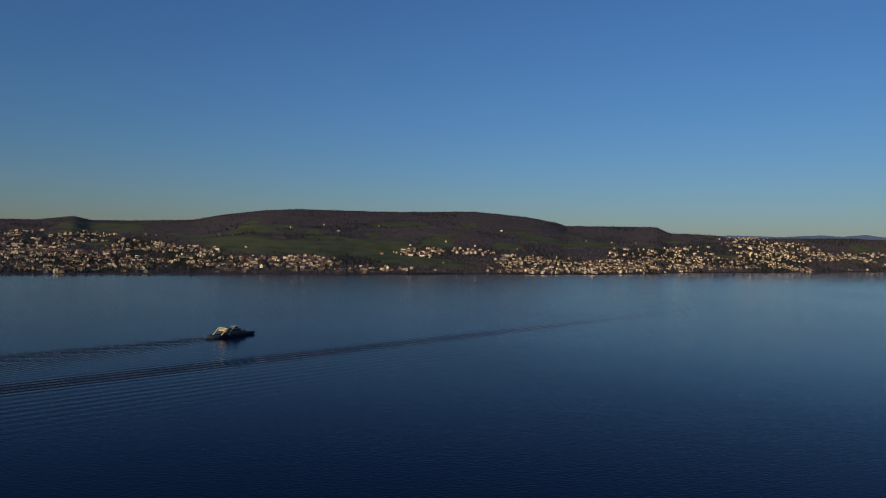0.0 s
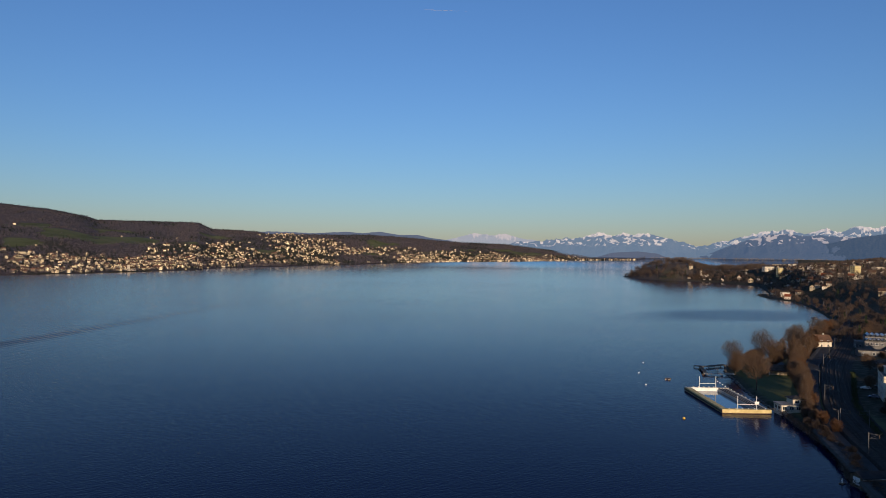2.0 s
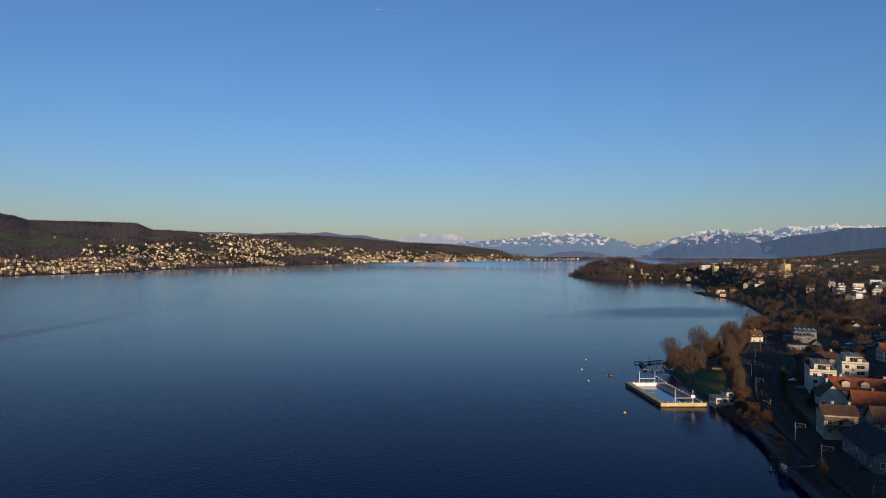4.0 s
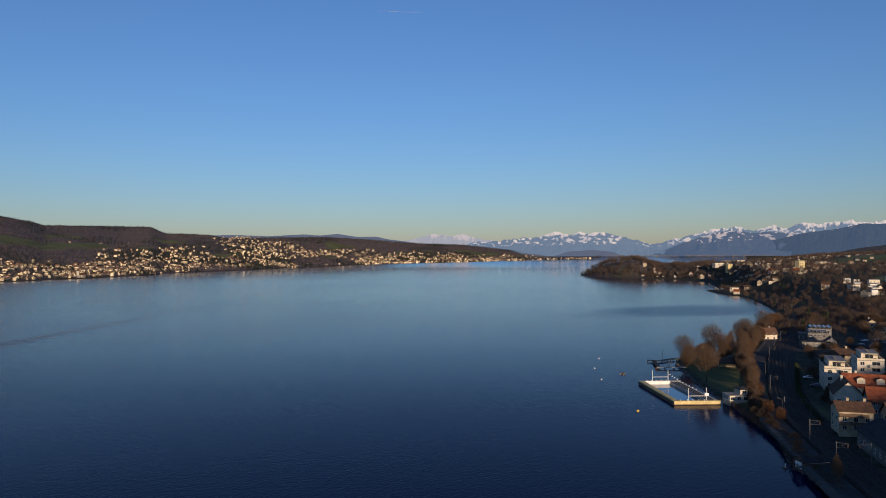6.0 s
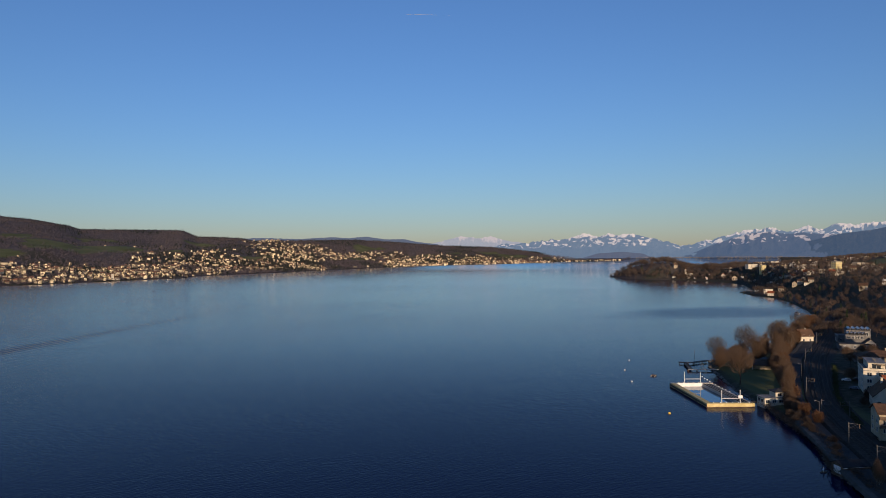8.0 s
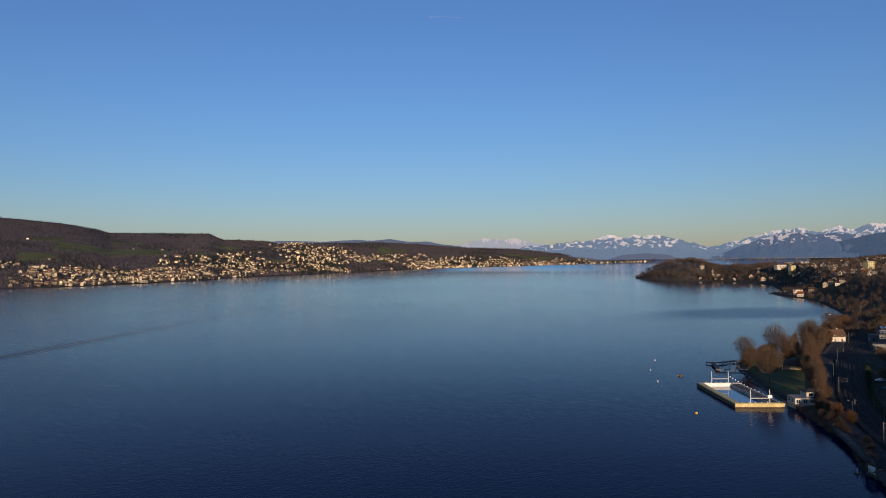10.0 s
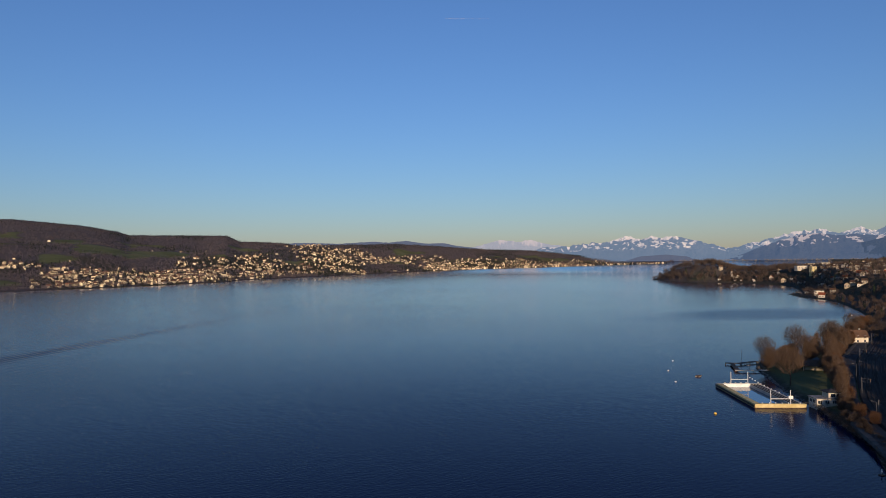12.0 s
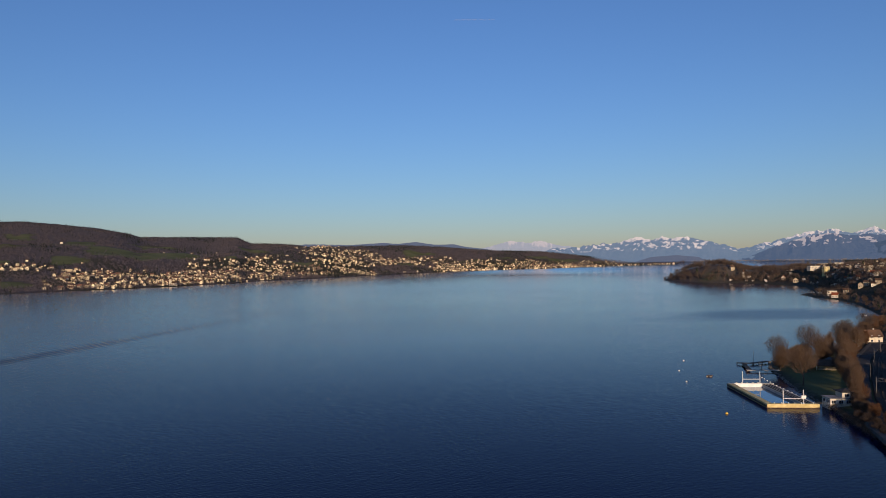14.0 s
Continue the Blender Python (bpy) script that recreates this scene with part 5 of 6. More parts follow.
TREE_KINDS = {
    "wide": bare_tree(bare_tree_meshes(1, 20, 17, 8000, M_BARK, M_TWIG_GREY, targets=230), "tall wide-crowned bare grey-brown lakeside tree"),
    "broad": bare_tree(bare_tree_meshes(2, 16, 14, 8000, M_BARK, M_TWIG, low=0.3, targets=230), "broad bare brown tree on the bathing lawn"),
    "dense": bare_tree(bare_tree_meshes(3, 11, 11, 9000, M_BARK, M_TWIG, low=0.12, targets=200), "dense bare brown tree in the lakeside park"),
    "birch": bare_tree(bare_tree_meshes(4, 16, 7.5, 7500, M_BIRCH, M_TWIG, low=0.15, squeeze=0.45), "slender birch with white trunk and russet twigs", "birch_tree"),
    "russet": bare_tree(bare_tree_meshes(5, 9, 7.5, 6500, M_BARK, M_TWIG_RED, low=0.1), "small russet bare tree beside the road"),
    "shrub": bare_tree(bare_tree_meshes(6, 4.5, 5.5, 4500, M_BARK, M_BANKWOODS, low=0.03, targets=140, twig_len=0.8), "low brown leafless shrub on the bank", "shrub"),
}
TREES_PARK = [("wide", 362, 212, 0.8), ("wide", 397, 214, 0.98), ("dense", 352, 203, 1), ("dense", 343, 199, 0.85), ("dense", 362, 201, 0.95),
            ("dense", 372, 205, 0.9), ("broad", 310, 169.2, 1.12), ("dense", 385, 209, 0.85), ("birch", 415, 204, 0.95), ("birch", 404, 196, 0.9),
            ("birch", 340, 163, 0.7), ("dense", 352, 170, 0.8), ("russet", 366, 176, 0.9), ("dense", 380, 186, 0.9), ("dense", 392, 190, 0.8),
            ("dense", 371, 192, 0.9), ("dense", 379, 195, 0.95), ("dense", 356, 176, 0.75), ("birch", 371, 181, 0.8), ("dense", 388, 201, 0.9),
            ("broad", 345, 168, 0.65)]
TREES_SHORE = [("wide", 430, 211, 1), ("birch", 423, 200, 1.05), ("wide", 441, 216, 0.9), ("dense", 455, 214, 1), ("dense", 468, 228, 1), ("wide", 478, 232, 0.85),
            ("dense", 492, 236, 0.9), ("dense", 520, 241, 1.05), ("wide", 535, 246, 0.9), ("russet", 548, 248, 1.2), ("dense", 560, 254, 1.1),
            ("russet", 575, 258, 1.3), ("russet", 590, 263, 1.2), ("dense", 605, 266, 0.9), ("russet", 480, 222, 1), ("dense", 610, 200, 0.9),
            ("dense", 530, 205, 0.7), ("dense", 545, 215, 0.8), ("dense", 560, 222, 0.8), ("dense", 585, 230, 0.8), ("dense", 612, 240, 0.9)]
TREES_BANK = [("birch", 301, 142, 0.95), ("birch", 294, 139, 0.85), ("birch", 307, 147, 0.8), ("russet", 287, 134, 0.9), ("shrub", 280, 132, 1),
            ("shrub", 272, 128, 1), ("dense", 318, 152, 0.8), ("dense", 330, 159, 0.8), ("russet", 265, 118.5, 0.65), ("shrub", 260, 118, 0.8),
            ("birch", 199.5, 69.5, 0.42), ("birch", 202, 71, 0.45), ("shrub", 247, 108, 0.6), ("shrub", 240, 101.5, 0.5), ("birch", 283, 133.5, 0.7),
            ("dense", 276.5, 128.5, 0.5), ("dense", 270, 124, 0.45), ("shrub", 255, 113.5, 0.7), ("shrub", 249, 109.5, 0.7), ("birch", 291, 138, 0.8),
            ("dense", 312, 149, 0.75), ("birch", 322, 155, 0.85), ("dense", 279, 130.5, 0.55), ("shrub", 262, 122.5, 0.8), ("shrub", 255.5, 117.5, 0.8),
            ("shrub", 248, 110.5, 0.8), ("shrub", 243, 106, 0.75), ("russet", 257, 110.5, 0.6)]
TREES_BANK_INLAND = [("shrub", 235, 96, 0.7), ("shrub", 227, 91.5, 0.65), ("shrub", 220, 89, 0.6), ("shrub", 205.5, 77.5, 0.5), ("shrub", 196, 71, 0.6)]
TREES_GARDENS = [("shrub", 318, 116, 0.8), ("shrub", 309, 113, 0.9), ("shrub", 299, 111, 0.7), ("shrub", 277, 96, 0.8), ("shrub", 268, 92, 0.7),
            ("shrub", 346, 127, 0.9), ("dense", 351, 129, 0.5), ("shrub", 352, 105, 1.1), ("dense", 383, 122, 0.7), ("dense", 404, 127, 0.7),
            ("dense", 420, 138, 0.6), ("shrub", 431, 150, 1.2), ("dense", 447, 168, 0.5), ("dense", 480, 165, 0.5), ("broad", 556, 182, 0.6),
            ("dense", 545, 178, 0.7), ("dense", 371, 138, 0.75), ("broad", 385, 150, 0.6), ("dense", 402, 146, 0.75), ("wide", 452, 140, 0.7),
            ("dense", 440, 137, 0.7), ("dense", 590, 184, 1), ("broad", 598, 190, 0.8), ("dense", 345, 134, 0.6), ("dense", 425, 168, 0.55),
            ("dense", 440, 160, 0.6)]
_turns = random.Random(4)
TREES_ROAD = [(("birch", "russet", "birch", "dense")[i % 4], p.x + _turns.uniform(-2, 2), p.y + _turns.uniform(-1.5, 1.5), _turns.uniform(0.55, 0.85))
              for i, p in enumerate(offset_line(resample([tuple(q) for q in CENTRE], 8.0), 17.5)) if 335 < p.x < 520]
_first = set()
for kind_name, x, y, sc in TREES_ROAD + TREES_PARK + TREES_SHORE + TREES_BANK + TREES_BANK_INLAND + TREES_GARDENS:
    src = TREE_KINDS[kind_name]
    m = pose(x, y, ground_at(x, y), 0, 0, _turns.uniform(0, 360))
    if kind_name not in _first and sc == 1.0:
        _first.add(kind_name)
        src.matrix_basis = m
    else:
        c = copy_thing(src, m)
        c.scale = (sc, sc, sc)
for kind_name, (x, y) in {"wide": (448, 224), "broad": (375, 196), "dense": (500, 243), "birch": (388, 197), "russet": (630, 276), "shrub": (290, 138)}.items():
    if kind_name not in _first:
        TREE_KINDS[kind_name].matrix_basis = pose(x, y, ground_at(x, y))


# hedges along the bank
def hedge(name, line, height, depth, material, label, seed):
    rng = np.random.default_rng(seed)
    V = []
    row = resample(line, 0.35)
    base = np.maximum(land(np.array([p.x for p in row]), np.array([p.y for p in row]))[0], 0.2)
    for p, low in zip(row, base):
        for _ in range(16):
            c = np.array([p.x + rng.normal() * depth, p.y + rng.normal() * depth, 0])
            c[2] = low + rng.uniform(0, 1) ** 0.8 * height
            d, s = rng.normal(size=3), rng.normal(size=3)
            d /= np.linalg.norm(d)
            s = np.cross(d, s / np.linalg.norm(s))
            V.append([c - s * 0.1, c + s * 0.1, c + d * 0.7])
    V = np.array(V).reshape(-1, 3)
    return tagged(new(name, mesh_np(name, V, np.arange(len(V)).reshape(-1, 3), material)), label, "hedge", kind="stuff")


hedge("bank_scrub", [(206, 83), (222, 93), (236, 102), (249, 115), (268, 132), (281, 144)], 2.0, 0.8, M_BANKWOODS, "dark leafless scrub along the stone bank", 1)
hedge("bank_scrub", [(192, 65.5), (201, 74), (210, 82), (224, 91.5), (238, 100.5), (251, 113), (264, 125)], 2.6, 1.1, M_BANKWOODS, "tangled brown bushes above the stone bank", 5)
hedge("rail_hedge", [(262, 98), (285, 112), (310, 126), (345, 141), (380, 156)], 1.7, 0.6, M_HEDGE, "dark evergreen hedge beside the railway", 3)


def stones():
    rng = random.Random(9)
    me = []
    for k in range(4):
        bm = bmesh.new()
        bmesh.ops.create_icosphere(bm, subdivisions=1, radius=0.5)
        for v in bm.verts:
            v.co *= rng.uniform(0.75, 1.2)
            v.co.z *= 0.6
        me.append(mesh_bm("stone", bm, M_STONE))
    bank = thing("stone_bank", pose(0, 0, 0), "bank of grey boulders along the shore", "stone bank")
    line = [p for p in SHORE if 180 < p[0] < 400]
    for i, p in enumerate(resample(line, 1.05)):
        ob = new("stone", me[i % 4])
        ob.parent = bank
        s = rng.uniform(0.8, 1.8)
        ob.matrix_basis = pose(p.x + rng.uniform(-0.6, 0.6), p.y + rng.uniform(-0.6, 0.6), rng.uniform(0.0, 0.35), 0, 0, rng.uniform(0, 360)) @ Matrix.Diagonal((s, s, s, 1))


stones()

# ---- houses near the railway ----
R = 27  # the street grid's turn
house(303, 104.5, R, 15, 10, 4.4, 4.8, M_WHITE, M_TILE_BROWN, "white gabled house with dark tiled roof in evening shade", "lb", 1, z=3.6, name="gabled_house")
wing = house(320.7, 95, R - 90, 32, 11, 4.8, 4.4, M_WHITE, M_TILE, "long white row house with red clay tile roof and dormers", "fl", 1, z=4.2, name="row_house", chimneys=3)
for k in (-10, -3, 6):
    d = part("dormer", gable_walls(2.2, 3.0, 1.9, 0.6), M_WHITE, wing)
    d.matrix_basis = pose(k, -3.4, 6.0, 0, 0, 90)
    part("dormer_roof", gable_roof(2.2, 3.0, 1.9, 0.6, 0.25, 0.12), M_TILE, d)
house(287.5, 86, R - 90, 11, 12, 5.0, 4.4, M_GREY, M_TILE, "house with broad orange clay tile roof", "fl", 2, z=4.5, chimneys=1)
chalet = house(256.2, 86, R - 82, 10.5, 9.5, 7.2, 2.3, M_CREAM, M_TILE_BROWN, "cream three-storey house with wooden balconies and brown roof", "fl", 2, z=3.6, name="chalet", chimneys=2)
for zz in (2.9, 5.6):
    b = part("balcony", boxes((-5.5, 3.5, -6.5, -5.25, zz - 0.15, zz), (-5.5, 3.5, -6.5, -6.42, zz + 0.08, zz + 1.0)), M_WOOD, chalet)
house(264, 72, R - 84, 12, 11, 5.4, 4.2, M_CREAM, M_TILE_BROWN, "house with weathered orange-brown tiled roof", "fl", 2, z=4)
house(272, 60, R - 84, 13, 10, 5.6, 4.2, M_GREY, M_TILE, "house with orange clay roof beside the warehouse", "fl", 2, z=4)
house(235.5, 66, 36, 27, 14, 4.5, 3.6, M_GREY, M_SLATE, "long grey warehouse with dark slate gable roof", "lb", 1, z=3, name="warehouse", chimneys=0, gap=4.2)
house(390, 138, R - 90, 19, 12, 5.6, 3.2, M_CREAM, M_TILE_BROWN, "low cream house with brown hipped roof", "fl", 1, "hip", chimneys=1)
house(439, 121, R - 80, 13, 10, 5.8, 3.8, M_WHITE, M_TILE, "white house with red-brown tiled roof", "fl", 2)
house(489.5, 221.5, R - 60, 9.5, 7, 4.6, 3.8, M_WHITE, M_TILE_BROWN, "cream gabled lakeside villa with steep brown roof", "flr", 2, z=2.2, name="villa")
house(488, 228, R, 9, 6, 4.4, 3.6, M_CREAM, M_TILE_BROWN, "cream gabled wing of the lakeside villa", "lb", 2, z=2.2, name="villa", chimneys=0)
house(577, 184.5, R, 10, 10, 5.0, 3.6, M_CREAM, M_TILE_BROWN, "cream gabled house on the slope", "lf", 2)
house(568, 168, R - 84, 16, 9, 4.6, 2.6, M_CREAM, M_TILE_BROWN, "long low cream house above the car park", "fl", 1)
house(504, 200, R - 84, 12, 9, 4.4, 0, M_GREY, M_GRAVEL, "low grey flat-roofed station building", "fl", 1, "flat", name="station_building", chimneys=0)
house(467, 181, R - 84, 17, 8, 3.2, 0, M_GREY, M_SLATE, "low dark flat-roofed shed", "f", 1, "flat", name="shed", chimneys=0, gap=5)
house(475, 174.5, R, 8, 6, 3.2, 2.6, M_WHITE, M_TILE_BROWN, "small white gabled shed", "l", 1, name="shed", chimneys=0)
house(412, 155, R, 12, 8, 2.8, 0, M_GREY, M_GRAVEL, "row of low flat-roofed garages", "l", 1, "flat", name="garage", chimneys=0)


def apartment_house(x, y, rz, L, W, storeys, label, z):
    """Stepped white block: a lower front with roof terraces and a set-back attic."""
    fh = 2.9
    h = storeys * fh
    ob = thing("apartment_house", pose(x, y, z, 0, 0, rz), label, "apartment house", "white apartment houses")
    part("wall", boxes((-L / 2, L / 2, -W / 2, W / 2, -1, h)), M_WHITE, ob)
    part("wall", boxes((-L / 2 + 4.0, L / 2, -W / 2 + 2, W / 2 - 2.2, h + 0.3, h + 3.0)), M_WHITE, ob)
    part("roof", boxes((-L / 2 - 0.05, L / 2 + 0.05, -W / 2 - 0.05, W / 2 + 0.05, h + 0.004, h + 0.3)), M_GRAVEL, ob)
    part("roof", boxes((-L / 2 + 3.0, L / 2 + 0.3, -W / 2 + 1.6, W / 2 - 1.8, h + 3.004, h + 3.3), bevel=0.03), M_GRAVEL, ob)
    part("parapet", boxes((-L / 2 - 0.06, -L / 2 + 0.1, -W / 2, W / 2, h + 0.3, h + 1.2), (-L / 2 + 0.1, L / 2, W / 2 - 0.1, W / 2 + 0.06, h + 0.3, h + 1.2), (-L / 2 + 0.1, L / 2, -W / 2 - 0.06, -W / 2 + 0.1, h + 0.3, h + 1.2)), M_WHITE, ob)
    for k in range(storeys):
        zz = k * fh
        part("balcony", boxes((-L / 2 - 1.5, -L / 2 - 0.003, -W / 2 + 0.8, -W / 2 + W * 0.55, zz + 0.1, zz + 0.3), (-L / 2 - 1.5, -L / 2 - 1.4, -W / 2 + 0.8, -W / 2 + W * 0.55, zz + 0.3, zz + 1.2)), M_WHITE, ob)
        window(ob, -L / 2, -W / 2 + W * 0.3, zz + 0.4, -90, 3.2, 2.1)
        window(ob, -L / 2, W / 2 - 2.2, zz + 0.9, -90, 1.6, 1.4)
        for i in range(4):
            window(ob, -L / 2 + 2 + i * (L - 4) / 3, W / 2, zz + 0.9, 180, 1.6, 1.4)
    window(ob, -L / 2 + 4.0, 0, h + 0.5, -90, 3.2, 2.1)
    for i in range(5):
        yy = -W / 2 + 0.9 + i * (W - 2.4) / 4
        part("planter", boxes((-L / 2 + 0.4, -L / 2 + 1.3, yy, yy + 1.3, h + 0.303, h + 0.8 + 0.5 * (i % 2)), bevel=0.08), M_HEDGE if i % 2 else M_WOOD, ob)
    part("awning", boxes((-L / 2 + 1.8, -L / 2 + 3.9, -W / 2 + 2.2, 0.4, h + 2.45, h + 2.6)), M_WOOD, ob, "brown terrace awning")
    for i in range(3):
        part("roof_vent", boxes((i * 3 - 2, i * 3 - 1.3, -0.4, 0.4, h + 3.3, h + 4.0), bevel=0.05), M_STEEL, ob)
    return ob


apartment_house(331.4, 119.1, R, 20, 10.5, 3, "white stepped apartment house with roof terraces", 4.6)
apartment_house(362.4, 116.2, R, 18, 11, 3, "white stepped apartment house with wide balconies", 5.2)


def saw_roof_building(x, y, z, rz):
    ob = thing("workshop_building", pose(x, y, z, 0, 0, rz), "grey building with striped saw-tooth roof lights", "workshop")
    for (x0, x1, y0, y1, h) in ((-8, 8, -7, 7, 6.6), (-15, -8.003, -3, 8, 4.4)):
        part("wall", boxes((x0, x1, y0, y1, -1, h)), M_GREY, ob)
        n = 5
        for i in range(n):
            ya, yb = y0 + (y1 - y0) * i / n, y0 + (y1 - y0) * (i + 1) / n
            bm = bmesh.new()
            v = [bm.verts.new(p) for p in ((x0, ya, h + 0.003), (x1, ya, h + 0.003), (x1, yb - 0.05, h + 0.003), (x0, yb - 0.05, h + 0.003), (x0, ya, h + 1.7), (x1, ya, h + 1.7))]
            for f in ((0, 1, 2, 3), (0, 1, 5, 4), (4, 5, 2, 3), (0, 4, 3), (1, 5, 2)):
                bm.faces.new([v[k] for k in f])
            rf = part("roof_light", bm, M_SLATE, ob)
            strip = bmesh.new()
            quad = [(px, ya + (yb - 0.05 - ya) * k, h + 0.003 + 1.7 * (1 - k)) for px, k in ((x0 + 0.4, 0.12), (x1 - 0.4, 0.12), (x1 - 0.4, 0.6), (x0 + 0.4, 0.6))]
            lo = [strip.verts.new((px, py, pz + 0.004)) for px, py, pz in quad]
            hi = [strip.verts.new((px, py, pz + 0.07)) for px, py, pz in quad]
            strip.faces.new(lo[::-1])
            strip.faces.new(hi)
            for k in range(4):
                strip.faces.new((lo[k], lo[(k + 1) % 4], hi[(k + 1) % 4], hi[k]))
            part("skylight", strip, M_BUOY, rf, "white skylight strip")
            part("pane", boxes((x0 + 0.3, x1 - 0.3, ya - 0.06, ya - 0.004, h + 0.3, h + 1.55)), M_BUOY, rf, "pale glazed roof light")
    facade(ob, 16, 14, 1, 4.2, "l", 3.5, 2.2, 2.0, 3.4)
    for i in range(4):
        window(ob, -6 + i * 4, -7, 3.4, 0, 2.2, 2.0)
        window(ob, -15, -1.5 + i * 2.6, 1.9, -90, 1.6, 1.4)
    return ob


saw_roof_building(503.9, 193.2, 5.5, R)


# ---- cars ----
def car(white=False):
    ob = thing("parked_car", pose(0, 0, 0), "white car parked on dark asphalt" if white else "dark blue-grey car parked on asphalt", "car", "parked cars")
    bm = bmesh.new()
    prof = [(-2.1, 0.35), (-2.15, 0.8), (-1.9, 0.95), (-1.3, 1.42), (0.4, 1.45), (1.1, 1.0), (2.0, 0.85), (2.15, 0.55), (2.1, 0.35)]
    sides = [[bm.verts.new((px, s * (0.86 if pz < 1.1 else 0.7), pz)) for px, pz in prof] for s in (-1, 1)]
    bm.faces.new(sides[0])
    bm.faces.new(sides[1][::-1])
    for i in range(len(prof)):
        j = (i + 1) % len(prof)
        bm.faces.new((sides[0][i], sides[0][j], sides[1][j], sides[1][i]))
    part("body", bm, M_CARWHITE if white else M_CAR, ob)
    part("windscreen", boxes((0.62, 0.9, -0.66, 0.66, 1.02, 1.35)), M_GLASS, ob)
    part("rear_window", boxes((-1.75, -1.4, -0.66, 0.66, 1.02, 1.32)), M_GLASS, ob)
    part("side_window", boxes((-1.2, 0.5, -0.83, 0.83, 1.02, 1.3)), M_GLASS, ob)
    for wx in (-1.3, 1.3):
        for wy in (-0.8, 0.8):
            part("wheel", tubes(((wx, wy - 0.1, 0.32), (wx, wy + 0.1, 0.32), 0.32), sides=10), M_RUBBER, ob)
    return ob


_cars = [car(False), car(True)]
_spots = [(486, 152, 0), (492, 148, 0), (505, 157, 1), (510, 149, 0), (517, 156, 0), (523, 148, 0), (530, 155, 0), (536, 148, 1), (541, 155, 0), (548, 148, 0), (553, 154, 0), (560, 151, 0), (475, 157, 0),
          (345, 136, 1), (349, 133.5, 0), (560, 186, 0), (600, 196, 0), (640, 206.5, 1), (328, 126, 0), (500, 163, 1)]
_cset = set()
for i, (x, y, w) in enumerate(_spots):
    zz = ground_at(x, y)
    if 470 <= x <= 566 and 142 <= y <= 161:
        zz = float(np.interp(x, [p.x for p in _lt], _lz)) + 0.01
    elif y > 160 and x > 495:
        zz = float(np.interp(x, [p.x for p in _st[4:]], _sz[4:])) + 0.01
    m = pose(x, y, zz, 0, 0, R + (90 if i % 3 else 78) if x < 566 else R - 10)
    if w not in _cset:
        _cset.add(w)
        _cars[w].matrix_basis = m
    else:
        copy_thing(_cars[w], m)

# ---- bathing place ----
M_GALV = surface("white_painted_steel", (0.42, 0.42, 0.4), (0.6, 0.6, 0.58), 1.5, 0.5, 0.0)
POOL = pose(258.7, 155.4, 0, 0, 0, -38)     # its lakeward near corner; x along the near edge, y away

M_POOLWATER = surface("basin_water", (0.03, 0.07, 0.13), (0.05, 0.1, 0.17), 0.1, 0.04, 0.05, spec=0.5)


def lido():
    ob = thing("lake_pool", POOL, "concrete lake swimming basin with timber-edged deck", "swimming pool")
    W, L, top = 20.0, 47.0, 1.65
    part("near_wall", boxes((0, W, 0, 2.2, -3, top), bevel=0.04), M_POOLWALL, ob)
    part("lake_wall", boxes((0, 2.4, 2.203, L - 2.003, -3, top), bevel=0.04), M_POOLWALL, ob)
    part("far_wall", boxes((0, W, L - 2, L, -3, top), bevel=0.04), M_CONCRETE, ob)
    part("land_wall", boxes((W - 5.0, W, 2.203, L - 2.003, -3, top - 0.35), bevel=0.04), M_CONCRETE, ob)
    part("fender_beam", boxes((-0.18, -0.004, -0.18, L, 0.25, 1.1)), M_WOOD, ob, "dark timber fender beam")
    part("fender_beam", boxes((-0.18, W + 0.1, -0.2, -0.004, 0.05, 0.28)), M_WOOD, ob, "dark timber fender beam")
    part("end_lining", boxes((2.45, W - 5.05, L - 2.06, L - 2.004, -1.5, top + 0.12)), M_POOLWHITE, ob, "white painted end wall with start marks")
    part("end_lining", boxes((2.404, 2.46, L - 8, L - 2.07, -1.5, top + 0.1)), M_POOLWHITE, ob, "white painted side return")
    part("pool_water", boxes((2.47, W - 5.06, 2.21, L - 2.07, -1.2, 0.12)), M_POOLWATER, ob, "calm pale blue basin water")
    for i in range(5):
        part("starting_block", boxes((3.4 + i * 2.4, 4.0 + i * 2.4, L - 1.7, L - 1.1, top + 0.003, top + 0.55), bevel=0.03), M_CONCRETE, ob)
    for x in (3.2, 6.0, 8.5, 11.0, 13.5, 18.0):
        part("bollard", tubes(((x, 1.1, top), (x, 1.1, top + 0.45), 0.16), sides=8), M_BUOY, ob)
    for k in range(3):
        part("deck_step", boxes((W - 4.6 + k * 1.3, W - 4.2 + k * 1.3, 2.4, L - 2.2, top - 0.345, top - 0.1)), M_PAVE, ob)
    return ob


lido()


def goal_frame(y, box_on):
    ob = thing("steel_gantry", POOL @ pose(0, y, 1.652), "white steel post gantry over the pool edge", "gantry", "pool gantries")
    for x in (6.6, 14.3):
        part("post", tubes(((x, 0, 0), (x, 0, 5.4), 0.2, 0.17), sides=10), M_GALV, ob)
        part("base_plate", boxes((x - 0.35, x + 0.35, -0.35, 0.35, 0.002, 0.08)), M_GALV, ob)
    part("crossbar", tubes(((6.6, 0, 1.9), (14.3, 0, 1.9), 0.17), sides=8), M_GALV, ob)
    if box_on:
        part("sign_box", boxes((13.4, 15.2, -0.45, -0.22, 2.0, 3.2), bevel=0.03), M_BUOY, ob, "white square board")
    return ob


goal_frame(1.1, True)
goal_frame(46.0, False)


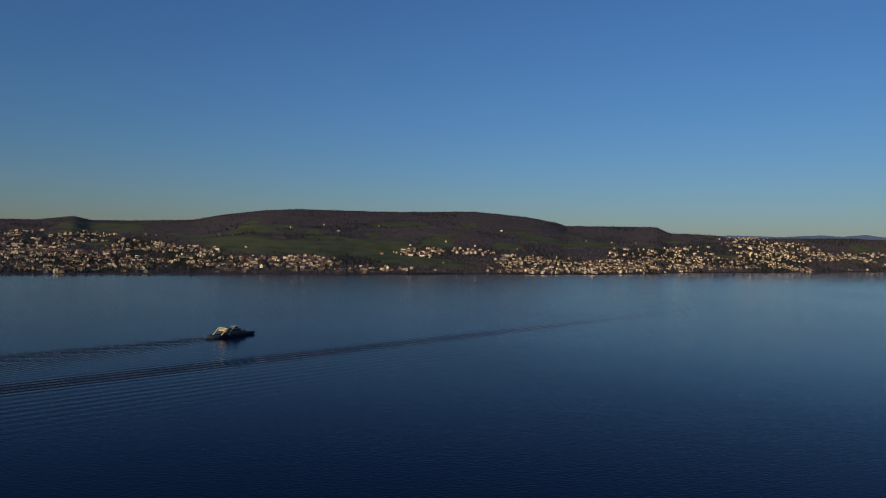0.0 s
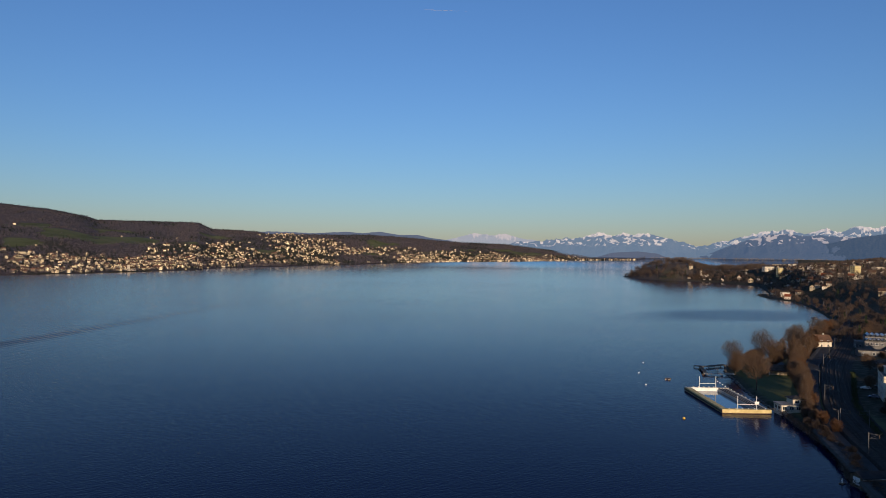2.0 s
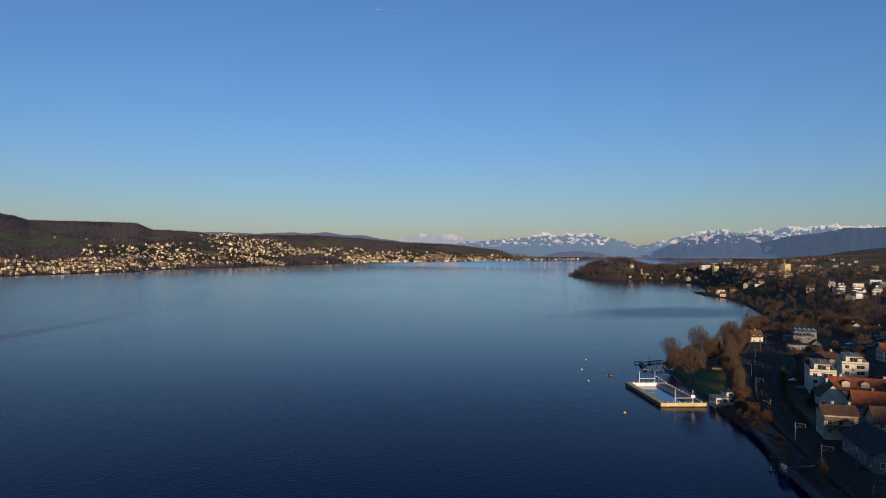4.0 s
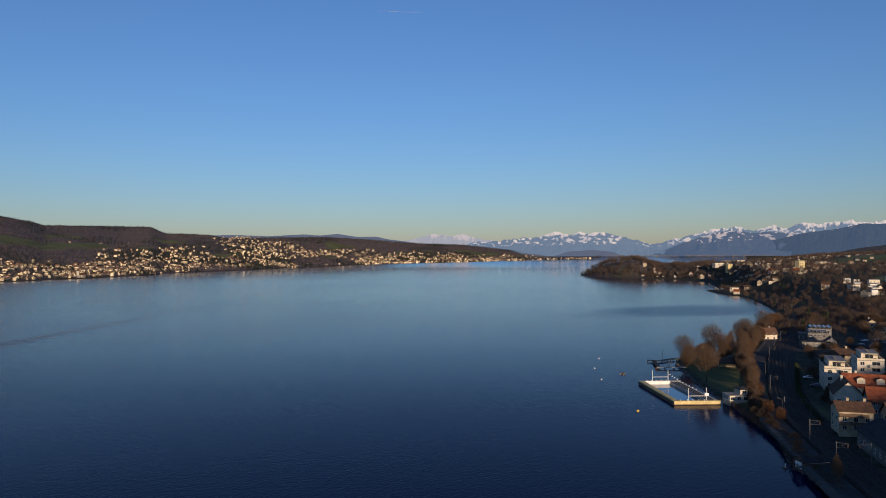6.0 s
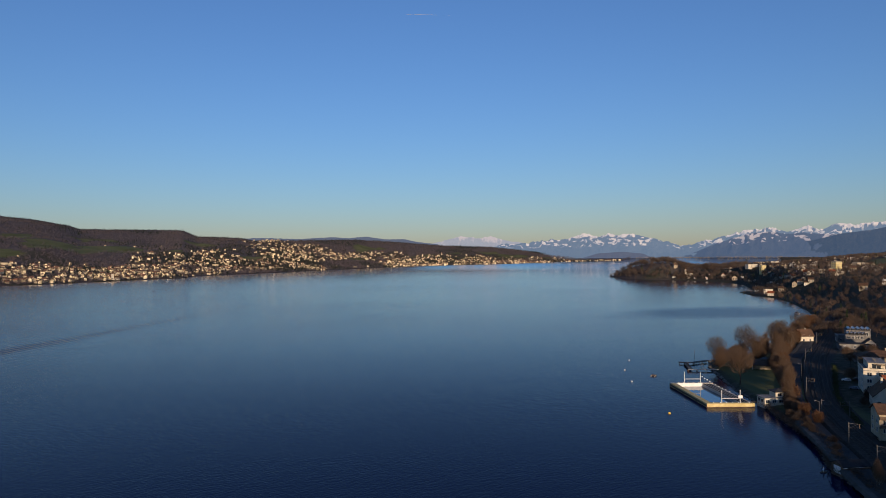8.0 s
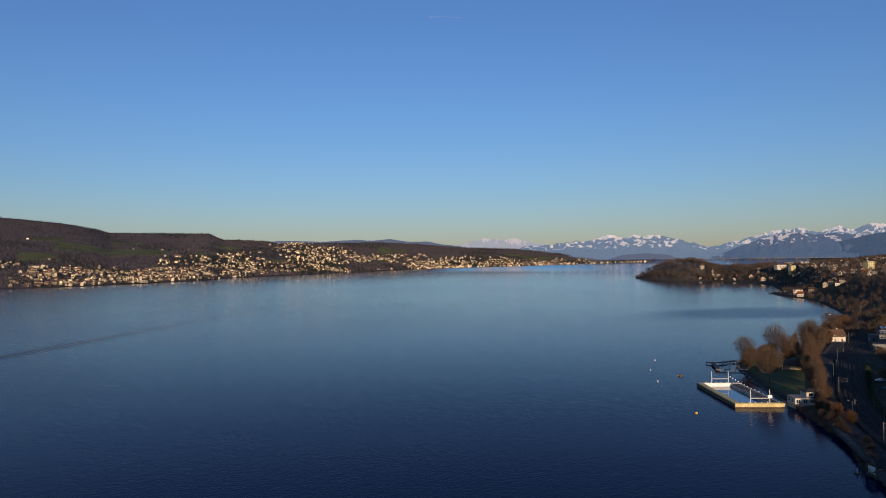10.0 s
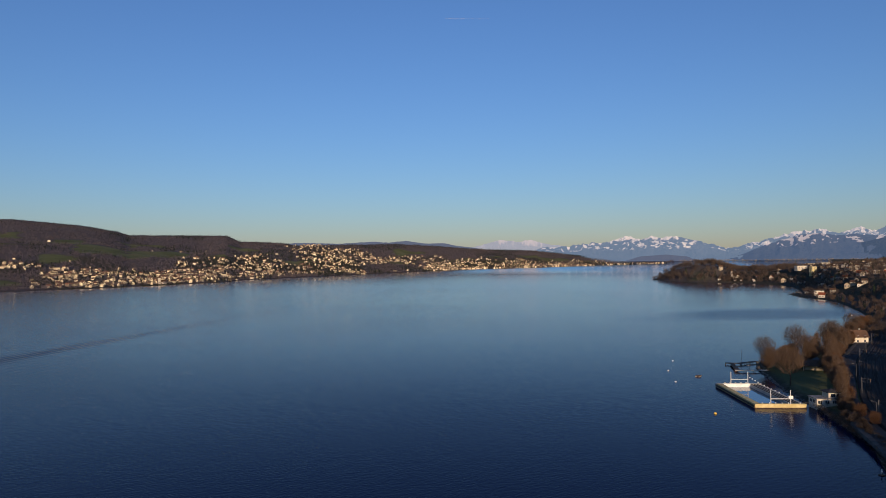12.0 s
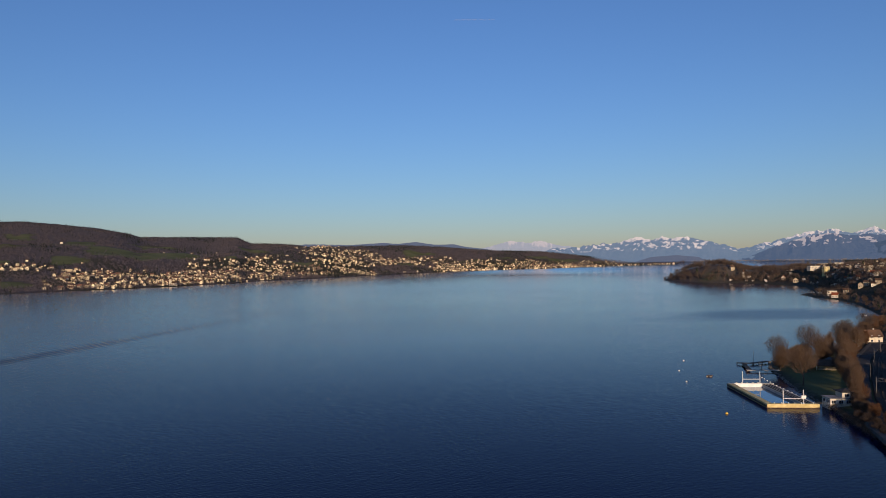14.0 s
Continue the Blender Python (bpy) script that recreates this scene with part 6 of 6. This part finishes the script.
def railing(p, q, z, n, label):
    p, q = Vector(p), Vector(q)
    ob = thing("railing", pose(p.x, p.y, z), label, "railing")
    d = q - p
    for i in range(n + 1):
        c = d * (i / n)
        part("post", tubes(((c.x, c.y, 0), (c.x, c.y, 1.05), 0.04), sides=6), M_STEEL, ob)
    for h in (0.55, 1.05):
        part("rail", tubes(((0, 0, h), (d.x, d.y, h), 0.035), sides=6), M_STEEL, ob)
    return ob


def jetty(pts, half, z, label, material):
    pts = [Vector(p) for p in pts]
    ob = thing("jetty", pose(0, 0, 0), label, "jetty")
    fine = resample([tuple(p) for p in pts], 1.0)
    part("deck", ribbon("deck", fine, np.full(len(fine), z), half, 0.25, material), None, ob)
    for i in range(0, len(fine), 5):
        for o in (-half * 0.8, half * 0.8):
            t = (fine[min(i + 1, len(fine) - 1)] - fine[max(i - 1, 0)]).normalized()
            c = fine[i] + Vector((-t.y, t.x)) * o
            part("pile", tubes(((c.x, c.y, -3), (c.x, c.y, z - 0.05), 0.16), sides=8), M_WOOD, ob)
    return ob


jetty([(332.4, 211.4), (341, 204.1), (346, 200)], 1.2, 1.0, "narrow grey bathing jetty on timber piles", M_CONCRETE)
jetty([(334.2, 210.8), (352.9, 226.5)], 0.9, 1.2, "dark timber footbridge out to the pier head", M_WOOD)
jetty([(351, 229), (355, 223.6), (371, 221.5)], 1.5, 1.0, "dark stone-edged pier at the park point", M_STONE)
railing((332.6, 211.2), (341, 204.1), 1.0, 6, "galvanised steel railing on the bathing jetty")
tower = thing("diving_stand", pose(338, 206.5, 1.0), "small steel diving stand on the jetty", "diving stand")
part("frame", tubes(((-0.7, -0.5, 0), (-0.7, -0.5, 3.6), 0.08), ((0.7, -0.5, 0), (0.7, -0.5, 3.6), 0.08), ((-0.7, 0.5, 0), (-0.7, 0.5, 3.6), 0.08), ((0.7, 0.5, 0), (0.7, 0.5, 3.6), 0.08)), M_STEEL, tower)
part("board", boxes((-2.2, 1.0, -0.6, 0.6, 2.4, 2.52)), M_CONCRETE, tower)
flag = thing("flagpole", pose(360.5, 225, 0.9), "thin dark flagpole on the pier", "flagpole")
part("pole", tubes(((0, 0, -0.2), (0, 0, 6.5), 0.07, 0.04), sides=6), M_STEEL, flag)
part("base", tubes(((0, 0, -1.5), (0, 0, 0.2), 0.25), sides=8), M_CONCRETE, flag)


def buoy(material, label, r):
    ob = thing("buoy", pose(0, 0, 0), label, "buoy", "mooring buoys")
    bm = bmesh.new()
    bmesh.ops.create_uvsphere(bm, u_segments=14, v_segments=8, radius=r)
    for v in bm.verts:
        v.co.z = v.co.z * 0.85 + r * 0.3
    part("float", bm, material, ob)
    part("ring", tubes(((0, 0, r * 1.1), (0, 0, r * 1.4), r * 0.18), sides=8), M_STEEL, ob)
    return ob


_b0 = buoy(M_YELLOW, "yellow round mooring buoy on the lake", 0.55)
_b0.matrix_basis = pose(237.3, 158.8, 0)
_b1 = buoy(M_BUOY, "white round mooring buoy on the lake", 0.42)
_b1.matrix_basis = pose(308.3, 234.8, 0)
for x, y in ((339.4, 255.4), (283.3, 211.4)):
    copy_thing(_b1, pose(x, y, 0))
_f = buoy(M_BUOY, "small white float of the swimming boundary line", 0.32)
tagged(_f, category="float", group="boundary floats")
_f.name = "float_ball"
for i in range(13):
    k = i / 12
    m = pose(322 + (289.5 - 322) * k - 1.5 * math.sin(k * 3.14), 196.5 + (157 - 196.5) * k, 0)
    if i:
        copy_thing(_f, m)
    else:
        _f.matrix_basis = m
raft = thing("bathing_raft", pose(305.1, 214.1, 0, 0, 0, 20), "small brown timber bathing raft afloat", "raft")
part("deck", boxes((-1.7, 1.7, -1.2, 1.2, 0.3, 0.5), bevel=0.03), M_WOOD, raft)
for yy in (-0.8, 0.8):
    part("pontoon", tubes(((-1.6, yy, 0.1), (1.6, yy, 0.1), 0.25), sides=8), M_CONCRETE, raft)
part("ladder", tubes(((1.7, -0.3, -0.6), (1.7, -0.3, 1.2), 0.04), ((1.7, 0.3, -0.6), (1.7, 0.3, 1.2), 0.04), sides=6), M_STEEL, raft)
stand = thing("float_marker", pose(207.0, 87.0, 0), "small timber float with a pale marker post", "float")
part("deck", boxes((-0.8, 0.8, -0.6, 0.6, -0.15, 0.25), bevel=0.03), M_WOOD, stand)
part("post", tubes(((0, 0, 0.25), (0, 0, 1.6), 0.12), sides=8), M_POOLWHITE, stand)
part("crosspiece", tubes(((-0.5, 0, 1.0), (0.5, 0, 1.0), 0.1), sides=8), M_POOLWHITE, stand)


def boat(x, y, rz, label, L=6.0):
    ob = thing("motor_boat", pose(x, y, 0, 0, 0, rz), label, "boat")
    bm = bmesh.new()
    prof = [(-0.5, 0.8), (-0.2, 1.0), (0.25, 0.85), (0.5, 0.05)]
    lo = [bm.verts.new((px * L, s * w * 0.7, -0.2)) for s, seq in ((1, prof), (-1, prof[::-1])) for px, w in seq]
    hi = [bm.verts.new((px * L, s * w * 1.1, 0.75)) for s, seq in ((1, prof), (-1, prof[::-1])) for px, w in seq]
    bm.faces.new(lo)
    bm.faces.new(hi)
    for i in range(len(lo)):
        j = (i + 1) % len(lo)
        bm.faces.new((lo[i], lo[j], hi[j], hi[i]))
    part("hull", bm, M_BUOY, ob)
    part("cabin", boxes((-L * 0.2, L * 0.12, -0.7, 0.7, 0.753, 1.7), bevel=0.12), M_HULL, ob, "dark canvas cover")
    return ob


boat(735, 341.4, 60, "white motor boat with dark cover at its mooring", 8.0)

# bathing hut: low white pavilion with a hipped upper storey
hut = thing("bath_house", pose(281, 138.5, 1.55, 0, 0, -36), "white bath house with low hipped roof by the water", "bath house")
part("wall", boxes((-5.5, 5.5, -3.2, 3.2, -1.5, 2.7)), M_WHITE, hut)
part("flat_roof", boxes((-5.8, 5.8, -3.5, 3.5, 2.703, 2.95), bevel=0.03), M_GRAVEL, hut)
part("upper_wall", boxes((-0.5, 5.0, -2.4, 2.6, 2.953, 5.0)), M_WHITE, hut)
ur = part("roof", hip_roof(5.5, 5.0, 5.0, 1.3, 0.6), M_SLATE, hut)
ur.matrix_basis = pose(2.25, 0.1, 0.003)
for i in range(4):
    window(hut, -4.2 + i * 2.8, -3.2, 0.9, 0, 1.6, 1.2)
window(hut, 1.2, -2.4, 3.4, 0, 1.6, 1.2)
window(hut, 3.6, -2.4, 3.4, 0, 1.6, 1.2)
window(hut, -5.5, -1.2, 0.9, -90, 1.6, 1.2)
window(hut, -5.5, 1.4, 0.9, -90, 1.6, 1.2)
railing((271.5, 143.5), (277.5, 136.5), 1.7, 6, "steel railing beside the bath house")

pav = thing("park_pavilion", pose(362, 184, 1.9, 0, 0, 25), "low park pavilion with wide brown hipped roof", "pavilion")
part("wall", boxes((-7, 7, -5, 5, -1, 2.6)), M_CREAM, pav)
part("roof", hip_roof(16, 12, 2.603, 2.6, 1.6), M_TILE_BROWN, pav)
for sx in (-8, 8):
    for sy in (-5.4, 5.4):
        part("pillar", tubes(((sx, sy, -0.5), (sx, sy, 2.7), 0.25), sides=8), M_WHITE, pav)
bmk = bmesh.new()
bmesh.ops.create_cone(bmk, cap_ends=True, segments=8, radius1=2.2, radius2=0.15, depth=1.1)
lan = part("roof_lantern", bmk, M_STEEL, pav, "pale glazed roof lantern")
lan.matrix_basis = pose(0, 0, 5.6)

# boathouse garden
bh = thing("boathouse", pose(210.5, 81, 0.9, 0, 0, -30), "dark timber boathouse on the shore wall", "boathouse")
part("wall", gable_walls(8.5, 5, 2.4, 1.1), M_WOOD, bh)
part("roof", gable_roof(8.5, 5, 2.4, 1.1, 0.4, 0.15), M_SLATE, bh)
part("door", boxes((-4.32, -4.254, -1.4, 1.4, 0, 2.1)), M_BUOY, bh, "pale boathouse door")
part("eaves_board", boxes((-4.2, 4.2, -2.62, -2.504, 2.0, 2.2)), M_BUOY, bh)
rowboat = thing("covered_boat", pose(206.7, 76.7, 1.3, 0, 0, 40), "upturned white rowing boat on the grass", "boat")
bmk = bmesh.new()
bmesh.ops.create_uvsphere(bmk, u_segments=12, v_segments=8, radius=1.0)
for v in bmk.verts:
    v.co = Vector((v.co.x * 1.7, v.co.y * 0.65, max(v.co.z, 0) * 0.55))
part("hull", bmk, M_BUOY, rowboat)

# ---- street lamps ----
lamp0 = thing("street_lamp", pose(0, 0, 0), "slim grey street lamp beside the lakeside road", "street lamp", "street lamps")
part("pole", tubes(((0, 0, -0.5), (0, 0, 7.0), 0.09, 0.06), sides=8), M_STEEL, lamp0)
part("arm", tubes(((0, 0, 6.9), (1.4, 0, 7.2), 0.05), sides=6), M_STEEL, lamp0)
part("lamp_head", boxes((1.0, 1.8, -0.14, 0.14, 7.12, 7.28), bevel=0.04), M_GREY, lamp0)
_edge = offset_line(CENTRE, 6.0)
for n_, i in enumerate(range(46, 90, 22)):
    t = CENTRE[i + 1] - CENTRE[i]
    m = pose(_edge[i].x, _edge[i].y, float(ROAD_Z[i]) - 0.2, 0, 0, math.degrees(math.atan2(t.y, t.x)) + 90)
    if n_:
        copy_thing(lamp0, m)
    else:
        lamp0.matrix_basis = m


# ---- ferry ----
def ferry(m):
    ob = thing("car_ferry", m, "car ferry with dark hull and cream superstructure under way", "ferry")
    L, B = 46.0, 6.2
    bm = bmesh.new()
    prof = [(-0.5, 0.45), (-0.46, 0.7), (-0.36, 0.95), (-0.2, 1.0), (0.2, 1.0), (0.36, 0.95), (0.46, 0.7), (0.5, 0.45)]
    ring = [(px * L, w * B) for px, w in prof] + [(px * L, -w * B) for px, w in prof[::-1]]
    lo = [bm.verts.new((px * 0.94, py * 0.85, -1.0)) for px, py in ring]
    hi = [bm.verts.new((px, py, 1.7 + 0.5 * (abs(px) / (L / 2)) ** 3)) for px, py in ring]
    bm.faces.new(lo[::-1])
    for i in range(len(ring)):
        j = (i + 1) % len(ring)
        bm.faces.new((lo[i], lo[j], hi[j], hi[i]))
    bm.faces.new(hi)
    part("hull", bm, M_HULL, ob)
    for s in (-1, 1):
        part("bulwark", boxes((-17, 19, s * 5.7 - 0.12, s * 5.7 + 0.12, 1.6, 2.7)), M_HULL, ob)
        part("side_house", boxes((-6, 10, s * 4.8 - 0.8, s * 4.8 + 0.8, 1.75, 4.7), bevel=0.1), M_FERRYGREY, ob)
        for k in range(5):
            part("pane", boxes((-5 + k * 3, -3.4 + k * 3, s * 5.6 - 0.03 if s > 0 else -5.65, s * 5.6 + 0.05 if s > 0 else -5.57, 2.9, 4.0)), M_GLASS, ob)
        part("stern_brace", tubes(((-14.5, s * 5.0, 1.9), (-8.5, s * 5.0, 8.6), 0.5), ((-7.5, s * 5.0, 1.9), (-2.5, s * 5.0, 8.0), 0.5), sides=6), M_FERRYCREAM, ob, "slanting cream stern brace")
        part("bow_brace", tubes(((12.5, s * 5.0, 2.0), (8.0, s * 5.0, 7.2), 0.3), sides=6), M_FERRYGREY, ob)
    part("upper_deck", boxes((-9.5, 10.5, -5.8, 5.8, 4.703, 5.0), bevel=0.05), M_FERRYDECK, ob)
    for z in (5.6, 8.0):
        part("cross_beam", boxes((-9.0 + (z - 5.6) * 0.5, -8.3 + (z - 5.6) * 0.5, -5.4, 5.4, z, z + 0.9), bevel=0.08), M_FERRYCREAM, ob, "cream cross beam of the stern frame")
    for y in (-3.6, -1.2, 1.2, 3.6):
        part("stern_panel", boxes((-8.6, -8.35, y - 0.75, y + 0.75, 6.55, 7.9), bevel=0.05), M_FERRYCREAM, ob)
    saloon = part("saloon", boxes((-5.5, 7, -3.8, 3.8, 5.003, 7.1), bevel=0.15), M_FERRYGREY, ob)
    for i in range(5):
        for s in (-1, 1):
            part("pane", boxes((-4.6 + i * 2.3, -3.0 + i * 2.3, s * 3.83 - 0.03, s * 3.83 + 0.03, 5.7, 6.6)), M_GLASS, saloon)
    part("saloon_roof", boxes((-6.2, 7.6, -4.2, 4.2, 7.103, 7.3), bevel=0.05), M_FERRYDECK, ob)
    wh = part("wheelhouse", boxes((1.5, 5.6, -2.2, 2.2, 7.303, 9.3), bevel=0.2), M_FERRYGREY, ob)
    part("pane", boxes((1.44, 1.496, -1.8, 1.8, 8.2, 9.0)), M_GLASS, wh)
    part("pane", boxes((2.0, 5.2, -2.26, -2.204, 8.2, 9.0)), M_GLASS, wh)
    part("wheelhouse_roof", boxes((1.0, 6.2, -2.6, 2.6, 9.303, 9.5), bevel=0.05), M_FERRYWHITE, ob)
    part("ramp", boxes((-24.5, -20.5, -2.8, 2.8, 1.9, 2.15), bevel=0.03), M_FERRYDECK, ob)
    part("ramp", boxes((20.5, 24.5, -2.8, 2.8, 1.9, 2.15), bevel=0.03), M_FERRYDECK, ob)
    part("mast", tubes(((3.5, 0, 9.5), (3.5, 0, 12.6), 0.12, 0.06), ((3.5, -1.4, 11.4), (3.5, 1.4, 11.4), 0.06), sides=6), M_STEEL, ob)
    part("funnel", tubes(((-3, 2.4, 7.3), (-3.3, 2.4, 9.2), 0.6, 0.5), sides=10), M_HULL, ob)
    return ob


_ferry = ferry(pose(-149.5, 491, 0, 0, 0, 56.7))
_ferry.scale = (0.86, 0.86, 0.72)

# ---- vapour trail ----
_t0, _t1 = Vector((2629, 3767, 1673)), Vector((2860, 3590, 1665))
_bm = tubes((_t0, _t0.lerp(_t1, 0.45), 0.75, 0.45), (_t0.lerp(_t1, 0.45), _t1, 0.45, 0.1), sides=6)
tagged(new("backdrop_vapour_trail", mesh_bm("backdrop_vapour_trail", _bm, M_CONCRETE)), "thin white vapour trail high in the sky", "vapour trail", kind="structure")
